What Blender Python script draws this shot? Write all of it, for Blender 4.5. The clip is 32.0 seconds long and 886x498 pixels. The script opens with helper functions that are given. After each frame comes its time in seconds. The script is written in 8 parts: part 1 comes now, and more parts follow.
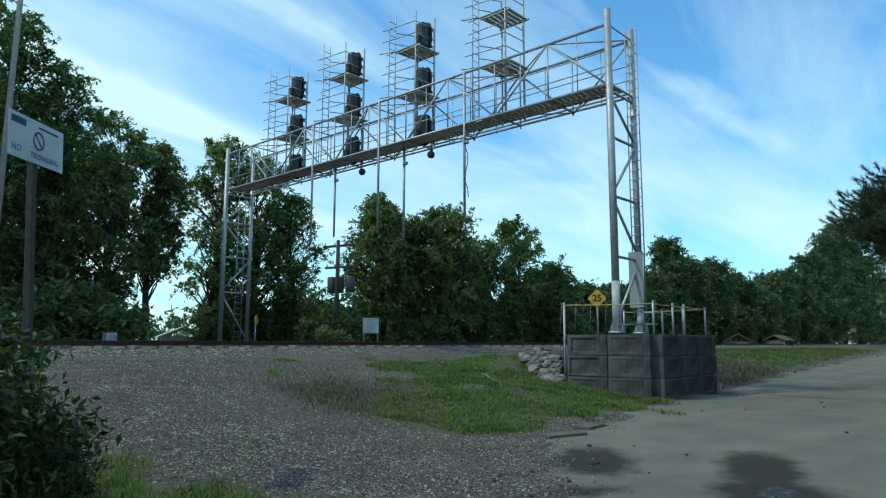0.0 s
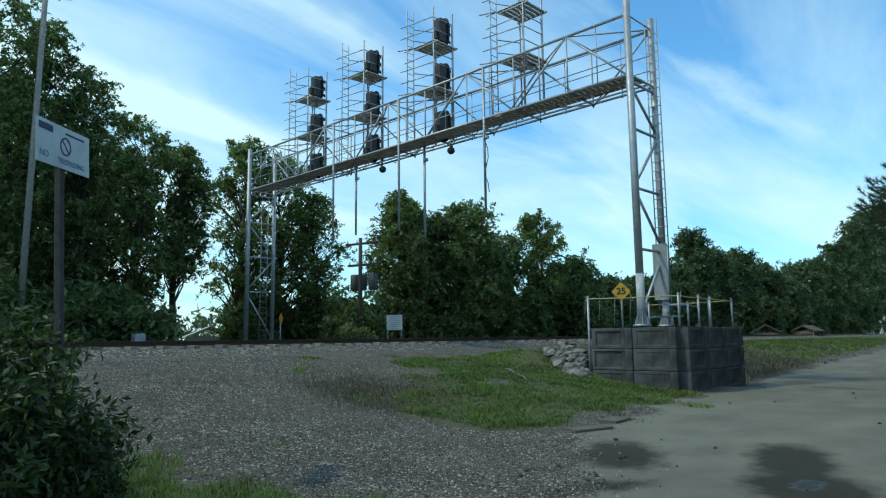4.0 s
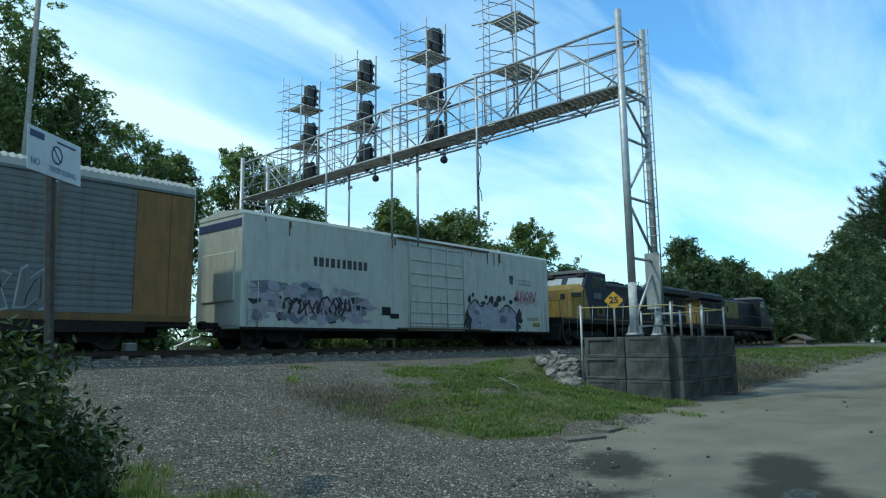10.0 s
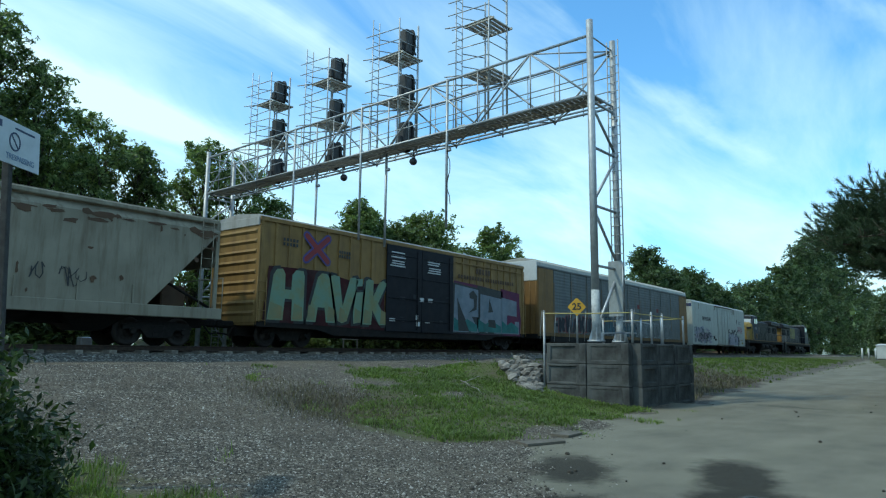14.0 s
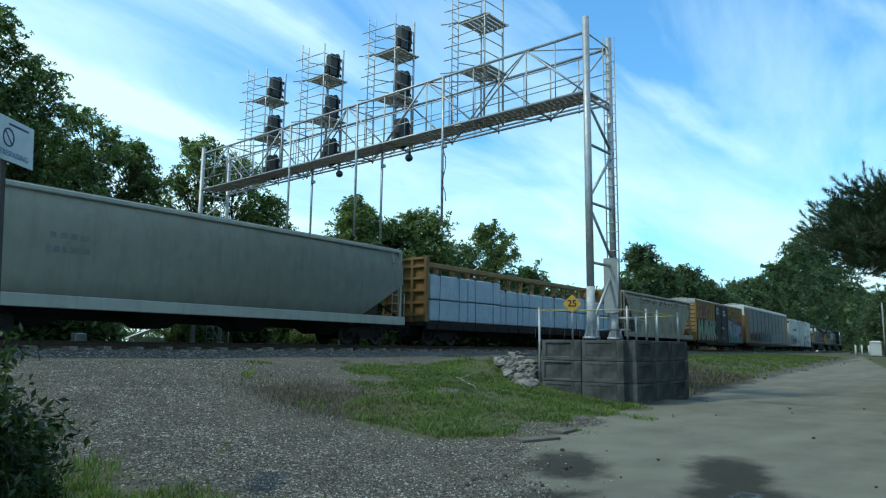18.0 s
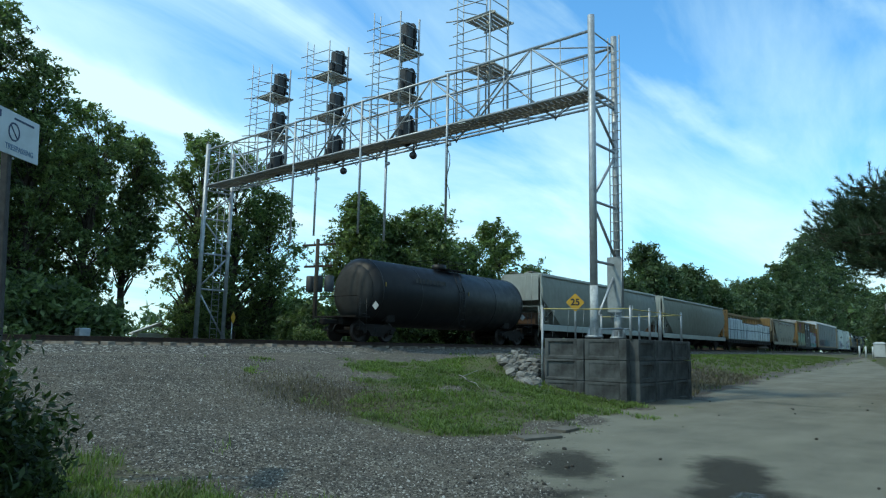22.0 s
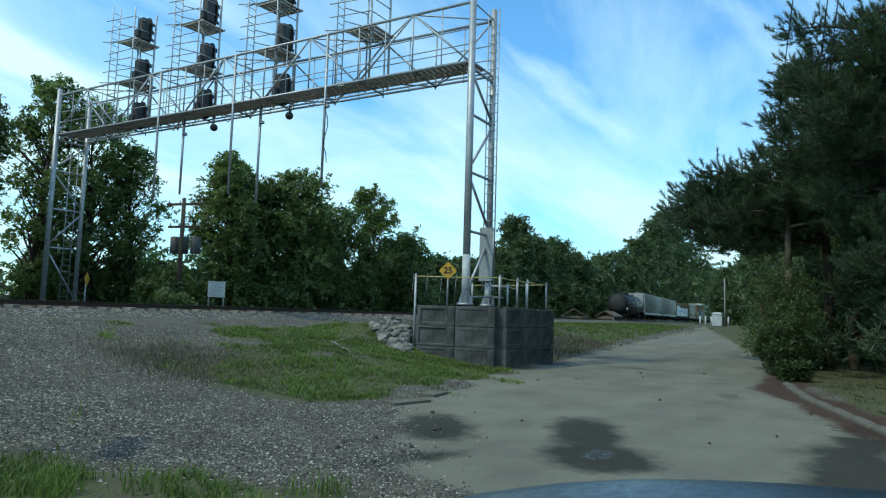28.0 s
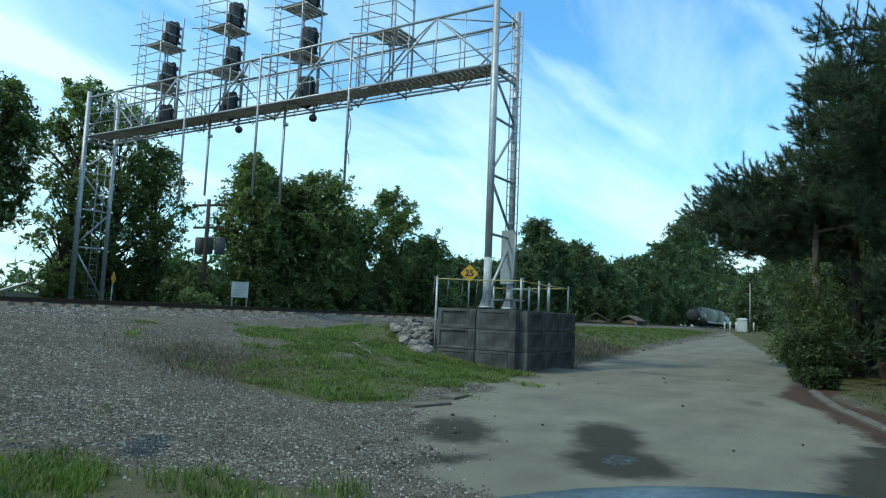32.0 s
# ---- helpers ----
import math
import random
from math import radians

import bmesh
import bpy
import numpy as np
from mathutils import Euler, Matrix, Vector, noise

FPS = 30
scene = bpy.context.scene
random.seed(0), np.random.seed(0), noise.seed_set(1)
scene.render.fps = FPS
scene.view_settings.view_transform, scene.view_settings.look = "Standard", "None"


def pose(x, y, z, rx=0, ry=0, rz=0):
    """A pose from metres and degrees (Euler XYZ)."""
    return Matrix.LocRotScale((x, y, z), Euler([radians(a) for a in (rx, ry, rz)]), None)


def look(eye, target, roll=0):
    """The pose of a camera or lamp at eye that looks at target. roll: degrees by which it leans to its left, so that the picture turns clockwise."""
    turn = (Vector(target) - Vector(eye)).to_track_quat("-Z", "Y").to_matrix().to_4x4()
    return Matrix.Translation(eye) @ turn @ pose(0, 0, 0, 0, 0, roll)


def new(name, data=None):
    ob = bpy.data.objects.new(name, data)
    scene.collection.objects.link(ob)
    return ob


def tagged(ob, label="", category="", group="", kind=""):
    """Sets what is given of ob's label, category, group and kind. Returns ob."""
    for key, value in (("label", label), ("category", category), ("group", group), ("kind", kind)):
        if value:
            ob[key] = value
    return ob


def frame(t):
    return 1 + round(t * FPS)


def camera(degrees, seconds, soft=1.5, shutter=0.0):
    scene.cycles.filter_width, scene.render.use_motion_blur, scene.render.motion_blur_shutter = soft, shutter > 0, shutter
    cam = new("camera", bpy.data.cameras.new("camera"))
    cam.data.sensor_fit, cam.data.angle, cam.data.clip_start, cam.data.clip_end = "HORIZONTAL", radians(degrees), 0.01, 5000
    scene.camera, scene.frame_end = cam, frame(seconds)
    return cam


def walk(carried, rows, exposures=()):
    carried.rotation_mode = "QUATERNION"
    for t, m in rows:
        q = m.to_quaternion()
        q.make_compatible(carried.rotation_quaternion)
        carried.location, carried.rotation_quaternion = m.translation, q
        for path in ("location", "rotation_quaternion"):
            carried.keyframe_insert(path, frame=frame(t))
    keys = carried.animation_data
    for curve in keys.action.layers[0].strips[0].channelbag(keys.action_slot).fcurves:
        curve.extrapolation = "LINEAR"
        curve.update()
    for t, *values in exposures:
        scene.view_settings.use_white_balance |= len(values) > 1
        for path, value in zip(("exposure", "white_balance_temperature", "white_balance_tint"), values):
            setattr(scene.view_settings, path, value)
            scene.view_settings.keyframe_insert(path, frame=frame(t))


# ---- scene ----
cam = camera(65.93, 32.0, soft=1.2)
PATH = [
    (0.0, pose(0.0, 0.0, 1.5, 97.86, -0.15, -50.33)),
    (0.5, pose(0.0, 0.0, 1.5, 97.74, 0.07, -50.11)),
    (1.0, pose(0.0, 0.0, 1.5, 97.68, 0.15, -49.95)),
    (1.5, pose(0.0, 0.0, 1.5, 97.71, 0.12, -49.72)),
    (2.0, pose(0.0, 0.0, 1.5, 97.71, 0.42, -49.39)),
    (2.5, pose(0.0, 0.0, 1.5, 97.64, 0.61, -49.08)),
    (3.0, pose(0.0, 0.0, 1.5, 97.56, 0.74, -48.75)),
    (3.5, pose(0.0, 0.0, 1.5, 97.50, 0.75, -48.47)),
    (5.5, pose(0.0, 0.0, 1.5, 97.63, 0.74, -48.21)),
    (6.0, pose(0.0, 0.0, 1.5, 97.71, 0.90, -48.20)),
    (6.5, pose(0.0, 0.0, 1.5, 97.78, 0.81, -48.24)),
    (7.0, pose(0.0, 0.0, 1.5, 97.89, 1.10, -48.23)),
    (7.5, pose(0.0, 0.0, 1.5, 98.00, 1.04, -48.25)),
    (8.0, pose(0.0, 0.0, 1.5, 98.07, 0.81, -48.39)),
    (8.5, pose(0.0, 0.0, 1.5, 98.14, 0.65, -48.50)),
    (9.0, pose(0.0, 0.0, 1.5, 98.24, 0.80, -48.69)),
    (9.5, pose(0.0, 0.0, 1.5, 98.25, 0.90, -48.80)),
    (10.0, pose(0.0, 0.0, 1.5, 98.28, 0.77, -48.95)),
    (10.5, pose(0.0, 0.0, 1.5, 98.34, 0.72, -49.17)),
    (11.0, pose(0.0, 0.0, 1.5, 98.37, 0.53, -49.46)),
    (11.5, pose(0.0, 0.0, 1.5, 98.44, 0.20, -50.00)),
    (12.0, pose(0.0, 0.0, 1.5, 98.56, -0.22, -50.55)),
    (12.5, pose(0.0, 0.0, 1.5, 98.57, -0.10, -51.04)),
    (13.0, pose(0.0, 0.0, 1.5, 98.56, -0.08, -51.39)),
    (13.5, pose(0.0, 0.0, 1.5, 98.49, -0.57, -51.77)),
    (14.0, pose(0.0, 0.0, 1.5, 98.46, -0.62, -52.00)),
    (14.5, pose(0.0, 0.0, 1.5, 98.45, -0.49, -52.13)),
    (16.5, pose(0.0, 0.0, 1.5, 98.31, -0.59, -52.42)),
    (17.0, pose(0.0, 0.0, 1.5, 98.24, -0.74, -52.43)),
    (17.5, pose(0.0, 0.0, 1.5, 98.21, -0.82, -52.44)),
    (18.0, pose(0.0, 0.0, 1.5, 98.18, -0.67, -52.38)),
    (18.5, pose(0.0, 0.0, 1.5, 98.16, -0.70, -52.34)),
    (19.0, pose(0.0, 0.0, 1.5, 98.09, -0.92, -52.33)),
    (19.5, pose(0.0, 0.0, 1.5, 98.05, -1.07, -52.28)),
    (20.0, pose(0.0, 0.0, 1.5, 98.05, -0.90, -52.23)),
    (20.5, pose(0.0, 0.0, 1.5, 97.99, -0.87, -52.19)),
    (21.0, pose(0.0, 0.0, 1.5, 97.99, -1.08, -52.21)),
    (21.5, pose(0.0, 0.0, 1.5, 98.02, -1.21, -52.13)),
    (22.0, pose(0.0, 0.0, 1.5, 97.99, -1.13, -52.15)),
    (22.5, pose(0.0, 0.0, 1.5, 97.89, -1.29, -53.29)),
    (23.0, pose(0.0, 0.0, 1.5, 97.69, -1.20, -57.60)),
    (23.5, pose(0.0, 0.0, 1.5, 97.38, -1.53, -60.15)),
    (24.0, pose(0.0, 0.0, 1.5, 97.00, -1.82, -61.59)),
    (24.5, pose(0.0, 0.0, 1.5, 96.58, -1.70, -62.78)),
    (25.0, pose(0.0, 0.0, 1.5, 96.09, -1.76, -64.01)),
    (25.5, pose(0.0, 0.0, 1.5, 95.75, -1.64, -64.66)),
    (27.5, pose(0.0, 0.0, 1.5, 95.47, -1.87, -63.01)),
    (28.0, pose(0.0, 0.0, 1.5, 95.47, -1.74, -62.71)),
    (28.5, pose(0.0, 0.0, 1.5, 95.37, -1.56, -62.52)),
    (29.0, pose(0.0, 0.0, 1.5, 95.24, -1.56, -62.34)),
    (29.5, pose(0.0, 0.0, 1.5, 95.20, -1.79, -62.10)),
    (30.0, pose(0.0, 0.0, 1.5, 95.24, -2.00, -61.86)),
    (30.5, pose(0.0, 0.0, 1.5, 95.29, -2.00, -61.58)),
    (31.0, pose(0.0, 0.0, 1.5, 95.37, -2.00, -61.37)),
    (31.5, pose(0.0, 0.0, 1.5, 95.51, -2.19, -61.17)),
    (32.0, pose(0.0, 0.0, 1.5, 95.62, -2.37, -60.95)),
]
walk(cam, PATH, [(0.0, 0.06, 6550, -4), (6.0, 0.12, 6550, -4), (9.0, 0.24, 6550, -4), (13.0, 0.30, 6550, -4), (22.0, 0.24, 6550, -4), (25.0, 0.12, 6550, -4), (28.0, 0.24, 6550, -4), (32.0, 0.32, 6550, -4)])

# ---- world, sun, exposure ----
SUN_EL, SUN_AZ = radians(52), radians(145)      # towards the sun, counter-clockwise from +x
world = bpy.data.worlds.new("world")
scene.world = world
world.use_nodes = True
wn, wl = world.node_tree.nodes, world.node_tree.links
wn.clear()


def wnode(kind, **inputs):
    n = wn.new(kind)
    for k, v in inputs.items():
        n.inputs[k].default_value = v
    return n


def build_world():
    out, bg = wn.new("ShaderNodeOutputWorld"), wnode("ShaderNodeBackground", Strength=SKY)
    sky = wn.new("ShaderNodeTexSky")
    sky.sky_type, sky.sun_disc = "NISHITA", False
    sky.sun_elevation, sky.sun_rotation = SUN_EL, radians(90) - SUN_AZ
    sky.altitude, sky.air_density, sky.dust_density, sky.ozone_density = 50, 1.1, 0.8, 3.0
    tc = wn.new("ShaderNodeTexCoord")
    sep = wn.new("ShaderNodeSeparateXYZ")
    wl.new(tc.outputs["Generated"], sep.inputs[0])
    lift = wn.new("ShaderNodeMath")
    lift.operation, lift.inputs[1].default_value = "ADD", 0.16
    wl.new(sep.outputs["Z"], lift.inputs[0])
    lo = wn.new("ShaderNodeMath")
    lo.operation, lo.inputs[1].default_value = "MAXIMUM", 0.05
    wl.new(lift.outputs[0], lo.inputs[0])
    flat = []
    for axis in ("X", "Y"):
        d = wn.new("ShaderNodeMath")
        d.operation = "DIVIDE"
        wl.new(sep.outputs[axis], d.inputs[0])
        wl.new(lo.outputs[0], d.inputs[1])
        flat.append(d)
    com = wn.new("ShaderNodeCombineXYZ")
    wl.new(flat[0].outputs[0], com.inputs["X"])
    wl.new(flat[1].outputs[0], com.inputs["Y"])
    mp = wn.new("ShaderNodeMapping")
    mp.inputs["Rotation"].default_value = (0, 0, radians(10))
    mp.inputs["Scale"].default_value = (0.55, 1.7, 1)
    mp.inputs["Location"].default_value = (0.4, 1.25, 0)
    wl.new(com.outputs[0], mp.inputs["Vector"])
    nz = wnode("ShaderNodeTexNoise", Scale=1.1, Detail=9.0, Roughness=0.58, Distortion=0.7)
    wl.new(mp.outputs[0], nz.inputs["Vector"])
    big = wnode("ShaderNodeTexNoise", Scale=0.45, Detail=3.0, Roughness=0.5)
    wl.new(com.outputs[0], big.inputs["Vector"])
    mul = wn.new("ShaderNodeMath")
    mul.operation = "ADD"
    wl.new(nz.outputs["Fac"], mul.inputs[0])
    wl.new(big.outputs["Fac"], mul.inputs[1])
    ramp = wn.new("ShaderNodeValToRGB")
    ramp.color_ramp.elements[0].position, ramp.color_ramp.elements[1].position = 0.41, 0.64
    half = wn.new("ShaderNodeMath")
    half.operation, half.inputs[1].default_value = "MULTIPLY", 0.5
    wl.new(mul.outputs[0], half.inputs[0])
    wl.new(half.outputs[0], ramp.inputs[0])
    low = wn.new("ShaderNodeMapRange")               # thin haze low over the horizon
    low.inputs["From Min"].default_value, low.inputs["From Max"].default_value = 0.0, 0.36
    low.inputs["To Min"].default_value, low.inputs["To Max"].default_value = 0.48, 0.0
    wl.new(sep.outputs["Z"], low.inputs["Value"])
    # bright streaks of high cloud, each along a line in the cloud layer
    uneven = wnode("ShaderNodeTexNoise", Scale=1.3, Detail=6.0, Roughness=0.6)
    wl.new(com.outputs[0], uneven.inputs["Vector"])

    def op(kind, a, b, clamp=False):
        n = wn.new("ShaderNodeMath")
        n.operation, n.use_clamp = kind, clamp
        for i, v in enumerate((a, b)):
            if isinstance(v, (int, float)):
                n.inputs[i].default_value = v
            else:
                wl.new(v, n.inputs[i])
        return n.outputs[0]

    def spanned(v, a, b, lo=0.0, hi=1.0):
        n = wn.new("ShaderNodeMapRange")
        n.interpolation_type = "SMOOTHSTEP"
        n.inputs["From Min"].default_value, n.inputs["From Max"].default_value = a, b
        n.inputs["To Min"].default_value, n.inputs["To Max"].default_value = lo, hi
        wl.new(v, n.inputs["Value"])
        return n.outputs[0]

    px, py = flat[0].outputs[0], flat[1].outputs[0]
    total = op("ADD", ramp.outputs[0], low.outputs[0])
    for x0, x1, y0, slope, width, gain in ((0.1, 1.7, 1.78, 0.02, 0.17, 0.85), (0.4, 1.5, 1.27, -0.03, 0.09, 0.5), (-0.4, 0.9, 2.15, 0.0, 0.22, 0.6), (0.9, 2.6, 1.02, -0.22, 0.07, 0.3), (1.2, 2.8, 0.62, -0.3, 0.06, 0.28)):
        line = op("ADD", op("MULTIPLY", px, slope), op("ADD", op("MULTIPLY", uneven.outputs["Fac"], 0.34), y0 - 0.17))
        off = op("ABSOLUTE", op("SUBTRACT", py, line), 0.0)
        lit = op("MULTIPLY", spanned(off, 0.0, width, gain, 0.0), op("MULTIPLY", spanned(px, x0, x0 + 0.5), spanned(px, x1 - 0.5, x1, 1.0, 0.0)))
        total = op("ADD", total, op("MULTIPLY", lit, spanned(nz.outputs["Fac"], 0.3, 0.6, 0.45, 1.0)))
    # thin cloud is brighter towards the sun
    sunward = op("ADD", op("MULTIPLY", sep.outputs["X"], math.cos(SUN_AZ)), op("MULTIPLY", sep.outputs["Y"], math.sin(SUN_AZ)))
    fac = wn.new("ShaderNodeMath")
    fac.operation, fac.use_clamp = "ADD", True
    wl.new(total, fac.inputs[0])
    wl.new(op("MULTIPLY", sunward, 0.28), fac.inputs[1])
    scale = wn.new("ShaderNodeMath")
    scale.operation, scale.inputs[1].default_value = "MULTIPLY", 0.85
    wl.new(fac.outputs[0], scale.inputs[0])
    tint = wn.new("ShaderNodeMix")
    tint.data_type, tint.blend_type = "RGBA", "MULTIPLY"
    tint.inputs[0].default_value = 1.0
    tint.inputs[7].default_value = SKY_TINT
    wl.new(sky.outputs[0], tint.inputs[6])
    mix = wn.new("ShaderNodeMix")
    mix.data_type = "RGBA"
    mix.inputs[7].default_value = CLOUD
    wl.new(scale.outputs[0], mix.inputs[0])
    wl.new(tint.outputs[2], mix.inputs[6])
    wl.new(mix.outputs[2], bg.inputs["Color"])
    wl.new(bg.outputs[0], out.inputs["Surface"])


SKY, SKY_TINT, CLOUD = 0.21, (0.52, 0.86, 1.08, 1), (3.8, 4.8, 5.25, 1)
build_world()
sun = new("sun", bpy.data.lights.new("sun", "SUN"))
sun.data.energy, sun.data.angle, sun.data.color = 1.7, radians(2.0), (1.0, 0.93, 0.80)
sun.matrix_world = look((0, 0, 40), (-40 * math.cos(SUN_EL) * math.cos(SUN_AZ), -40 * math.cos(SUN_EL) * math.sin(SUN_AZ), 40 - 40 * math.sin(SUN_EL)))
scene.view_settings.exposure = 0.0

# ---- mesh helpers ----


class Shape:
    """Collects verts and faces of one mesh."""

    def __init__(self):
        self.v, self.f, self.s = [], [], []

    def add(self, verts, faces, smooth=False):
        n = len(self.v)
        self.v += [tuple(p) for p in verts]
        self.f += [tuple(i + n for i in q) for q in faces]
        self.s += [smooth] * len(faces)
        return self

    def box(self, c, s, ch=0.0, turn=None):
        """A box at centre c of size s; ch chamfers its upright and lying edges; turn: a 3x3 matrix."""
        hx, hy, hz = s[0] / 2, s[1] / 2, s[2] / 2
        if ch <= 0:
            vs = [(x, y, z) for z in (-hz, hz) for x, y in ((-hx, -hy), (hx, -hy), (hx, hy), (-hx, hy))]
            fs = [(3, 2, 1, 0), (4, 5, 6, 7), (0, 1, 5, 4), (1, 2, 6, 5), (2, 3, 7, 6), (3, 0, 4, 7)]
        else:
            ring = lambda a, b, z: [(-a + ch, -b, z), (a - ch, -b, z), (a, -b + ch, z), (a, b - ch, z), (a - ch, b, z), (-a + ch, b, z), (-a, b - ch, z), (-a, -b + ch, z)]
            vs = ring(hx - ch, hy - ch, -hz) + ring(hx, hy, -hz + ch) + ring(hx, hy, hz - ch) + ring(hx - ch, hy - ch, hz)
            fs = [tuple(range(7, -1, -1)), tuple(range(24, 32))]
            fs += [(r * 8 + i, r * 8 + (i + 1) % 8, r * 8 + 8 + (i + 1) % 8, r * 8 + 8 + i) for r in range(3) for i in range(8)]
        m = turn if turn is not None else Matrix.Identity(3)
        return self.add([m @ Vector(p) + Vector(c) for p in vs], fs)

    def tube(self, p0, p1, r0, r1=None, n=8, smooth=True):
        r1 = r0 if r1 is None else r1
        a, b = Vector(p0), Vector(p1)
        q = (b - a).to_track_quat("Z", "Y").to_matrix()
        vs = []
        for p, r in ((a, r0), (b, r1)):
            vs += [p + q @ Vector((r * math.cos(2 * math.pi * i / n), r * math.sin(2 * math.pi * i / n), 0)) for i in range(n)]
        k = len(self.v)
        self.add(vs, [(i, (i + 1) % n, n + (i + 1) % n, n + i) for i in range(n)], smooth)
        self.f += [tuple(k + i for i in range(n - 1, -1, -1)), tuple(k + n + i for i in range(n))]
        self.s += [False, False]
        return self

    def path(self, pts, r, n=8):
        for a, b in zip(pts, pts[1:]):
            self.tube(a, b, r, n=n)
        return self

    def loft(self, rings, closed=True, caps=True, smooth=False):
        n, k = len(rings[0]), len(rings)
        fs = [(a * n + i, a * n + (i + 1) % n, (a + 1) * n + (i + 1) % n, (a + 1) * n + i) for a in range(k - 1) for i in range(n if closed else n - 1)]
        base = len(self.v)
        self.add([p for r in rings for p in r], fs, smooth)
        if caps and closed:
            self.f += [tuple(base + i for i in range(n - 1, -1, -1)), tuple(base + (k - 1) * n + i for i in range(n))]
            self.s += [False, False]
        return self

    def lathe(self, profile, n, frame_m, smooth=True):
        """profile: (along, radius) pairs; the axis is the x of frame_m."""
        rings = [[frame_m @ Vector((a, r * math.cos(2 * math.pi * i / n), r * math.sin(2 * math.pi * i / n))) for i in range(n)] for a, r in profile]
        return self.loft(rings, smooth=smooth)

    def mesh(self, name):
        me = bpy.data.meshes.new(name)
        me.from_pydata(self.v, [], self.f)
        me.polygons.foreach_set("use_smooth", self.s)
        me.update()
        return me


def part(name, shape, material, parent=None, label=""):
    me = shape if isinstance(shape, bpy.types.Mesh) else shape.mesh(name)
    if not me.materials:
        me.materials.append(material)
    ob = new(name, me)
    ob.parent = parent
    if label:
        ob["label"] = label
    return ob


def thing(name, label, category, group="", kind=""):
    return tagged(new(name), label, category, group, kind)


# ---- materials ----


def node_mat(name):
    m = bpy.data.materials.new(name)
    m.use_nodes = True
    m.node_tree.nodes.clear()
    return m, m.node_tree.nodes, m.node_tree.links


def rgba(c):
    return (c[0], c[1], c[2], 1) if isinstance(c, tuple) else (c, c, c, 1)


def mixc(ns, ls, fac, a, b, blend="MIX"):
    n = ns.new("ShaderNodeMix")
    n.data_type, n.blend_type = "RGBA", blend
    for slot, v in ((0, fac), (6, a), (7, b)):
        if isinstance(v, bpy.types.NodeSocket):
            ls.new(v, n.inputs[slot])
        else:
            n.inputs[slot].default_value = v
    return n.outputs[2]


def ramped(ns, ls, src, lo, hi, a=0.0, b=1.0):
    n = ns.new("ShaderNodeMapRange")
    n.inputs[1].default_value, n.inputs[2].default_value, n.inputs[3].default_value, n.inputs[4].default_value = lo, hi, a, b
    ls.new(src, n.inputs[0])
    return n.outputs[0]


def noise_tex(ns, ls, coord, scale, detail=6.0, rough=0.55, distort=0.0):
    n = ns.new("ShaderNodeTexNoise")
    n.inputs["Scale"].default_value, n.inputs["Detail"].default_value = scale, detail
    n.inputs["Roughness"].default_value, n.inputs["Distortion"].default_value = rough, distort
    ls.new(coord, n.inputs["Vector"])
    return n.outputs["Fac"]


def stretched(ns, ls, coord, sx, sy, sz):
    n = ns.new("ShaderNodeMapping")
    n.inputs["Scale"].default_value = (sx, sy, sz)
    ls.new(coord, n.inputs["Vector"])
    return n.outputs[0]


def mat(name, c1, c2=None, rough=0.7, metal=0.0, scale=6.0, bump=0.15, bscale=40.0, dirt=None, dirt_scale=1.2, dirt_amt=0.5, streak=False, vary=0.0, spec=0.5, space="Object"):
    """Paint, metal, wood or stone: two tones by a fine noise, dirt by a coarse one (streaks run down), relief by a third."""
    m, ns, ls = node_mat(name)
    out, bsdf, tc = ns.new("ShaderNodeOutputMaterial"), ns.new("ShaderNodeBsdfPrincipled"), ns.new("ShaderNodeTexCoord")
    co = tc.outputs[space]
    c2 = c2 if c2 is not None else tuple(0.75 * k for k in c1)
    col = mixc(ns, ls, ramped(ns, ls, noise_tex(ns, ls, co, scale), 0.3, 0.7), rgba(c1), rgba(c2))
    if dirt is not None:
        dco = stretched(ns, ls, co, 3.0, 3.0, 0.35) if streak else co
        d = ramped(ns, ls, noise_tex(ns, ls, dco, dirt_scale, 8.0, 0.65), 0.48, 0.72, 0.0, dirt_amt)
        col = mixc(ns, ls, d, col, rgba(dirt))
    if vary:
        info = ns.new("ShaderNodeObjectInfo")
        hsv = ns.new("ShaderNodeHueSaturation")
        ls.new(ramped(ns, ls, info.outputs["Random"], 0, 1, 1 - vary, 1 + vary), hsv.inputs["Value"])
        ls.new(col, hsv.inputs["Color"])
        col = hsv.outputs[0]
    ls.new(col, bsdf.inputs["Base Color"])
    r = ramped(ns, ls, noise_tex(ns, ls, co, scale * 1.7), 0.2, 0.8, max(0.03, rough - 0.12), min(1, rough + 0.12))
    ls.new(r, bsdf.inputs["Roughness"])
    bsdf.inputs["Metallic"].default_value, bsdf.inputs["Specular IOR Level"].default_value = metal, spec
    if bump:
        bn = ns.new("ShaderNodeBump")
        bn.inputs["Strength"].default_value, bn.inputs["Distance"].default_value = bump, 0.02
        ls.new(noise_tex(ns, ls, co, bscale), bn.inputs["Height"])
        ls.new(bn.outputs[0], bsdf.inputs["Normal"])
    ls.new(bsdf.outputs[0], out.inputs[0])
    return m


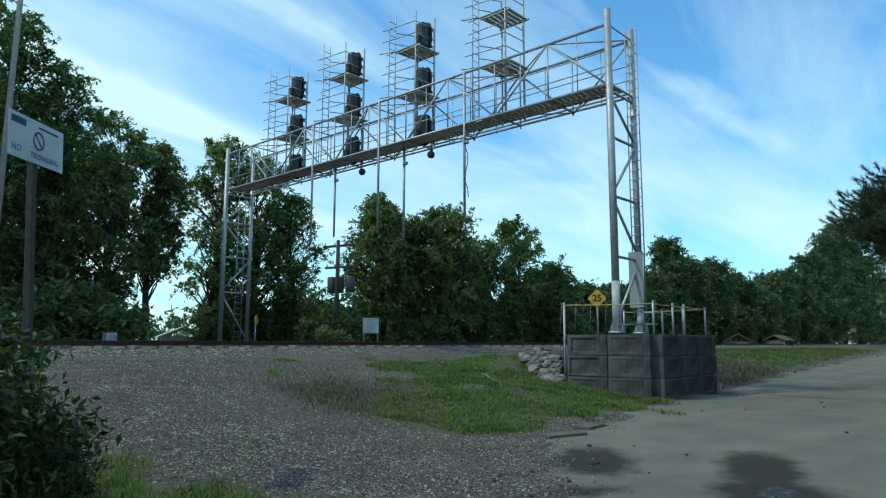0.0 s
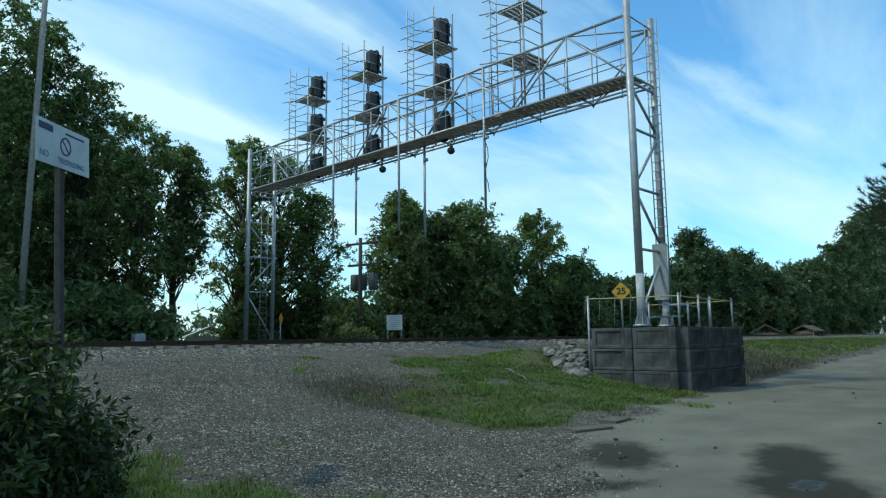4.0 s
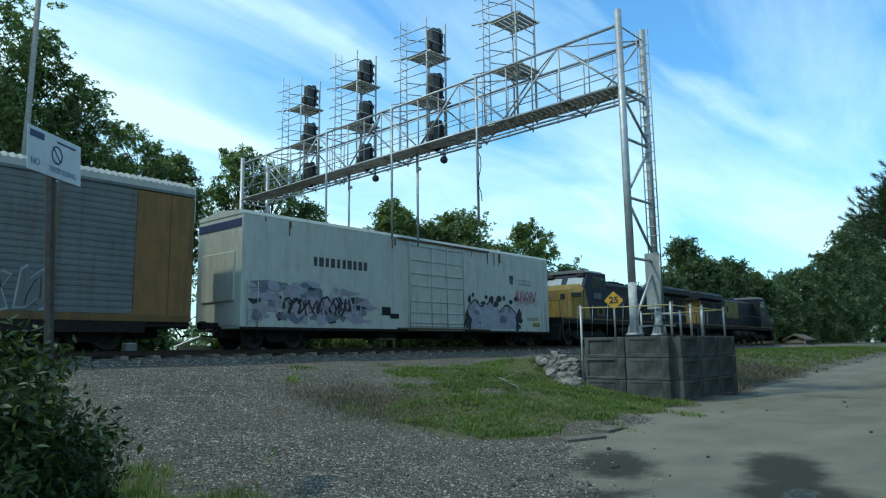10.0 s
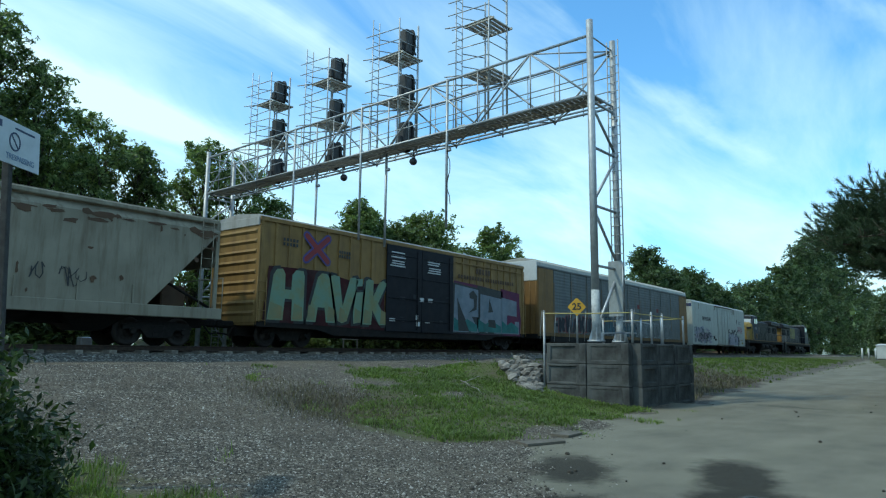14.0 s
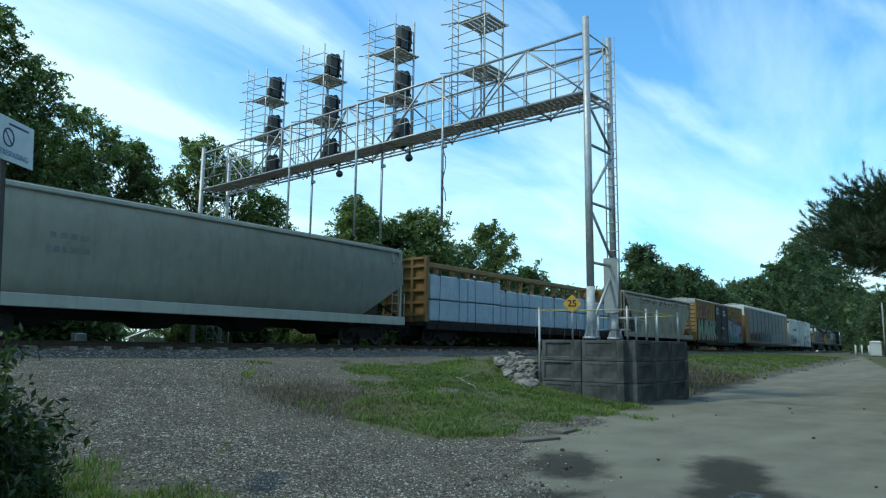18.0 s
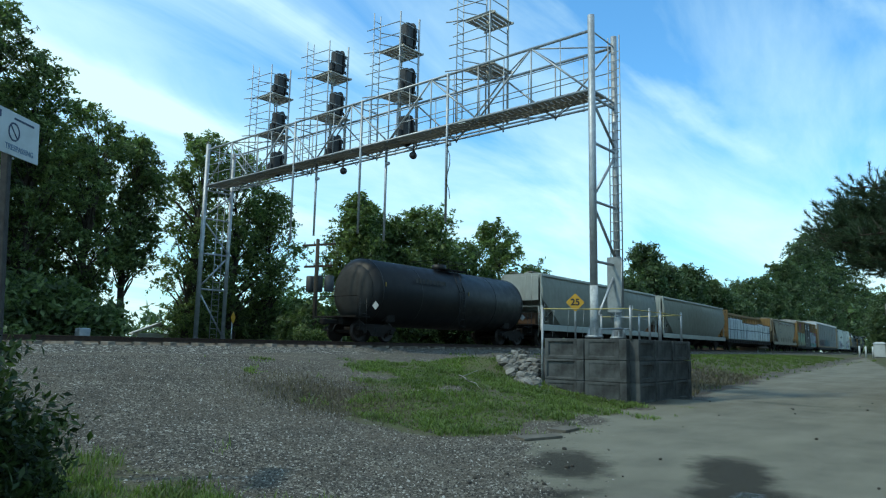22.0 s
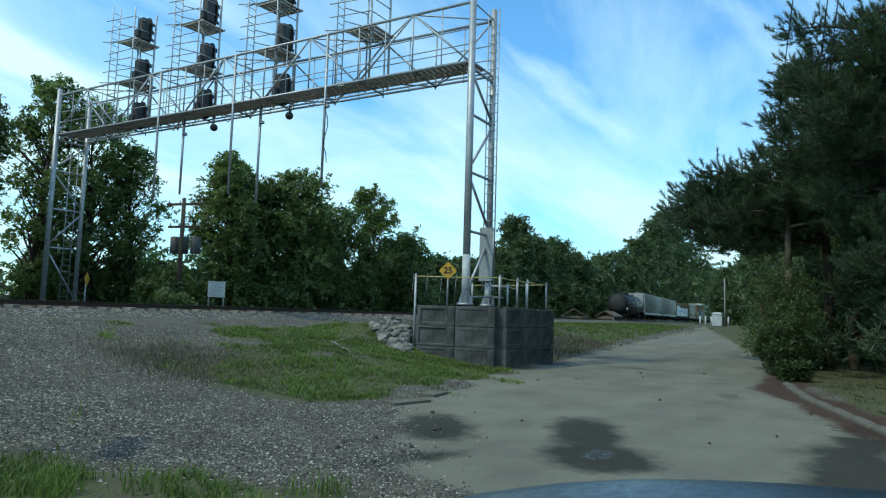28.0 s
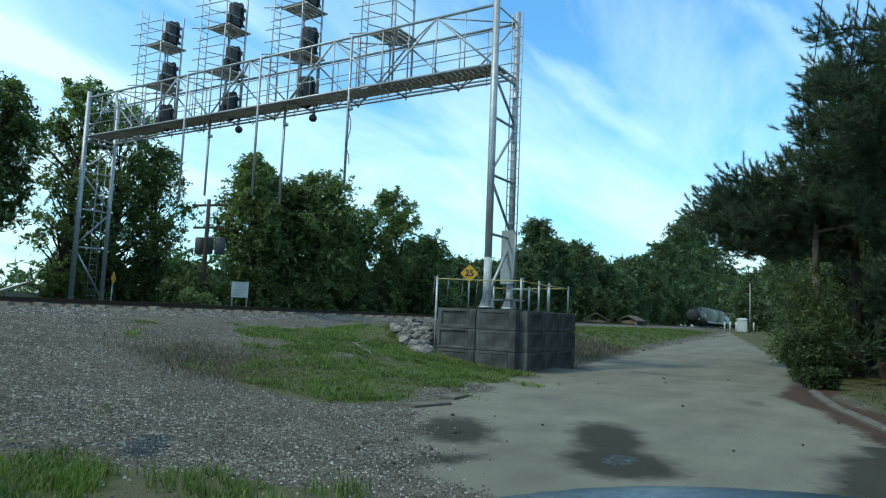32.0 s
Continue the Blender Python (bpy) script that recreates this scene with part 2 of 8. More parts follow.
def leaf_mat(name, dark, light, trans=0.35, rough=0.5, spread=0.6):
    m, ns, ls = node_mat(name)
    out, bsdf, tr, geo = ns.new("ShaderNodeOutputMaterial"), ns.new("ShaderNodeBsdfPrincipled"), ns.new("ShaderNodeBsdfTranslucent"), ns.new("ShaderNodeNewGeometry")
    tc = ns.new("ShaderNodeTexCoord")
    f = mixc(ns, ls, spread, noise_tex(ns, ls, tc.outputs["Object"], 0.55, 3.0), geo.outputs["Random Per Island"])
    col = mixc(ns, ls, ramped(ns, ls, f, 0.28, 0.74), rgba(dark), rgba(light))
    ls.new(col, bsdf.inputs["Base Color"])
    bsdf.inputs["Roughness"].default_value, bsdf.inputs["Specular IOR Level"].default_value = rough, 0.3
    ls.new(mixc(ns, ls, 1.0, col, (1.0, 1.18, 0.58, 1), "MULTIPLY"), tr.inputs["Color"])
    mx = ns.new("ShaderNodeMixShader")
    mx.inputs[0].default_value = trans
    ls.new(bsdf.outputs[0], mx.inputs[1])
    ls.new(tr.outputs[0], mx.inputs[2])
    ls.new(mx.outputs[0], out.inputs[0])
    return m


GALV = mat("galvanised_steel", (0.42, 0.44, 0.46), (0.30, 0.32, 0.34), rough=0.5, metal=0.55, scale=5, dirt=(0.16, 0.12, 0.09), dirt_amt=0.35, bump=0.05)
DECK = mat("deck_grating_steel", (0.56, 0.53, 0.48), (0.38, 0.36, 0.32), rough=0.7, metal=0.3, scale=9, dirt=(0.16, 0.09, 0.05), dirt_amt=0.5)
BLACK = mat("signal_black_paint", (0.016, 0.016, 0.018), (0.03, 0.03, 0.032), rough=0.6, scale=4, bump=0.03)
LENS = mat("dark_lens_glass", (0.02, 0.02, 0.022), rough=0.1, bump=0)
CONCRETE = mat("old_concrete", (0.088, 0.094, 0.093), (0.044, 0.047, 0.047), rough=0.95, scale=1.7, dirt=(0.013, 0.013, 0.013), dirt_scale=1.9, dirt_amt=0.9, streak=False, vary=0.14, bump=0.5, bscale=25)
YELLOW = mat("sign_yellow", (0.56, 0.31, 0.015), (0.48, 0.26, 0.015), rough=0.45, bump=0.02)
BLACKTXT = mat("black_lettering", (0.02, 0.02, 0.02), rough=0.6, bump=0)
WHITE = mat("white_sign_paint", (0.50, 0.53, 0.54), (0.43, 0.46, 0.47), rough=0.5, dirt=(0.28, 0.29, 0.27), dirt_amt=0.5, bump=0.02)
STEEL_RAIL = mat("rail_steel", (0.07, 0.045, 0.032), (0.035, 0.025, 0.02), rough=0.7, metal=0.5, scale=7)
TIE = mat("weathered_tie_wood", (0.26, 0.225, 0.185), (0.14, 0.12, 0.10), rough=0.9, scale=9, dirt=(0.05, 0.04, 0.035), dirt_amt=0.6, vary=0.3, bump=0.5)
UNDER = mat("underframe_grime", (0.008, 0.0075, 0.007), (0.015, 0.013, 0.012), rough=0.9, scale=5, dirt=(0.03, 0.021, 0.014), dirt_amt=0.35, spec=0.25)
WHEEL = mat("wheel_steel", (0.018, 0.013, 0.011), (0.03, 0.024, 0.02), rough=0.65, metal=0.4, scale=8)
BARK = mat("bark", (0.075, 0.058, 0.042), (0.035, 0.028, 0.02), rough=0.95, scale=10, bump=0.8, bscale=18)
POLEWOOD = mat("weathered_pole_wood", (0.30, 0.29, 0.27), (0.20, 0.19, 0.175), rough=0.9, scale=10, bump=0.4)
LEAF = leaf_mat("broad_leaves", (0.060, 0.086, 0.043), (0.18, 0.235, 0.10), trans=0.45)
LEAF_B = leaf_mat("pale_broad_leaves", (0.075, 0.106, 0.050), (0.225, 0.285, 0.115), trans=0.45)
LEAF_FAR = leaf_mat("far_leaves", (0.052, 0.080, 0.046), (0.14, 0.19, 0.09), trans=0.4)
BUSHLEAF = leaf_mat("bush_leaves", (0.016, 0.028, 0.011), (0.068, 0.098, 0.032), trans=0.3)
NEEDLE = leaf_mat("pine_needles", (0.030, 0.053, 0.034), (0.098, 0.142, 0.078), trans=0.25)
BLADE = leaf_mat("grass_blades", (0.062, 0.085, 0.028), (0.19, 0.265, 0.065), trans=0.4, spread=0.35)
ROCK = mat("riprap_stone", (0.215, 0.20, 0.178), (0.12, 0.112, 0.10), rough=0.9, scale=5, vary=0.4, dirt=(0.2, 0.19, 0.17), dirt_amt=0.5, bump=0.4)
SLABM = mat("dirty_slab", (0.13, 0.115, 0.09), (0.08, 0.072, 0.057), rough=0.95, dirt=(0.1, 0.085, 0.06), dirt_amt=0.6)

# ---- terrain ----
RAIL_Z, TRACK_Y = 1.56, 22.5
POOL = (7.75, 2.0)


def smooth01(a):
    a = np.clip(a, 0, 1)
    return a * a * (3 - 2 * a)


def track_y(x):
    """The line bends gently away beyond the gantry, then runs straight."""
    d = np.maximum(0, np.asarray(x, float) - 40)
    return TRACK_Y + 0.026 * np.where(d < 30, d * d / 60, d - 15)


def track_slope(x):
    return 0.026 * min(1.0, max(0.0, x - 40) / 30)


def road_z(x):
    return 0.016 * np.clip(x - 22, 0, 73)


def ground_z(x, y):
    x, y = np.asarray(x, float), np.asarray(y, float)
    r = road_z(x)
    k = smooth01((x - 19) / 5)
    y0, y1 = 5.4 + 3.0 * k, 16.5 - 3.0 * k
    top = np.maximum(1.08, r)
    s = smooth01((y - y0) / (y1 - y0))
    z = r * (1 - s) + top * s
    z += 0.2 * np.exp(-((x - 13.2) / 2.4) ** 2 - ((y - 9.6) / 2.2) ** 2)       # grassy mound beside the wall
    z += 0.6 * np.exp(-((x - 18.6) / 1.4) ** 2 - ((y - 11.9) / 1.5) ** 2)        # fill behind the wall
    z -= 0.2 * np.exp(-((x - 9.5) / 1.0) ** 2 - ((y - 10.0) / 1.5) ** 2)        # washed hollow in the gravel
    z += 0.03 * np.sin(x * 0.9 + 1.3 * np.sin(y * 0.5)) * np.sin(y * 0.7) * np.clip((y - 3) / 4, 0, 1)
    z += 0.25 * smooth01((-y - 2.2) / 5) * smooth01((x - 4) / 6)                 # lawn side of the road
    return z


def edge(seed, x, y, amp, freq):
    return amp * (np.sin(x * freq + seed) * 0.5 + np.sin(x * freq * 2.3 + y * freq * 1.7 + seed * 2) * 0.3 + np.sin(y * freq * 3.1 - x * freq * 2.9 + seed * 3) * 0.2)


def road_left(x):
    return np.interp(x, [-30, 0, 5.0, 5.8, 7.5, 9.9, 13, 17.4, 22, 25, 33, 46, 70, 95, 160], [1.2, 1.2, 1.8, 3.1, 4.7, 5.7, 6.2, 6.85, 6.9, 7.3, 7.8, 8.1, 9.0, 10.0, 12.0])


def road_right(x):
    return np.interp(x, [-30, 0, 9, 11.5, 14.6, 17.5, 20, 66, 95, 160], [-5, -4.2, -1.9, -0.95, -0.1, 0.6, 0.75, 2.2, 3.0, 5.0])


def cover(x, y):
    """Shares of road, grass, straw-strewn dirt, bare dirt, wet with painted shade, and standing water at a place."""
    e = edge(1.0, x, y, 0.5, 1.3)
    road = smooth01((road_left(x) - y + e * 0.8) / 0.7 + 0.5) * smooth01((y - road_right(x) + e * 0.4) / 0.5 + 0.5)
    road = road * smooth01((100 - x) / 8)
    g = edge(4.0, x, y, 0.7, 1.1)
    scuffed = 1 - 0.8 * np.exp(-((x - 12.9) / 0.7) ** 2 - ((y - 9.5) / 0.5) ** 2) - 0.7 * np.exp(-((x - 12.2) / 1.3) ** 2 - ((y - 11.5) / 0.7) ** 2)
    foot = np.interp(x, [8.3, 9.0, 10.1, 12.6, 18], [7.4, 6.85, 6.4, 6.2, 6.9])
    mound = scuffed * smooth01((x - 8.45 + 0.7 * g) / 0.8) * smooth01((0.95 * x - y + 0.75 + 0.9 * g) / 0.8) * smooth01((18.2 - x) / 0.6) * smooth01((14.4 + 0.1 * (x - 15) - y + g) / 1.2) * smooth01((y - foot + 0.5 * g) / 0.5)
    verge = smooth01((x - 30.0 - 0.6 * (13 - y) + 2 * g) / 6) * smooth01((y - road_left(x) - 0.5 + g * 0.6) / 1.2) * smooth01((17.0 + 0.03 * x - y + g) / 2)
    fore = smooth01((5.1 - x - 0.25 * (y - 4) + 1.2 * g) / 1.2) * smooth01((y - 3.2 + g) / 0.8) * smooth01((8.6 - y + g) / 1.5)
    lawn = smooth01((-1.2 - y + 0.15 * (x - 12) + g * 0.3) / 0.5) * smooth01((x - 6) / 3)
    beyond = smooth01((y - track_y(x) - 3.6 + g) / 1.5)
    behind = smooth01((-y - 6) / 3)
    grass = np.maximum.reduce([mound, verge, fore, lawn, beyond * 0.8, behind])
    straw = smooth01(1.2 - np.abs(y - road_right(x) + 0.35 + 0.3 * g) / 0.8) * smooth01((x - 9) / 2) * smooth01((24 - x) / 4)
    bare = smooth01(1.25 - np.hypot((x - 9.7) / 1.5, (y - 10.3) / 2.0) + 0.4 * g) * 0.9
    bare = np.maximum(bare, 0.9 * smooth01(1.6 - np.hypot((x - 27) / 7.5, (y - 10.6) / 3.6) + 0.4 * g))
    wet_and_shade = np.zeros_like(x)
    # puddles, plus shade painted into the road: y < 0, x 22, near bonnet
    for cx, cy, rx, ry, a in ((8.4, 4.4, 1.5, 0.75, 0.5), (8.9, 2.45, 2.1, 0.68, 0.33), (7.6, 1.95, 1.2, 0.8, 0.2), (11.2, -0.8, 2.2, 0.55, -0.1), (8.6, -0.55, 2.4, 0.75, 0.0), (6.4, 1.3, 1.3, 0.4, -0.95), (15.5, 1.3, 0.9, 0.35, 0.2), (22.0, 4.6, 2.2, 0.5, 1.2), (6.3, 3.6, 1.0, 0.35, -0.5)):
        dx, dy = x - cx, y - cy
        u, v = dx * math.cos(a) + dy * math.sin(a), -dx * math.sin(a) + dy * math.cos(a)
        wet_and_shade = np.maximum(wet_and_shade, smooth01((1.15 - np.hypot(u / rx, v / ry) + 0.3 * edge(7.0, x, y, 0.5, 2.6)) / 0.9))
    wet_and_shade[...] = wet_and_shade * np.where(x < 11.0, np.where(x < 6.4, 0.5, 1.0), 0.42)
    pool = np.exp(-((x - POOL[0]) / 0.42) ** 2 - ((y - POOL[1]) / 0.2) ** 2)      # a little water stands in the middle of the puddle
    return road, grass, np.maximum(straw, 0), bare, wet_and_shade, pool


def spaced(marks):
    """Grid lines: (from, to, step) stretches."""
    out = []
    for a, b, st in marks:
        out += list(np.arange(a, b - 1e-6, st))
    return np.array(out + [marks[-1][1]])


def stone_ramp(ns, ls, src):
    """Crushed stone from near black over tan to pale, by a random number."""
    r = ns.new("ShaderNodeValToRGB")
    el = r.color_ramp.elements
    el[0].position, el[0].color = 0.0, (0.013, 0.0125, 0.012, 1)
    el[1].position, el[1].color = 1.0, (0.46, 0.44, 0.40, 1)
    for p, c in ((0.33, (0.053, 0.047, 0.038, 1)), (0.8, (0.142, 0.131, 0.108, 1))):
        e = el.new(p)
        e.color = c
    ls.new(src, r.inputs[0])
    return r.outputs[0]


def ground_mat():
    m, ns, ls = node_mat("ground_gravel_road_and_grass")
    out, bsdf, tc = ns.new("ShaderNodeOutputMaterial"), ns.new("ShaderNodeBsdfPrincipled"), ns.new("ShaderNodeTexCoord")
    co = tc.outputs["Object"]

    def share(name, scale, amp, lo=0.30, hi=0.70):
        a = ns.new("ShaderNodeAttribute")
        a.attribute_name = name
        ad = ns.new("ShaderNodeMath")
        ad.operation = "ADD"
        ls.new(a.outputs["Fac"], ad.inputs[0])
        ls.new(ramped(ns, ls, noise_tex(ns, ls, co, scale, 8.0, 0.7), 0.25, 0.75, -amp, amp), ad.inputs[1])
        return ramped(ns, ls, ad.outputs[0], lo, hi)

    vor = ns.new("ShaderNodeTexVoronoi")
    vor.inputs["Scale"].default_value = 34
    ls.new(co, vor.inputs["Vector"])
    bw = ns.new("ShaderNodeSeparateColor")
    ls.new(vor.outputs["Color"], bw.inputs[0])
    grav = stone_ramp(ns, ls, bw.outputs[0])
    big = noise_tex(ns, ls, co, 1.1, 6.0, 0.7)
    grav = mixc(ns, ls, 1.0, grav, mixc(ns, ls, ramped(ns, ls, big, 0.36, 0.64), (0.40, 0.385, 0.36, 1), (1.2, 1.17, 1.1, 1)), "MULTIPLY")
    grav = mixc(ns, ls, ramped(ns, ls, noise_tex(ns, ls, co, 0.45, 7.0, 0.65), 0.36, 0.62, 0, 0.7), grav, mixc(ns, ls, bw.outputs[1], (0.05, 0.04, 0.028, 1), (0.15, 0.125, 0.09, 1)))
    fine = noise_tex(ns, ls, co, 60.0, 4.0, 0.7)
    rd = mixc(ns, ls, ramped(ns, ls, noise_tex(ns, ls, co, 0.9, 7.0, 0.6), 0.35, 0.68), (0.185, 0.174, 0.130, 1), (0.128, 0.120, 0.092, 1))
    rd = mixc(ns, ls, ramped(ns, ls, fine, 0.35, 0.7, 0, 0.35), rd, (0.082, 0.076, 0.060, 1))
    worn = noise_tex(ns, ls, stretched(ns, ls, co, 0.35, 1.0, 1), 1.0, 8.0)
    rd = mixc(ns, ls, ramped(ns, ls, worn, 0.42, 0.66, 0, 0.5), rd, (0.23, 0.216, 0.165, 1))
    gr = mixc(ns, ls, ramped(ns, ls, noise_tex(ns, ls, co, 2.4, 7.0, 0.7), 0.38, 0.64), (0.07, 0.085, 0.025, 1), (0.085, 0.07, 0.045, 1))
    st = mixc(ns, ls, ramped(ns, ls, noise_tex(ns, ls, co, 6.0), 0.3, 0.7), (0.075, 0.034, 0.02, 1), (0.04, 0.026, 0.017, 1))
    br = mixc(ns, ls, ramped(ns, ls, noise_tex(ns, ls, co, 5.0), 0.3, 0.7), (0.036, 0.031, 0.023, 1), (0.082, 0.068, 0.049, 1))
    s_road, s_grass, s_straw, s_bare = share("road", 3.0, 0.3), share("grass", 4.0, 0.4), share("straw", 6.0, 0.4), share("bare", 3.0, 0.4)
    wet_and_shade = share("wet_and_shade", 4.0, 0.3, 0.18, 0.8)
    col = mixc(ns, ls, s_bare, grav, br)
    col = mixc(ns, ls, s_road, col, rd)
    col = mixc(ns, ls, s_grass, col, gr)
    col = mixc(ns, ls, s_straw, col, st)
    # puddle damp and painted shade darken the ground colour alike
    col = mixc(ns, ls, wet_and_shade, col, mixc(ns, ls, 1.0, col, (0.20, 0.19, 0.17, 1), "MULTIPLY"))
    ls.new(col, bsdf.inputs["Base Color"])
    pool = share("pool", 7.0, 0.25, 0.2, 0.9)
    deep = ns.new("ShaderNodeMath")
    deep.operation = "MULTIPLY"
    ls.new(wet_and_shade, deep.inputs[0])
    ls.new(ramped(ns, ls, pool, 0.35, 0.8), deep.inputs[1])
    ls.new(ramped(ns, ls, deep.outputs[0], 0, 1, 0.95, 0.1), bsdf.inputs["Roughness"])
    bsdf.inputs["Specular IOR Level"].default_value = 0.35
    h = mixc(ns, ls, s_road, vor.outputs["Distance"], fine)
    bn = ns.new("ShaderNodeBump")
    bn.inputs["Strength"].default_value, bn.inputs["Distance"].default_value = 0.55, 0.03
    ls.new(h, bn.inputs["Height"])
    ls.new(bn.outputs[0], bsdf.inputs["Normal"])
    ls.new(bsdf.outputs[0], out.inputs[0])
    return m


GROUND = ground_mat()


def build_ground():
    xs = spaced([(-3000, -400, 400), (-400, -60, 34), (-60, -8, 4), (-8, 0, 0.5), (0, 24, 0.14), (24, 48, 0.5), (48, 110, 1.5), (110, 330, 10), (330, 930, 100), (930, 3000, 345)])
    ys = spaced([(-3000, -400, 400), (-400, -60, 34), (-60, -12, 4), (-12, -3, 0.5), (-3, 16, 0.14), (16, 30, 0.4), (30, 70, 2), (70, 400, 33), (400, 3000, 400)])
    X, Y = np.meshgrid(xs, ys, indexing="ij")
    Z = ground_z(X, Y)
    far = np.hypot(X - 20, Y - 10)
    Z = np.where(far > 400, 1.0, Z)
    nx, ny = X.shape
    idx = np.arange(nx * ny).reshape(nx, ny)
    quads = np.stack([idx[:-1, :-1], idx[1:, :-1], idx[1:, 1:], idx[:-1, 1:]], -1).reshape(-1, 4)
    me = bpy.data.meshes.new("ground")
    me.from_pydata(np.stack([X, Y, Z], -1).reshape(-1, 3).tolist(), [], quads.tolist())
    me.polygons.foreach_set("use_smooth", np.ones(len(quads), bool))
    for name, vals in zip(("road", "grass", "straw", "bare", "wet_and_shade", "pool"), cover(X.ravel(), Y.ravel())):
        me.attributes.new(name, "FLOAT", "POINT").data.foreach_set("value", vals.astype(np.float32))
    me.materials.append(GROUND)
    tagged(new("ground", me), "gravel yard with a pale dirt road and patches of grass", "ground", kind="structure")


build_ground()

# ---- track ----


def sweep(profile, xs, off=0.0):
    """A profile of (across, up) carried along the track."""
    s = Shape()
    rings = []
    for x in xs:
        yc = float(track_y(x))
        sl = track_slope(x)
        n = Vector((-sl, 1, 0)).normalized()
        rings.append([(x + n.x * (a + off), yc + n.y * (a + off), z) for a, z in profile])
    return s.loft(rings, caps=True)


def ballast_mat():
    m, ns, ls = node_mat("ballast_bed")
    out, bsdf, tc = ns.new("ShaderNodeOutputMaterial"), ns.new("ShaderNodeBsdfPrincipled"), ns.new("ShaderNodeTexCoord")
    vor = ns.new("ShaderNodeTexVoronoi")
    vor.inputs["Scale"].default_value = 17
    ls.new(tc.outputs["Object"], vor.inputs["Vector"])
    bw = ns.new("ShaderNodeSeparateColor")
    ls.new(vor.outputs["Color"], bw.inputs[0])
    col = stone_ramp(ns, ls, bw.outputs[0])
    rusty = ramped(ns, ls, noise_tex(ns, ls, tc.outputs["Object"], 0.9, 6.0, 0.65), 0.45, 0.7, 0, 0.45)
    ls.new(mixc(ns, ls, rusty, col, (0.085, 0.068, 0.05, 1)), bsdf.inputs["Base Color"])
    bsdf.inputs["Roughness"].default_value = 0.95
    bn = ns.new("ShaderNodeBump")
    bn.inputs["Strength"].default_value, bn.inputs["Distance"].default_value = 0.9, 0.04
    ls.new(vor.outputs["Distance"], bn.inputs["Height"])
    ls.new(bn.outputs[0], bsdf.inputs["Normal"])
    ls.new(bsdf.outputs[0], out.inputs[0])
    return m


LINE = [-300, -150, -60, -10, 30, 40, 46, 52, 58, 64, 70, 85, 100, 120, 140, 160, 190, 220, 260, 300, 360]
bed = part("track_bed", sweep([(-3.4, 0.9), (-1.38, 1.3), (1.38, 1.3), (3.6, 0.9)], LINE), ballast_mat())
tagged(bed, "crushed stone ballast bed under the railway track", "track bed", kind="structure")
for side in (-1, 1):
    rail = part("rail", sweep([(-0.07, 1.39), (0.07, 1.39), (0.07, 1.405), (0.012, 1.42), (0.012, 1.515), (0.036, 1.525), (0.036, 1.555), (0.028, RAIL_Z), (-0.028, RAIL_Z), (-0.036, 1.555), (-0.036, 1.525), (-0.012, 1.515), (-0.012, 1.42), (-0.07, 1.405)], LINE, side * 0.755), STEEL_RAIL)
    tagged(rail, "dark rusty steel rail spiked to wooden ties", "rail", "rails of the track", kind="structure")


def build_ties():
    near = Shape().box((0, 0, 0), (0.23, 2.6, 0.18), 0.012).mesh("tie")
    near.materials.append(TIE)
    rng = random.Random(5)
    rest = Shape()
    x, odd = -270.0, False
    while x < 330:
        yc = float(track_y(x))
        turn = Matrix.Rotation(rng.uniform(-0.012, 0.012) + track_slope(x), 3, "Z")
        at = Vector((x, yc + rng.uniform(-0.06, 0.06), 1.315 - (0.075 if odd else 0) + rng.uniform(-0.015, 0.012)))
        odd = not odd
        if -4 < x < 62:
            t = part("tie", near, TIE, bed)
            t.matrix_basis = Matrix.Translation(at) @ turn.to_4x4()
        else:
            rest.box(at, (0.23, 2.6, 0.18), 0, turn)
        x += 0.52 + rng.uniform(-0.02, 0.02)
    ob = part("far_ties", rest, TIE, bed)
    ob["kind"] = "stuff"


build_ties()


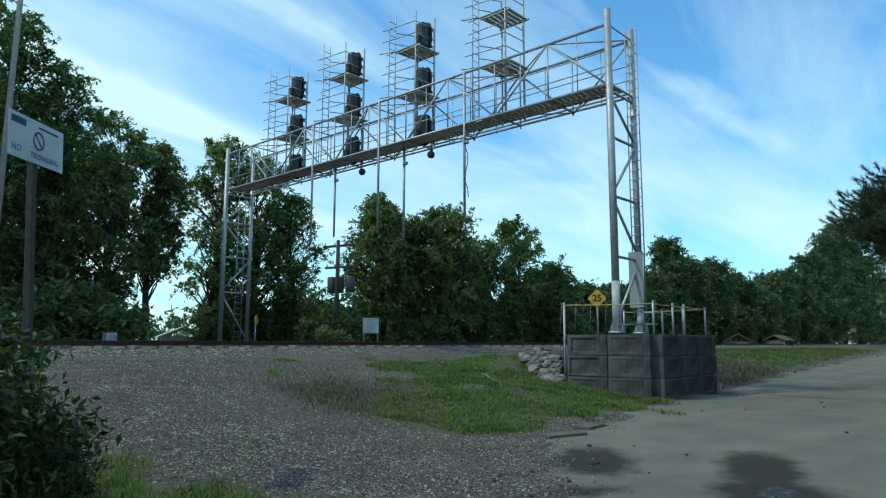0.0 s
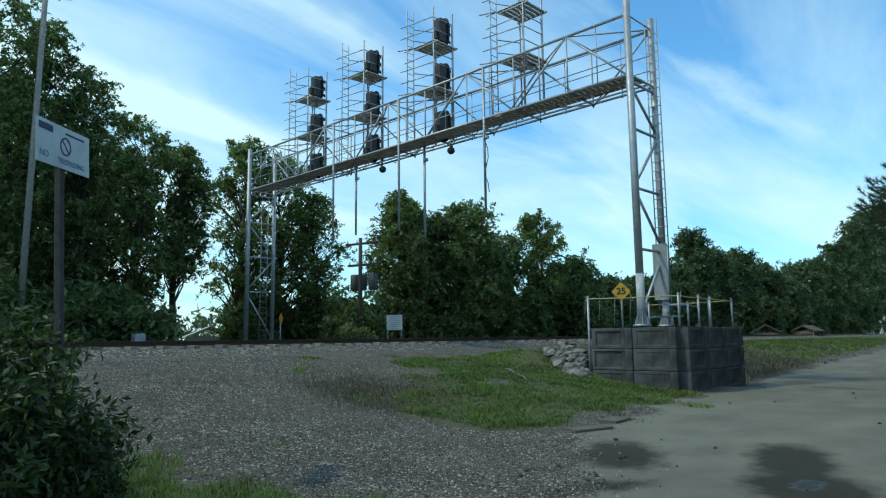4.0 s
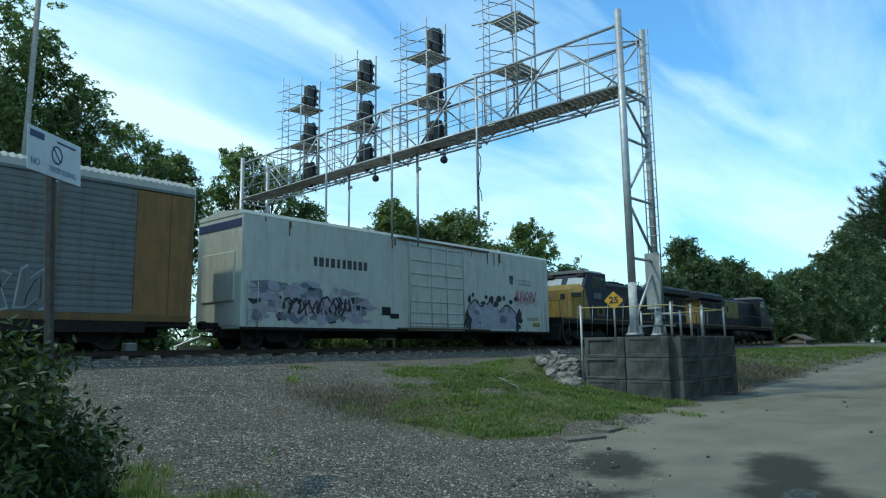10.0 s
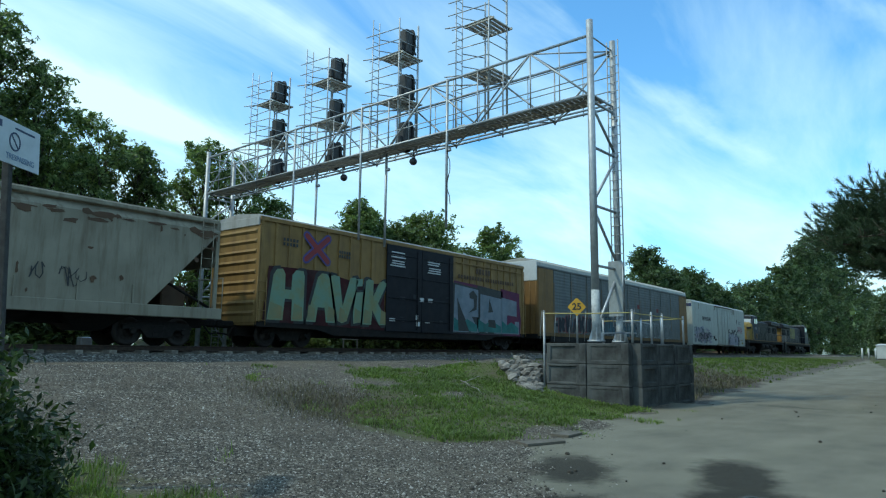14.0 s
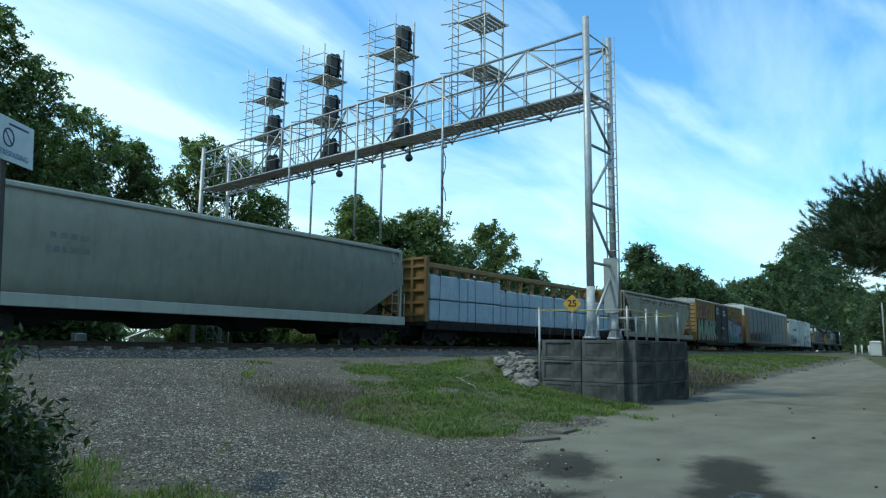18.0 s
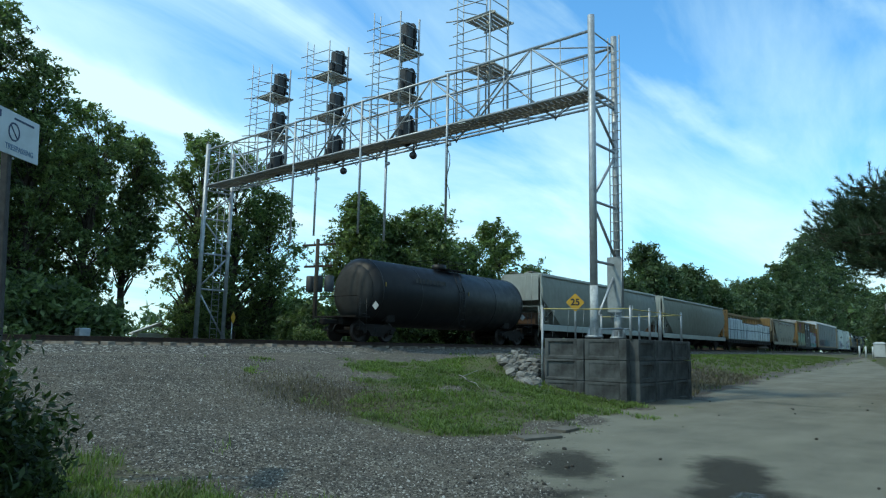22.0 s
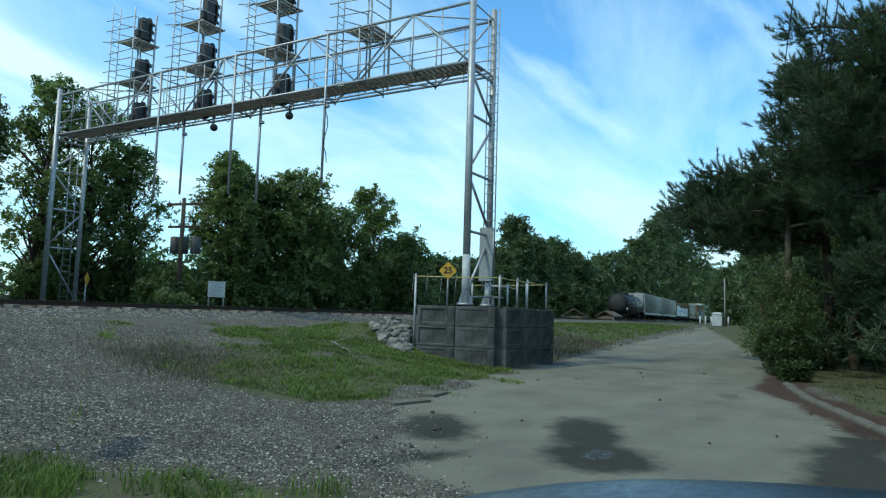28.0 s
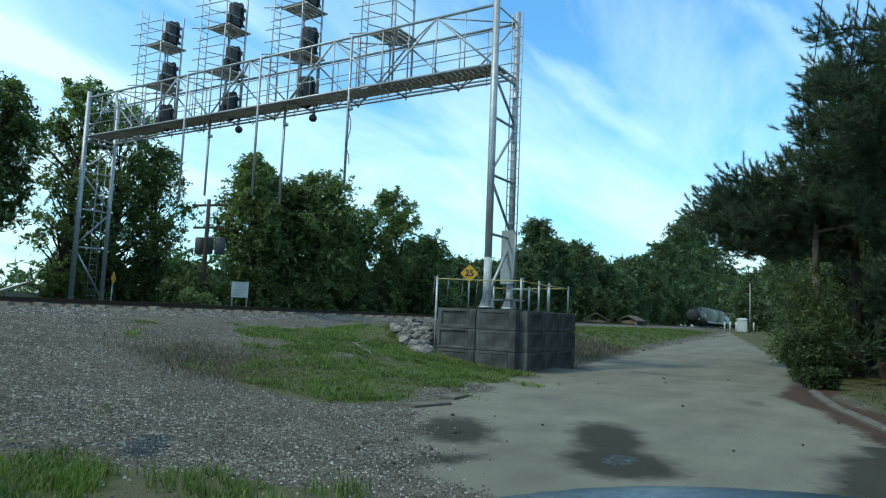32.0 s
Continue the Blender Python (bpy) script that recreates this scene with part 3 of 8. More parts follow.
def scatter_stones():
    """Loose stones over the gravel, one mesh."""
    rng = np.random.default_rng(3)
    n = 90000
    d = 4.0 + 15.0 * rng.random(n) ** 1.05
    az = np.radians(rng.uniform(24, 74, n))
    x, y = d * np.cos(az), d * np.sin(az)
    road, grass = cover(x, y)[:2]
    keep = rng.random(n) > np.maximum(road * 0.97, grass * 0.93)
    x, y = x[keep], y[keep]
    n = len(x)
    z = ground_z(x, y)
    r = 0.007 + 0.016 * rng.random(n) ** 2.2
    base = np.array([(1, 0, 0), (-0.2, 0.9, 0.1), (-0.9, -0.4, 0), (0.3, -0.9, 0.15), (0.1, 0.1, 0.85)])
    V = base[None] * r[:, None, None] * rng.uniform(0.6, 1.3, (n, 5, 3))
    a = rng.uniform(0, 6.283, n)
    c, s = np.cos(a)[:, None], np.sin(a)[:, None]
    V = np.stack([V[..., 0] * c - V[..., 1] * s, V[..., 0] * s + V[..., 1] * c, V[..., 2]], -1)
    V += np.stack([x, y, z], -1)[:, None]
    F = np.array([(0, 1, 4), (1, 2, 4), (2, 3, 4), (3, 0, 4)])
    F = (F[None] + 5 * np.arange(n)[:, None, None]).reshape(-1, 3)
    me = bpy.data.meshes.new("gravel")
    me.from_pydata(V.reshape(-1, 3).tolist(), [], F.tolist())
    m, ns, ls = node_mat("loose_stones")
    out, bsdf, geo = ns.new("ShaderNodeOutputMaterial"), ns.new("ShaderNodeBsdfPrincipled"), ns.new("ShaderNodeNewGeometry")
    tc = ns.new("ShaderNodeTexCoord")
    c1 = stone_ramp(ns, ls, geo.outputs["Random Per Island"])
    c1 = mixc(ns, ls, ramped(ns, ls, noise_tex(ns, ls, tc.outputs["Object"], 35.0), 0.4, 0.7, 0, 0.4), c1, (0.08, 0.07, 0.06, 1))
    ls.new(c1, bsdf.inputs["Base Color"])
    bsdf.inputs["Roughness"].default_value = 0.92
    ls.new(bsdf.outputs[0], out.inputs[0])
    me.materials.append(m)
    tagged(new("gravel", me), "loose grey crushed stones over the yard", "gravel", kind="stuff")


scatter_stones()


def blades(name, x, y, h, seed, label, lean=0.35, width=0.006, material=None):
    """Grass blades as narrow bent strips, one mesh."""
    rng = np.random.default_rng(seed)
    n = len(x)
    z = ground_z(x, y)
    a = rng.uniform(0, 6.283, n)
    t = rng.uniform(0.1, 1, n) * lean * h
    dx, dy = np.cos(a), np.sin(a)
    wx, wy = -dy * width, dx * width
    P = lambda k, up, w: np.stack([x + dx * t * k + wx * w, y + dy * t * k + wy * w, z + h * up], -1)
    V = np.stack([P(0, -0.02, -1), P(0, -0.02, 1), P(0.35, 0.6, 0.8), P(0.35, 0.6, -0.8), P(1, 1, 0)], 1)
    k = 5 * np.arange(n)
    faces = [(int(i), int(i + 1), int(i + 2), int(i + 3)) for i in k] + [(int(i + 3), int(i + 2), int(i + 4)) for i in k]
    me = bpy.data.meshes.new(name)
    me.from_pydata(V.reshape(-1, 3).tolist(), [], faces)
    me.materials.append(material or BLADE)
    return tagged(new(name, me), label, "grass", kind="stuff")


def grow(seed, n, box, thresh=0.45):
    rng = np.random.default_rng(seed)
    m = 9                                         # blades to a tuft
    tx, ty = rng.uniform(box[0], box[1], n // m), rng.uniform(box[2], box[3], n // m)
    n = m * (n // m)
    spread = np.repeat(rng.uniform(0.015, 0.075, n // m), m)
    x, y = np.repeat(tx, m) + rng.normal(size=n) * spread, np.repeat(ty, m) + rng.normal(size=n) * spread
    road, grass = cover(x, y)[:2]
    patch = np.sin(x * 1.7 + seed) * np.sin(y * 2.1 - seed) * 0.35 + np.sin(x * 4.1 - y * 3.3 + seed) * 0.25 + np.sin(x * 9.0 + 2 * np.sin(y * 7.0)) * 0.12 + rng.random(n) * 0.75
    keep = grass - patch * 1.0 > thresh - 0.2
    return x[keep], y[keep], rng

# ---- signal gantry ----
GANTRY = pose(18.9, 9.0, 0, 0, 0, -2.55)
SPAN, DEPTH, DECK_Z, CHORD_Z = 22.42, 1.55, 9.53, 11.45


def build_leg(parent, name, y, base, top, near):
    """A two-pipe leg with struts, seen end-on."""
    leg = part(name, Shape().tube((0, y, base), (0, y, top), 0.118, 0.11, 16).tube((0, y, base), (0, y, base + 0.06), 0.26, n=12), GALV, parent, "tall galvanised pipe")
    part("pipe", Shape().tube((DEPTH, y, base), (DEPTH, y, top - 0.15), 0.105, 0.1, 16).tube((DEPTH, y, base), (DEPTH, y, base + 0.06), 0.25, n=12), GALV, leg)
    if near:
        peeling = mat("peeling_white_paint", (0.52, 0.54, 0.54), (0.30, 0.32, 0.33), rough=0.7, scale=7, dirt=(0.16, 0.16, 0.15), dirt_scale=4.0, dirt_amt=0.7, bump=0.1)
        for x, up, r in ((0, 3.35, 0.123), (DEPTH, 2.6, 0.11)):
            part("paint_sleeve", Shape().tube((x, y, base + 0.05), (x, y, up), r, n=16), peeling, leg, "peeling white paint round the foot")
    for k in range(4):
        a = k * math.pi / 2 + 0.6
        for x in (0, DEPTH):
            part("gusset", Shape().loft([[(x + r * math.cos(a) - w * math.sin(a), y + r * math.sin(a) + w * math.cos(a), base + up) for r, up in ((0.1, 0.05), (0.21, 0.05), (0.21, 0.09), (0.115, 0.42))] for w in (-0.008, 0.008)]), GALV, leg)
    zs = [base + 0.25, 4.1, 5.95, 7.8, DECK_Z - 0.25]
    for i, z in enumerate(zs[1:]):
        part("strut", Shape().tube((0, y, z), (DEPTH, y, z), 0.045), GALV, leg)
        lo, hi = ((0, y, zs[i] + 0.1), (DEPTH, y, z - 0.1)) if i % 2 == (0 if near else 1) else ((DEPTH, y, zs[i] + 0.1), (0, y, z - 0.1))
        part("brace", Shape().tube(lo, hi, 0.045), GALV, leg)
    return leg


def build_ladder(parent, x0, x1, y, z0, z1, step=0.3, r=0.022):
    rails = Shape()
    rails.tube((x0, y, z0), (x0, y, z1), r, n=6).tube((x1, y, z0), (x1, y, z1), r, n=6)
    lad = part("ladder", rails, GALV, parent)
    rung = Shape().tube((x0, y, 0), (x1, y, 0), 0.013, n=6).mesh("rung")
    rung.materials.append(GALV)
    for k in range(int((z1 - z0 - 0.2) / step)):
        part("rung", rung, GALV, lad).location = (0, 0, z0 + 0.2 + k * step)
    return lad


def build_mast(parent, y, heads):
    """A scaffold over the deck: ladder, two platforms with rails, and signal heads that face along the track."""
    levels = (DECK_Z + 1.99, DECK_Z + 3.91)
    top = DECK_Z + 5.39
    mast = part("signal_mast", Shape().tube((0.72, y - 0.95, DECK_Z), (0.72, y - 0.95, levels[1]), 0.034, n=8), GALV, parent, "grey steel scaffold mast")
    for px, py, pz, pr in ((1.2, y - 1.45, top, 0.042), (1.2, y - 0.45, top - 0.15, 0.032), (0.12, y - 1.42, top - 0.05, 0.03)):
        part("upright", Shape().tube((px, py, DECK_Z), (px, py, pz), pr, n=8), GALV, mast)
    build_ladder(mast, 0.0, 0.36, y, DECK_Z, top + 0.25)
    for z in levels:
        pl = Shape()
        pl.box((0.15, y - 0.95, z - 0.05), (0.06, 1.35, 0.07)).box((1.3, y - 0.95, z - 0.05), (0.06, 1.35, 0.07))
        pl.tube((0.72, y - 0.95, z - 0.05), (0.72, y - 0.95, z - 0.35), 0.16, 0.04, 8)
        part("platform_frame", pl, DECK, mast)
        for k in range(6):
            part("plank", Shape().box((0.72, y - 1.45 + 0.21 * k, z), (1.24, 0.15, 0.045), 0.006), DECK, mast)
        part("bracket", Shape().tube((0.72, y - 0.95, z - 0.45), (0.15, y - 1.5, z - 0.06), 0.025, n=6).tube((0.72, y - 0.95, z - 0.45), (1.3, y - 0.4, z - 0.06), 0.025, n=6), GALV, mast)
        for up in (0.5, 1.0):
            part("guard_rail", Shape().path([(0.1, y + 0.28, z + up - 1.0), (0.1, y - 1.45, z + up - 1.0), (1.2, y - 1.45, z + up - 1.0)], 0.02, 6), GALV, mast)
            part("guard_rail", Shape().path([(-0.1, y + 0.3, z + up), (0.1, y - 1.42, z + up), (1.2, y - 1.45, z + up)], 0.02, 6), GALV, mast)
            part("guard_rail", Shape().path([(0.36, y, z + up), (1.2, y - 0.45, z + up)], 0.02, 6), GALV, mast)
        part("toe_bar", Shape().path([(-0.15, y + 0.42, z + 0.02), (0.1, y - 0.2, z + 0.02), (1.3, y - 0.32, z + 0.02)], 0.025, 6), GALV, mast)
    for z in heads:
        hd = Shape()
        ring = []
        for k in range(24):
            a = 2 * math.pi * k / 24
            cy, cz = math.cos(a), math.sin(a)
            ring.append((0.31 * math.copysign(abs(cy) ** 0.75, cy), 0.65 * math.copysign(abs(cz) ** 0.85, cz)))
        hd.loft([[(0.93, y - 1.22 + a * 0.97, z + b * 0.98) for a, b in ring], [(0.95, y - 1.22 + a, z + b) for a, b in ring], [(0.98, y - 1.22 + a, z + b) for a, b in ring]])
        hd.box((0.73, y - 1.22, z), (0.42, 0.42, 1.05), 0.06)
        head = part("signal_head", hd, BLACK, mast, "black signal head with an oval background")
        for dz in (-0.36, 0, 0.36):
            v = Shape()
            arc = [(math.cos(a), math.sin(a)) for a in np.linspace(-0.5, math.pi + 0.5, 12)]
            v.loft([[(0.98 + 0.0, y - 1.22 + 0.15 * c, z + dz + 0.15 * s) for c, s in arc] + [(0.98, y - 1.22 + 0.143 * c, z + dz + 0.143 * s) for c, s in reversed(arc)], [(1.2, y - 1.22 + 0.14 * c, z + dz + 0.14 * s - 0.03) for c, s in arc] + [(1.2, y - 1.22 + 0.133 * c, z + dz + 0.133 * s - 0.03) for c, s in reversed(arc)]])
            part("hood", v, BLACK, head)
            part("lens", Shape().tube((0.97, y - 1.22, z + dz), (0.995, y - 1.22, z + dz), 0.11, n=16), LENS, head)
        part("junction_box", Shape().box((0.46, y - 1.2, z - 0.25), (0.16, 0.24, 0.34), 0.02), BLACK, head)


def build_gantry():
    g = thing("signal_gantry", "galvanised steel railway signal gantry with four scaffold masts", "signal gantry")
    build_leg(g, "leg", 0.0, 1.80, 11.95, True)
    build_leg(g, "leg", SPAN, 1.30, 11.75, False)
    for x in (0.0, DEPTH):
        part("top_chord", Shape().tube((x, 0, CHORD_Z - (0.02 if x else 0)), (x, SPAN, CHORD_Z), 0.048, n=10), GALV, g)
        part("bottom_chord", Shape().tube((x, 0, DECK_Z - 0.03), (x, SPAN, DECK_Z - 0.03), 0.042, n=10), GALV, g)
        if x:
            part("bottom_chord", Shape().tube((x, 0, DECK_Z + 0.1), (x, SPAN, DECK_Z + 0.1), 0.036, n=10), GALV, g)
        for up in (0.55, 1.05):
            part("handrail", Shape().tube((x, 0.1, DECK_Z + up), (x, SPAN, DECK_Z + up), 0.018, n=6), GALV, g)
    n = 10
    for i in range(n + 1):
        y = SPAN * i / n
        for x in (0.0, DEPTH):
            if 0 < i < n:
                part("post", Shape().tube((x, y, DECK_Z - 0.16), (x, y, CHORD_Z), 0.028, n=8), GALV, g)
            if i < n:
                y2 = SPAN * (i + 1) / n
                a, b = (DECK_Z - 0.1, CHORD_Z) if (i % 2 == 0) == (x == 0) else (CHORD_Z, DECK_Z - 0.1)
                part("diagonal", Shape().tube((x, y, a), (x, y2, b), 0.034, n=8), GALV, g)
                part("post", Shape().tube((x, (y + y2) / 2, DECK_Z - 0.1), (x, (y + y2) / 2, CHORD_Z), 0.018, n=6), GALV, g)
        part("cross_tie", Shape().tube((0, y, CHORD_Z), (DEPTH, y, CHORD_Z), 0.026, n=6), GALV, g)
        part("cross_tie", Shape().tube((0, y, DECK_Z - 0.04), (DEPTH, y, DECK_Z - 0.04), 0.035, n=6), GALV, g)
        if i < n:
            y2 = SPAN * (i + 1) / n
            xa, xb = (0, DEPTH) if i % 2 else (DEPTH, 0)
            part("plan_brace", Shape().tube((xa, y, CHORD_Z), (xb, y2, CHORD_Z), 0.026, n=6), GALV, g)
            part("plan_brace", Shape().tube((xb, y, DECK_Z - 0.06), (xa, y2, DECK_Z - 0.06), 0.024, n=6), GALV, g)
    deck = part("deck", Shape().box((0.06, SPAN / 2, DECK_Z), (0.03, SPAN, 0.09)).box((0.95, SPAN / 2, DECK_Z), (0.03, SPAN, 0.09)).box((0.5, SPAN / 2, DECK_Z - 0.06), (0.04, SPAN, 0.05)), DECK, g, "brown steel walkway")
    plank = Shape().box((0.5, 0, 0), (0.88, 0.17, 0.03)).mesh("plank")
    plank.materials.append(DECK)
    for k in range(int(SPAN / 0.21)):
        part("plank", plank, DECK, deck).location = (0, 0.12 + 0.21 * k, DECK_Z + 0.03)
    for y, heads in ((5.5, ()), (10.0, (10.1, 12.12, 14.08)), (14.4, (10.1, 12.12, 14.08)), (18.7, (10.1, 12.12, 14.08))):
        build_mast(g, y, heads)
    # long posts and conduits that end in the air under the deck
    for x, y, z, wired in ((0.0, 5.9, 5.9, True), (0.0, 10.55, 5.9, False), (0.0, 15.0, 5.85, False), (0.6, 9.65, 5.6, True), (0.6, 14.1, 6.2, True)):
        dp = part("drop_post", Shape().tube((x, y, z), (x, y, CHORD_Z + 0.05 if not wired or x == 0 else DECK_Z), 0.045, 0.055, 8), GALV, g)
        if wired:
            pts = [(x - 0.06, y - 0.05, DECK_Z - 0.5)] + [(x - 0.09 + 0.05 * math.sin(k * 1.4), y - 0.1 - 0.12 * abs(math.sin(k * 0.8)), DECK_Z - 0.9 - 0.32 * k) for k in range(7)]
            if x == 0:
                part("cable", Shape().path(pts, 0.016, 6), BLACK, dp, "loose black cable")
            part("clamp", Shape().box((x, y - 0.08, DECK_Z - 0.75), (0.14, 0.2, 0.12), 0.02), GALV, dp)
    for y in (8.05, 12.15):
        lamp = part("deck_lamp", Shape().tube((0.5, y, DECK_Z - 0.2), (0.5, y, DECK_Z - 0.55), 0.02, n=6).lathe([(-0.12, 0.05), (-0.02, 0.14), (0.05, 0.155), (0.08, 0.14)], 16, Matrix.Translation((0.5, y, DECK_Z - 0.68)) @ Matrix.Rotation(0.8, 4, "Z")), BLACK, g, "round black lamp under the deck")
    for k in range(14):
        y = 5.5 + k * 1.1
        part("conduit", Shape().path([(0.5, y, DECK_Z - 0.2), (0.52, y + 0.35, DECK_Z - 0.36 - 0.1 * (k % 3)), (0.5, y + 0.8, DECK_Z - 0.2)], 0.014, 5), BLACK, g)
    lad = build_ladder(g, -0.2, 0.2, 0.0, 2.3, 11.75)
    lad.matrix_basis = Matrix.Translation((DEPTH - 0.13, -0.06, 0)) @ Matrix.Rotation(math.pi / 2, 4, "Z")
    build_ladder(g, 0.75, 1.15, SPAN - 0.05, 1.6, 9.3)
    for z in (4.1, 5.95, 7.8, 9.0):
        part("ladder_tie", Shape().tube((DEPTH, -0.1, z), (DEPTH - 0.2, -0.2, z), 0.02, n=6), GALV, g)
    cab = part("ladder_guard", Shape().box((DEPTH - 0.26, -0.03, 3.48), (0.05, 0.48, 1.75), 0.012), mat("grey_painted_steel", (0.27, 0.30, 0.31), (0.20, 0.225, 0.235), rough=0.5, dirt=(0.15, 0.14, 0.12)), g, "grey steel plate locked over the ladder")
    part("hinge", Shape().tube((DEPTH - 0.27, -0.28, 2.7), (DEPTH - 0.27, -0.28, 4.3), 0.02, n=6), GALV, cab)
    part("step", Shape().box((DEPTH + 0.02, -0.4, 2.45), (0.62, 0.3, 0.05), 0.01).box((DEPTH + 0.02, -0.34, 2.1), (0.5, 0.2, 0.05), 0.01), GALV, g)
    part("link_bar", Shape().tube((0.05, -0.05, 2.05), (1.3, -0.3, 2.1), 0.03, n=6).tube((1.3, -0.3, 2.1), (1.45, -0.3, 1.8), 0.03, n=6), GALV, g)
    part("identification_plate", Shape().box((-0.01, 5.2, DECK_Z - 0.02), (0.02, 0.3, 0.16), 0.004), WHITE, g)
    g.matrix_basis = GANTRY
    return g


build_gantry()
foot = part("gantry_footing", Shape().box((19.9, 31.4, 1.1), (2.9, 1.3, 0.44), 0.04), CONCRETE)
tagged(foot, "concrete footing under the far gantry leg", "footing")

# ---- block wall round the near leg ----


def panel_block(w, h, d, rim, deep):
    """A precast block whose face (towards -y) has a sunk field inside a bevelled rim."""
    x, z, y = w / 2, h / 2, -d / 2
    ring = lambda a, b, c: [(-a, c, -b), (a, c, -b), (a, c, b), (-a, c, b)]
    s = Shape()
    s.loft([ring(x, z, d / 2), ring(x, z, y + 0.012), ring(x - 0.012, z - 0.012, y), ring(x - rim, z - rim * 0.7, y), ring(x - rim - 0.03, z - rim * 0.7 - 0.03, y + deep)])
    return s


def build_wall():
    w = tagged(part("retaining_wall", Shape().box((19.6, 8.68, 0.6), (3.6, 2.5, 2.06)), CONCRETE), "dark stained concrete block retaining wall round the gantry leg", "retaining wall", kind="structure")
    rng = random.Random(11)
    top, rows, bh = 1.75, 4, 0.575
    runs = (((17.55, 9.8), (17.55, 7.34)), ((17.55, 7.3), (21.6, 7.3)), ((21.6, 7.34), (21.6, 10.2)))
    for (ax, ay), (bx, by) in runs:
        ln = math.hypot(bx - ax, by - ay)
        ux, uy = (bx - ax) / ln, (by - ay) / ln
        n = round(ln / 1.2)
        step = ln / n
        turn = math.atan2(uy, ux)

        def place(ob, at, z, proud):
            ob.matrix_basis = Matrix.Translation((ax + ux * at + uy * proud, ay + uy * at - ux * proud, z)) @ Matrix.Rotation(turn + rng.uniform(-0.006, 0.006), 4, "Z")

        for r in range(rows):
            z = top - bh * (r + 0.5)
            for k in range(n):
                wide = 0.21 + rng.uniform(-0.02, 0.02)
                place(part("block", panel_block(step - wide - 0.008, bh - 0.01, 0.42, rng.uniform(0.07, 0.15), rng.choice((0.012, 0.02, 0.04, 0.05))), CONCRETE, w), step * (k + 0.5) - wide / 2, z, rng.uniform(-0.012, 0.012))
                place(part("pilaster_block", Shape().box((0, 0, 0), (wide, 0.42, bh - 0.014), 0.014), CONCRETE, w), step * (k + 1) - wide / 2 - 0.004, z, rng.uniform(0.012, 0.04))
    part("cap_slab", Shape().box((19.6, 8.85, 1.72), (3.6, 2.5, 0.06), 0.02), CONCRETE, w)
    return w


build_wall()


def build_fence():
    f = thing("guard_fence", "thin galvanised pipe fence with a yellowed rope on the block wall", "fence")
    posts = [(17.5, 9.96, 0.2, 2.66), (17.52, 7.3, 1.76, 2.62), (19.0, 7.35, 1.76, 2.62), (19.85, 7.35, 1.76, 2.62), (20.1, 8.1, 1.76, 2.5), (20.7, 7.7, 1.76, 2.6), (21.55, 7.32, 1.76, 2.62), (21.55, 10.0, 1.76, 2.6)]
    for x, y, a, b in posts:
        part("post", Shape().tube((x, y, a), (x, y, b), 0.035, n=8).tube((x, y, b), (x, y, b + 0.03), 0.042, 0.02, 8), GALV, f)
    rope = mat("yellowed_rope", (0.42, 0.36, 0.14), (0.3, 0.26, 0.12), rough=0.9)
    for (a, b) in ((0, 1), (1, 2), (2, 3), (3, 6), (6, 7)):
        p, q = Vector(posts[a][:2] + (posts[a][3] - 0.06,)), Vector(posts[b][:2] + (posts[b][3] - 0.06,))
        part("rail", Shape().path([p, p.lerp(q, 0.5) - Vector((0, 0, 0.015)), q], 0.018, 6), rope, f)
    part("rail", Shape().path([(20.1, 8.1, 2.42), (21.55, 8.4, 2.42)], 0.018, 6), GALV, f)
    for k in range(7):
        part("wire", Shape().tube((17.5, 10.1 - 0.47 * k, 1.8), (17.52, 10.05 - 0.47 * k, 2.66), 0.005, n=4), GALV, f)


build_fence()


def text_mesh(body, size, depth=0.002, offset=0.0):
    cu = bpy.data.curves.new("lettering", "FONT")
    cu.body, cu.size, cu.extrude, cu.offset, cu.align_x, cu.align_y = body, size, depth, offset, "CENTER", "CENTER"
    ob = bpy.data.objects.new("lettering", cu)
    me = bpy.data.meshes.new_from_object(ob)
    bpy.data.objects.remove(ob)
    return me


FACE = Matrix(((1, 0, 0, 0), (0, 0, -1, 0), (0, 1, 0, 0), (0, 0, 0, 1)))      # text upright, facing -y


def speed_sign(at, turn, label, size=0.56, text="25", base=0.0):
    s = thing("speed_sign", label, "road sign")
    h = size / 2 * 1.32
    ring = [(h - 0.02, 0.02), (0.02, h - 0.02), (-0.02, h - 0.02), (-h + 0.02, 0.02), (-h + 0.02, -0.02), (-0.02, -h + 0.02), (0.02, -h + 0.02), (h - 0.02, -0.02)]
    plate = part("plate", Shape().loft([[(a, 0.006, b) for a, b in ring], [(a, -0.006, b) for a, b in ring]]), YELLOW, s)
    if text:
        t = part("lettering", text_mesh(text, 0.27, 0.002, 0.008), BLACKTXT, plate, "black number")
        t.matrix_basis = Matrix.Translation((0, -0.009, 0.0)) @ FACE
    part("post", Shape().tube((0, 0.035, base - at[2]), (0, 0.035, h * 0.6), 0.028, n=8), GALV, s)
    s.matrix_basis = Matrix.Translation(at) @ Matrix.Rotation(turn, 4, "Z")
    return s


speed_sign((18.35, 9.34, 2.82), radians(-66), "yellow diamond speed sign with a black number on the wall", base=1.72, size=0.42)
speed_sign((18.98, 27.0, 2.55), radians(35), "weathered yellow diamond sign by the far gantry leg", size=0.46, text="", base=0.9)


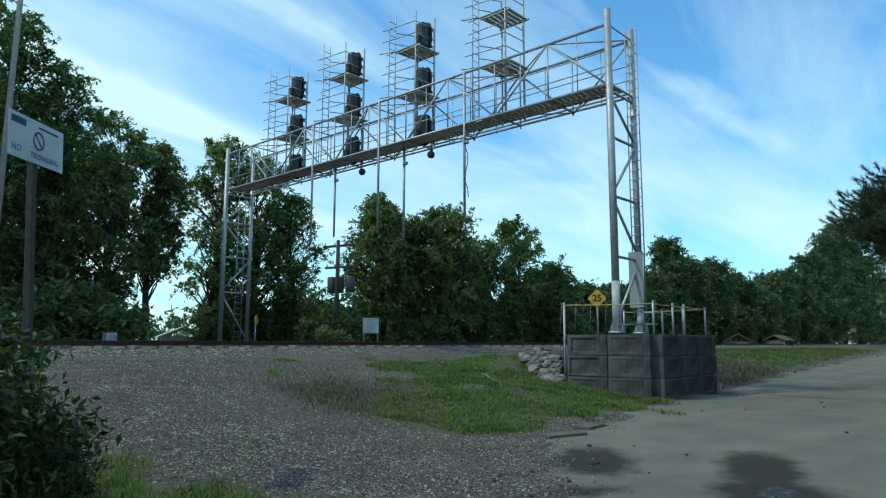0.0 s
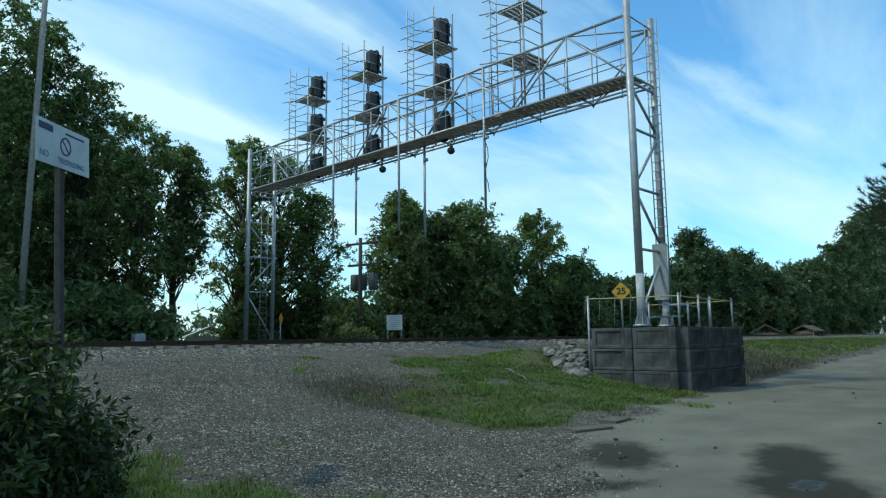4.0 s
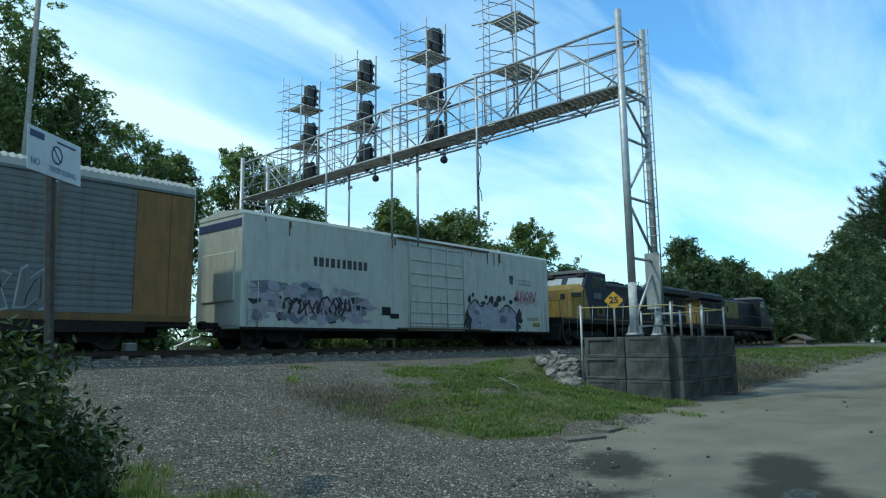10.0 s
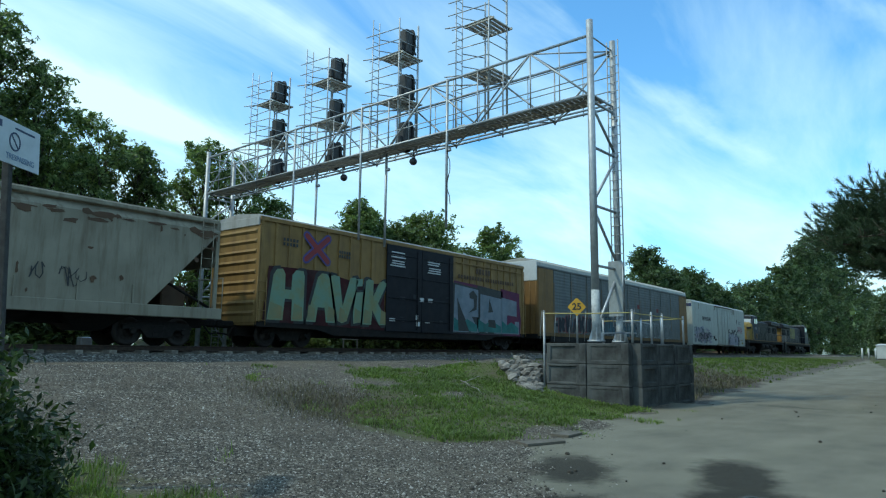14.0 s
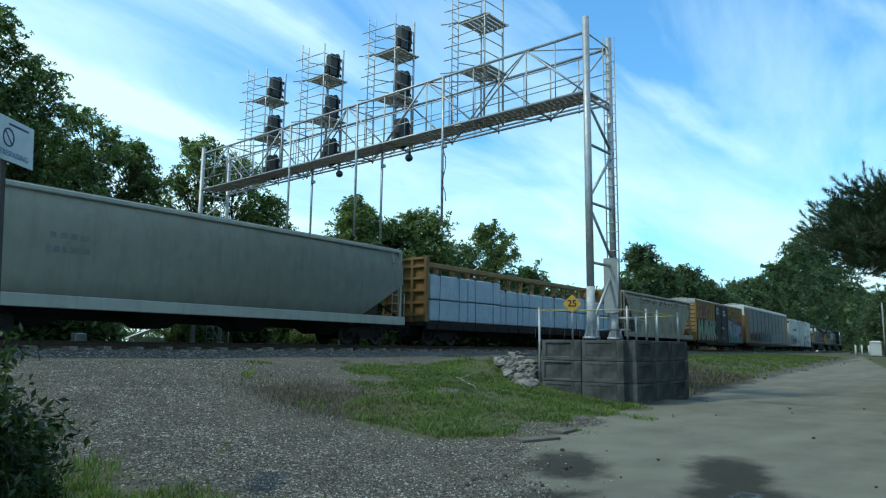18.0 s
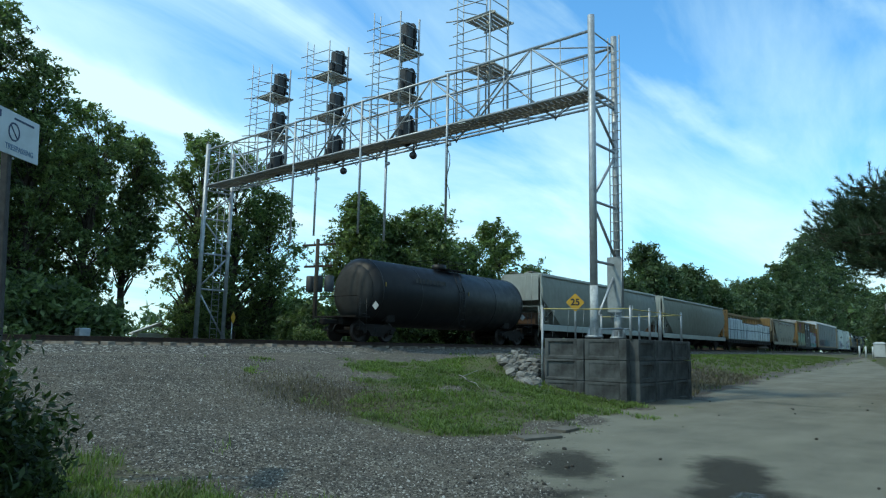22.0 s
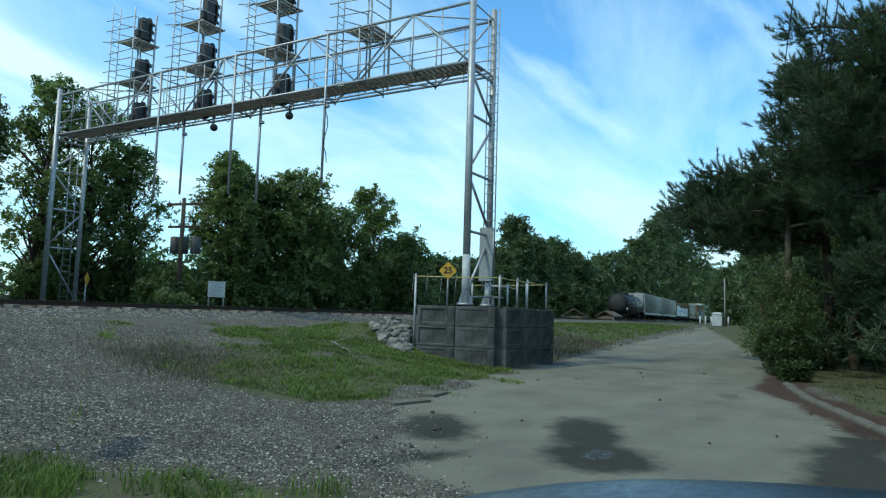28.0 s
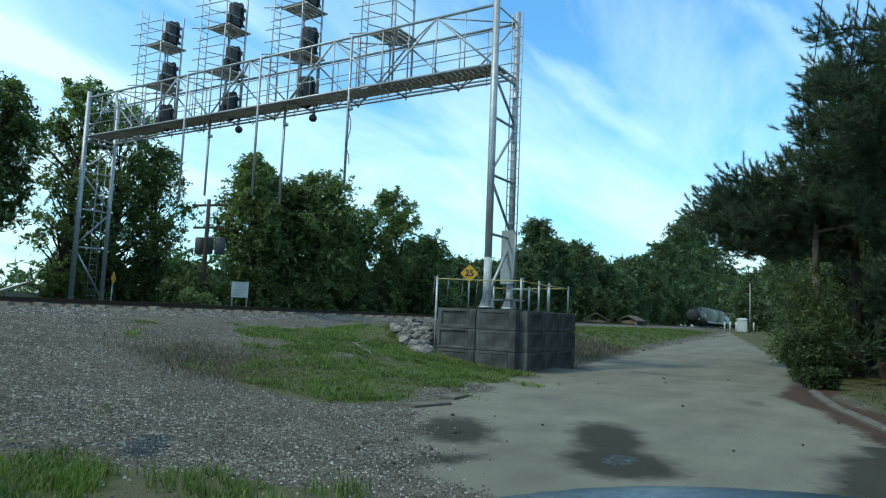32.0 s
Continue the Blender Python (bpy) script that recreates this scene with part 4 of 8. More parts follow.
def trespass_sign():
    s = thing("warning_sign", "white metal no trespassing sign on a dark wooden post", "sign")
    plate = part("plate", Shape().box((0, 0, 0), (0.98, 0.008, 0.46), 0.003), WHITE, s)
    for body, size, x, z in (("NO", 0.10, -0.36, -0.13), ("TRESPASSING", 0.085, 0.13, -0.15)):
        t = part("lettering", text_mesh(body, size, 0.001, 0.001), mat("blue_lettering_" + body.lower(), (0.16, 0.24, 0.36), rough=0.6, bump=0), plate, "faded blue words")
        t.matrix_basis = Matrix.Translation((x, -0.007, z)) @ FACE
    part("mark", Shape().box((-0.33, -0.006, 0.155), (0.24, 0.004, 0.07)), mat("navy_mark", (0.04, 0.06, 0.12), bump=0), plate)
    part("text_bar", Shape().box((0.2, -0.006, 0.165), (0.36, 0.004, 0.02)), bpy.data.materials["navy_mark"], plate)
    ring = Shape()
    circ = [(math.cos(a), math.sin(a)) for a in np.linspace(0, 2 * math.pi, 25)[:-1]]
    ring.loft([[(0.1 * c + 0.02, -0.006, 0.1 * s + 0.02) for c, s in circ], [(0.1 * c + 0.02, -0.009, 0.1 * s + 0.02) for c, s in circ], [(0.082 * c + 0.02, -0.009, 0.082 * s + 0.02) for c, s in circ], [(0.082 * c + 0.02, -0.006, 0.082 * s + 0.02) for c, s in circ]], caps=False)
    ring.box((0.02, -0.007, 0.02), (0.19, 0.003, 0.016), 0, Matrix.Rotation(0.8, 3, "Y"))
    part("prohibition_ring", ring, bpy.data.materials["navy_mark"], plate)
    part("post", Shape().box((0.02, 0.06, -1.75), (0.075, 0.075, 4.0), 0.01), mat("dark_post_wood", (0.06, 0.055, 0.05), (0.035, 0.03, 0.028), rough=0.9, scale=12, bump=0.4), s, "dark wooden post")
    part("bolt", Shape().tube((0.02, 0.0, 0.26), (0.02, -0.012, 0.26), 0.012, n=6).tube((0.02, 0.0, -0.26), (0.02, -0.012, -0.26), 0.012, n=6), GALV, s)
    d = 8.2
    s.matrix_basis = Matrix.Translation((d * math.cos(radians(71.2)), d * math.sin(radians(71.2)), 1.5 + d * 0.254)) @ Matrix.Rotation(radians(-3.0), 4, "Y") @ Matrix.Rotation(radians(40), 4, "Z")


trespass_sign()


def notice_board():
    s = thing("notice_board", "white notice board with unreadable lines on two posts beyond the track", "sign")
    plate = part("board", Shape().box((0, 0, 0), (0.84, 0.02, 0.8), 0.005), WHITE, s)
    rng = random.Random(2)
    for k in range(7):
        w = rng.uniform(0.35, 0.62)
        part("text_bar", Shape().box((rng.uniform(-0.05, 0.05), -0.013, 0.32 - 0.105 * k), (w, 0.004, 0.035)), mat("grey_lettering", (0.35, 0.37, 0.38), bump=0), plate)
    for x in (-0.36, 0.36):
        part("post", Shape().box((x, 0.05, -0.75), (0.07, 0.05, 1.75), 0.006), POLEWOOD, s)
    s.matrix_basis = Matrix.Translation((25.6, 26.2, 2.42)) @ Matrix.Rotation(radians(-42), 4, "Z")


notice_board()


def rocks():
    rng = random.Random(21)
    for k in range(240):
        u, v = rng.random(), rng.random()
        az, d = radians(29.9 + 3.6 * v * (0.35 + 0.65 * u)), 19.2 + 2.2 * u
        x, y = d * math.cos(az), d * math.sin(az)
        r = rng.uniform(0.045, 0.13) if k % 6 else rng.uniform(0.13, 0.19)
        s = Shape()
        rings = []
        for a, q in ((-0.8, 0.45), (-0.35, 0.95), (0.3, 1.0), (0.75, 0.5)):
            rings.append([(r * q * rng.uniform(0.6, 1.3) * math.cos(i * 1.047), r * q * rng.uniform(0.6, 1.3) * math.sin(i * 1.047), r * a * 0.75) for i in range(6)])
        s.loft(rings)
        ob = part("rock", s, ROCK)
        z = float(ground_z(x, y)) + 0.55 * u * (1 - v) * rng.random()
        ob.matrix_basis = Matrix.Translation((x, y, z + r * 0.35)) @ Euler((rng.uniform(-0.5, 0.5), rng.uniform(-0.5, 0.5), rng.uniform(0, 6))).to_matrix().to_4x4()
        tagged(ob, "pale angular rock tipped against the block wall", "rock", "rocks beside the wall")


rocks()

# ---- train ----
# a car's space: x ahead along the track, -y the side seen from the road, z up from the rail top
CARS = []          # (thing, distance of its middle along the train, turned round, its wheelsets)


def run(t):
    """Metres that the train has gone at t seconds."""
    return 12.75 * (t - 6) + 0.0175 * (t - 6) ** 2


def wheelset_mesh(r):
    s = Shape().tube((0, -0.85, 0), (0, 0.85, 0), 0.08, n=10)
    for side in (-1, 1):
        m = Matrix.Translation((0, side * 0.755, 0)) @ Matrix.Rotation(math.pi / 2 * side, 4, "Z")
        s.lathe([(-0.075, r + 0.028), (-0.045, r + 0.026), (-0.04, r), (0.06, r - 0.005), (0.06, r - 0.07), (0.03, r - 0.1), (0.02, 0.16), (0.07, 0.14), (0.07, 0.09)], 24, m)
        for k in range(4):        # casting webs make the turning seen
            a = k * math.pi / 2
            s.box((0.24 * math.cos(a), side * 0.80, 0.24 * math.sin(a)), (0.05, 0.03, 0.12), 0, Matrix.Rotation(-a, 3, "Y"))
    me = s.mesh("wheelset")
    me.materials.append(WHEEL)
    return me


WHEELS = {0.46: wheelset_mesh(0.46), 0.53: wheelset_mesh(0.53)}


def bogie(car, x, axles, r, wheels, pitch):
    b = part("bogie", Shape().box((x, 0, r + 0.08), (0.4, 2.2, 0.3), 0.04).box((x, 0, r + 0.3), (0.7, 0.7, 0.16), 0.03), UNDER, car)
    half = pitch * (axles - 1) / 2
    for side in (-1, 1):
        y = side * 1.02
        s = Shape()
        pts = [(-half - 0.32, 0.06), (-half + 0.28, 0.06), (-half + 0.5, -0.2), (half - 0.5, -0.2), (half - 0.28, 0.06), (half + 0.32, 0.06), (half + 0.32, 0.2), (half - 0.3, 0.34), (-half + 0.3, 0.34), (-half - 0.32, 0.2)]
        s.loft([[(x + a, y - 0.07, r + c) for a, c in pts], [(x + a, y + 0.07, r + c) for a, c in pts]])
        for k in range(axles):
            s.tube((x - half + k * pitch, y + side * 0.06, r), (x - half + k * pitch, y + side * 0.17, r), 0.12, 0.1, 10)
        part("side_frame", s, UNDER, b)
        sp = Shape()
        for k in range(3):
            sp.tube((x - 0.2 + 0.2 * k, y, r - 0.16), (x - 0.2 + 0.2 * k, y, r + 0.2), 0.075, n=8)
        part("spring", sp, UNDER, b)
    for k in range(axles):
        w = part("wheelset", WHEELS[r], WHEEL, b)
        w.location = (x - half + k * pitch, 0, r)
        wheels.append((w, r))


def car_frame(name, label, category, length, mid, flip=False, axles=2, r=0.46, pitch=1.78, inset=1.9, group="cars of the train"):
    """The thing, its bogies and couplers; length is that of the body."""
    c = thing(name, label, category, group)
    wheels = []
    for e in (-1, 1):
        bogie(c, e * (length / 2 - inset), axles, r, wheels, pitch)
        cp = Shape().box((e * (length / 2 + 0.15), 0, 0.86), (0.7, 0.2, 0.22), 0.03).box((e * (length / 2 + 0.55), 0.03, 0.86), (0.32, 0.3, 0.3), 0.06)
        cp.path([(e * (length / 2 + 0.1), -0.25, 0.75), (e * (length / 2 + 0.35), -0.3, 0.45), (e * (length / 2 + 0.7), -0.12, 0.5)], 0.03, 6)
        part("coupler", cp, UNDER, c)
    CARS.append((c, mid, flip, wheels))
    return c


def side_ladder(car, x, y, z0, z1, material, w=0.42, n=7):
    s = Shape().tube((x - w / 2, y, z0), (x - w / 2, y, z1), 0.018, n=5).tube((x + w / 2, y, z0), (x + w / 2, y, z1), 0.018, n=5)
    lad = part("ladder", s, material, car)
    for k in range(n):
        z = z0 + (z1 - z0) * (k + 0.5) / n
        part("rung", Shape().tube((x - w / 2, y, z), (x + w / 2, y, z), 0.014, n=5), material, lad)


def bars(car, x, z, y, w, h, n, material, rng, rows=1, name="marking"):
    """Lettering that cannot be shown: bars of its size."""
    for r in range(rows):
        at = x - w / 2
        for k in range(n):
            cw = w / n
            part(name, Shape().box((at + cw * 0.5, y, z - r * h * 1.5), (cw * rng.uniform(0.5, 0.78), 0.006, h)), material, car)
            at += cw


def plate(s, pts, y):
    """A thin flat form on the side of a car, from (x, z) pairs."""
    n = len(pts)
    vs = [(x, y, z) for x, z in pts] + [(x, y + 0.002, z) for x, z in pts]
    return s.add(vs, [tuple(range(n)), tuple(range(2 * n - 1, n - 1, -1))] + [(i, i + n, (i + 1) % n + n, (i + 1) % n) for i in range(n)])


def strokes(car, x0, z0, y, h, glyphs, material, thick, name="graffiti", lean=0.0):
    """Spray-painted forms from fat round-ended strokes in a unit square each."""
    at, depth = x0, 0
    for w, segs in glyphs:
        s = Shape()
        for (ax, az), (bx, bz) in segs:
            p = Vector((at + ax * w * h + lean * az * h, z0 + az * h))
            q = Vector((at + bx * w * h + lean * bz * h, z0 + bz * h))
            a0 = math.atan2(q.y - p.y, q.x - p.x)
            pts = [(q.x + thick * math.cos(a0 + r), q.y + thick * math.sin(a0 + r)) for r in (-1.57, -0.8, 0, 0.8, 1.57)]
            pts += [(p.x + thick * math.cos(a0 + r), p.y + thick * math.sin(a0 + r)) for r in (1.57, 2.4, 3.14, 3.9, 4.71)]
            depth += 1
            plate(s, pts, y - 0.0006 * (depth % 9))
        part(name, s, material, car)
        at += w * h * 1.12


def scribble(car, x, z, w, h, y, material, rng, width=0.03, loops=3):
    """One thin looping line of spray paint."""
    ph, k = rng.uniform(0, 6.28), rng.uniform(0.6, 1.4)
    mid = []
    for i in range(6 * loops + 1):
        f = i / (6 * loops)
        mid.append((x + w * (f + 0.16 * math.sin(ph + f * loops * 6.28 * k)), z + h * (0.5 + 0.5 * math.cos(ph + f * loops * 6.28))))
    left, right = [], []
    for i, (px, pz) in enumerate(mid):
        qx, qz = mid[min(i + 1, len(mid) - 1)]
        ox, oz = mid[max(i - 1, 0)]
        d = math.hypot(qx - ox, qz - oz) or 1
        left.append((px - (qz - oz) / d * width, y, pz + (qx - ox) / d * width))
        right.append((px + (qz - oz) / d * width, y, pz - (qx - ox) / d * width))
    n = len(left)
    s = Shape()
    s.add([(v[0], y - 0.00012 * i, v[2]) for i in range(n) for v in (left[i], right[i])], [(2 * i + 2, 2 * i + 3, 2 * i + 1, 2 * i) for i in range(n - 1)])
    part("graffiti", s, material, car)


def blob(car, x, z, rx, rz, y, material, rng, n=10, wild=0.35):
    s = Shape()
    plate(s, [(x + rx * math.cos(6.283 * i / n) * rng.uniform(1 - wild, 1 + wild), z + rz * math.sin(6.283 * i / n) * rng.uniform(1 - wild, 1 + wild)) for i in range(n)], y)
    part("graffiti", s, material, car)


def paint(name, c1, c2=None, dirt=(0.10, 0.075, 0.05), amt=0.45, rough=0.62, scale=2.0):
    return mat(name, c1, c2, rough=rough, scale=scale, dirt=dirt, dirt_scale=1.1, dirt_amt=amt, streak=True, bump=0.04, bscale=30, spec=0.22)


def spray(name, c1, c2):
    return mat(name, c1, c2, rough=0.75, scale=2.2, bump=0, dirt=(0.10, 0.085, 0.07), dirt_amt=0.3, spec=0.15)


NAVY = paint("locomotive_navy", (0.006, 0.008, 0.014), (0.009, 0.011, 0.018), dirt=(0.016, 0.014, 0.013), amt=0.5)
GREYBLUE = paint("locomotive_grey_blue", (0.005, 0.006, 0.009), (0.008, 0.009, 0.012), dirt=(0.005, 0.007, 0.007), amt=0.6)
MIDBLUE = paint("locomotive_mid_blue", (0.006, 0.013, 0.03), (0.008, 0.016, 0.034), dirt=(0.014, 0.014, 0.016), amt=0.4)
LOCOYEL = paint("locomotive_yellow", (0.225, 0.162, 0.046), (0.18, 0.13, 0.04), dirt=(0.07, 0.052, 0.028), amt=0.6)
LOCOTXT = paint("locomotive_dull_yellow", (0.17, 0.155, 0.03), (0.12, 0.112, 0.028), dirt=(0.03, 0.03, 0.028), amt=0.6)
LOCOSTRIPE = paint("locomotive_faded_stripe", (0.14, 0.085, 0.024), (0.09, 0.055, 0.02), dirt=(0.03, 0.02, 0.014), amt=0.7)
LOCOREAR = paint("locomotive_ochre", (0.22, 0.125, 0.03), (0.17, 0.10, 0.028), dirt=(0.06, 0.04, 0.025), amt=0.6)
WINDOW = mat("cab_glass", (0.03, 0.035, 0.04), rough=0.12, bump=0, spec=1.0)
# the windscreen's pale base colour paints in the reflected sky
SCREEN = mat("dusty_windscreen_glass", (0.30, 0.33, 0.34), (0.22, 0.245, 0.255), rough=0.15, bump=0, spec=0.8)
GREYPANEL = paint("faded_grey_panel", (0.035, 0.037, 0.04), (0.025, 0.027, 0.03))
PALEROOF = paint("cab_roof_paint", (0.16, 0.18, 0.195), (0.12, 0.135, 0.145))


def prism(s, prof, y0, y1):
    """A side outline of (x, z) pairs extruded across."""
    return s.loft([[(x, y0, z) for x, z in prof], [(x, y1, z) for x, z in prof]])


def locomotive(label, mid, flip, body, nose, rear, marks, seed, back, cabpaint):
    """back: how far the nose, the cab front and the cab rear stand from the front platform's end."""
    L = 21.4
    c = car_frame("locomotive", label, "locomotive", L, mid, flip, axles=3, r=0.53, pitch=1.95, inset=3.9, group="locomotives of the train")
    rng = random.Random(seed)
    cam_side = 1 if flip else -1
    h = L / 2
    part("frame", Shape().box((0, 0, 1.48), (L, 3.0, 0.36), 0.04).box((0, 0, 1.2), (L - 1.2, 1.2, 0.4)), UNDER, c)
    for side in (-1, 1):
        part("sill_stripe", Shape().box((0, side * 1.51, 1.62), (L - 0.6, 0.02, 0.09)), LOCOSTRIPE, c, "faded orange stripe along the sill")
    part("fuel_tank", Shape().loft([[(x, y, z) for y, z in ((-1.45, 1.2), (-1.45, 0.75), (-1.1, 0.42), (1.1, 0.42), (1.45, 0.75), (1.45, 1.2))] for x in (-2.9, 2.9)]), UNDER, c)
    for x in (-2.2, 0.4, 2.6):
        part("air_tank", Shape().tube((x - 0.9, cam_side * 1.35, 0.95), (x + 0.9, cam_side * 1.35, 0.95), 0.2, n=10), UNDER, c)
    # long hood with doors
    x0, x1 = -h + 1.0, h - back[2] + 0.1
    part("hood", Shape().loft([[(x, y, z) for y, z in ((-0.86, 1.66), (-0.86, 3.98), (-0.6, 4.18), (0.6, 4.18), (0.86, 3.98), (0.86, 1.66))] for x in (x0, x1)]), body, c)
    x = x0 + 0.5
    while x < x1 - 0.7:
        for side in (-1, 1):
            part("hood_door", Shape().box((x, side * 0.87, 2.65), (0.64, 0.03, 1.7), 0.008), body, c)
        x += 0.72
    for side in (-1, 1):
        for x, w in ((x0 + 1.6, 2.6), (x0 + 5.0, 1.4)):
            gr = part("grille", Shape().box((x, side * 0.885, 3.15), (w, 0.03, 0.85), 0.01), UNDER, c)
            for k in range(int(w / 0.26)):
                part("slat", Shape().box((x - w / 2 + 0.14 + 0.26 * k, side * 0.905, 3.15), (0.04, 0.02, 0.8)), body, gr)
    # flared radiator at the rear
    prof = [(-0.86, 3.72), (-1.22, 3.9), (-1.22, 4.24), (-1.0, 4.38), (1.0, 4.38), (1.22, 4.24), (1.22, 3.9), (0.86, 3.72)]
    part("radiator", Shape().loft([[(x, y, z) for y, z in prof] for x in (-h + 0.55, -h + 6.2)]), body, c)
    part("radiator_roof", Shape().box((-h + 3.4, 0, 4.40), (5.4, 1.9, 0.06), 0.02), PALEROOF, c)
    for k in range(6):
        part("roof_fan", Shape().tube((-h + 7.3 + 1.25 * k, 0, 4.15), (-h + 7.3 + 1.25 * k, 0, 4.27 + 0.05 * (k % 2)), 0.5, 0.46, 14), UNDER, c)
    part("exhaust", Shape().box((1.2, 0, 4.25), (1.1, 0.7, 0.3), 0.05), UNDER, c)
    part("rear_panel", Shape().box((x0 - 0.03, 0, 2.75), (0.06, 1.72, 2.0), 0.02), rear, c)
    part("rear_panel", Shape().box((x0 + 0.22, cam_side * 0.885, 2.7), (0.55, 0.03, 1.95), 0.006), rear, c)
    # cab and nose
    cx0, cx1, nf = h - back[2], h - back[1], h - back[0]
    cab = part("cab", prism(Shape(), [(cx0, 1.66), (cx1 + 0.3, 1.66), (cx1 + 0.3, 3.5), (cx1 - 0.25, 4.42), (cx1 - 0.4, 4.55), (cx0, 4.55)], -1.5, 1.5), cabpaint, c)
    part("roof", Shape().loft([[(x, y, z) for y, z in ((-1.5, 4.52), (-1.15, 4.72), (1.15, 4.72), (1.5, 4.52))] for x in (cx0 - 0.05, cx1 - 0.18)]), PALEROOF, cab)
    for side in (-1, 1):
        for x in (cx0 + 0.55, cx0 + 1.45):
            part("window", Shape().box((x, side * 1.505, 3.95), (0.72, 0.03, 0.62), 0.02), WINDOW, cab)
            part("window_frame", Shape().box((x, side * 1.5, 3.95), (0.82, 0.03, 0.72), 0.02), BLACK, cab)
        part("number_board", Shape().box((cx1 - 0.12, side * 1.1, 4.36), (0.24, 0.5, 0.16), 0.02), BLACK, cab)
    ang = math.atan2(0.55, 0.92)
    for y in (-0.75, 0.75):
        part("windscreen", Shape().box((cx1 + 0.05, y, 3.94), (0.03, 1.1, 0.66), 0.01, Matrix.Rotation(-ang, 3, "Y")), SCREEN, cab)
    part("nose", Shape().loft([[(x, y, z) for y, z in ((-w, 1.66), (-w, t - 0.3), (-w + 0.3, t), (w - 0.3, t), (w, t - 0.3), (w, 1.66))] for x, w, t in ((cx1 + 0.28, 1.47, 3.8), (nf - 0.5, 1.45, 3.6), (nf, 1.0, 3.42))]), nose, c)
    part("nose_door", Shape().box((nf + 0.01, 0.4, 2.5), (0.05, 0.62, 1.5), 0.01), nose, c)
    part("nose_window", Shape().box((nf + 0.03, 0.4, 3.0), (0.05, 0.34, 0.36), 0.01), WINDOW, c)
    for side in (-1, 1):
        part("number_plate_box", Shape().box((nf - 0.2, side * 1.22, 3.1), (0.62, 0.06, 0.26), 0.02, Matrix.Rotation(-side * 0.75, 3, "Z")), BLACK, c)
    for y in (-0.75, -0.45):
        part("headlight", Shape().tube((nf - 0.05, y, 3.1), (nf + 0.05, y, 3.1), 0.11, n=12), PALEROOF, c)
    for e in (-1, 1):
        part("pilot", prism(Shape(), [(e * (h - 0.15), 1.4), (e * (h + 0.1), 1.2), (e * (h + 0.25), 0.35), (e * (h + 0.1), 0.3), (e * (h - 0.3), 1.2)], -1.45, 1.45), UNDER, c)
        for side in (-1, 1):
            st = part("steps", Shape().box((e * (h - 0.55), side * 1.38, 0.55), (0.7, 0.3, 0.05)).box((e * (h - 0.55), side * 1.38, 0.9), (0.7, 0.3, 0.05)).box((e * (h - 0.55), side * 1.38, 1.25), (0.7, 0.3, 0.05)), UNDER, c)
            for dx in (-0.36, 0.36):
                part("grab_iron", Shape().tube((e * (h - 0.55) + dx, side * 1.5, 0.5), (e * (h - 0.55) + dx, side * 1.5, 2.65), 0.02, n=6), PALEROOF, st)
        for side in (-1, 1):
            part("end_rail", Shape().path([(e * (h - 0.08), side * 1.4, 1.7), (e * (h - 0.08), side * 1.4, 2.65), (e * (h - 0.08), side * 0.4, 2.65), (e * (h - 0.08), side * 0.4, 1.7)], 0.02, 6), BLACK, c)
    for side in (-1, 1):
        rail = part("handrail", Shape().tube((x0, side * 1.46, 2.65), (x1, side * 1.46, 2.65), 0.018, n=6), BLACK, c)
        for k in range(8):
            xx = x0 + 0.4 + k * (x1 - x0 - 0.8) / 7
            part("stanchion", Shape().tube((xx, side * 1.46, 1.66), (xx, side * 1.46, 2.65), 0.016, n=5), BLACK, rail)
    y = cam_side * 0.9
    if marks == "big":                # fat plain blocks on the hood
        # a fat ring, then two plain blocks
        ring = Shape()
        turns = np.linspace(0, 2 * math.pi, 25)
        ring.loft([[(-2.35 + q * 0.82 * math.cos(a), y * w, 3.2 + q * 0.86 * math.sin(a)) for q, w in ((1.0, 1.0), (1.0, 1.008), (0.36, 1.008), (0.36, 1.0))] for a in turns])
        part("emblem", ring, LOCOTXT, c, "dull yellow ring")
        for xa, xb in ((-1.62, -0.52), (-0.46, 0.85)):
            part("emblem", prism(Shape(), [(xa, 2.4), (xb, 2.4), (xb, 3.95), (xa, 3.95)], y, y * 1.008), LOCOTXT, c, "dull yellow block")
        bars(c, h - 3.4, 3.05, cam_side * 1.52, 1.1, 0.36, 4, LOCOTXT, rng)
    else:
        part("blue_band", prism(Shape(), [(cx0 - 0.9, 2.0), (cx0 - 2.0, 3.7), (cx0, 3.7), (cx0, 2.0)], y * 1.0, y * 1.02), MIDBLUE, c)
        part("nose_stripe", prism(Shape(), [(cx1 + 0.3, 1.68), (cx1 + 0.3, 3.5), (cx1 + 0.2, 3.5), (cx1 - 0.45, 1.68)], cam_side * 1.49, cam_side * 1.512), LOCOYEL, c)
        part("pale_panel", prism(Shape(), [(cx0 - 2.6, 2.5), (cx0 - 3.6, 2.5), (cx0 - 4.3, 3.4), (cx0 - 2.9, 3.4)], y, y * 1.02), GREYPANEL, c)
        bars(c, cx0 + 1.2, 3.1, cam_side * 1.525, 1.0, 0.36, 3, PALEROOF, rng)
        part("battery_box", Shape().box((cx0 + 0.9, cam_side * 1.52, 2.15), (0.95, 0.03, 0.6), 0.01), LOCOSTRIPE, c)
        part("battery_hatch", Shape().box((cx0 + 0.9, cam_side * 1.54, 2.15), (0.4, 0.03, 0.4), 0.01), UNDER, c)
    return c


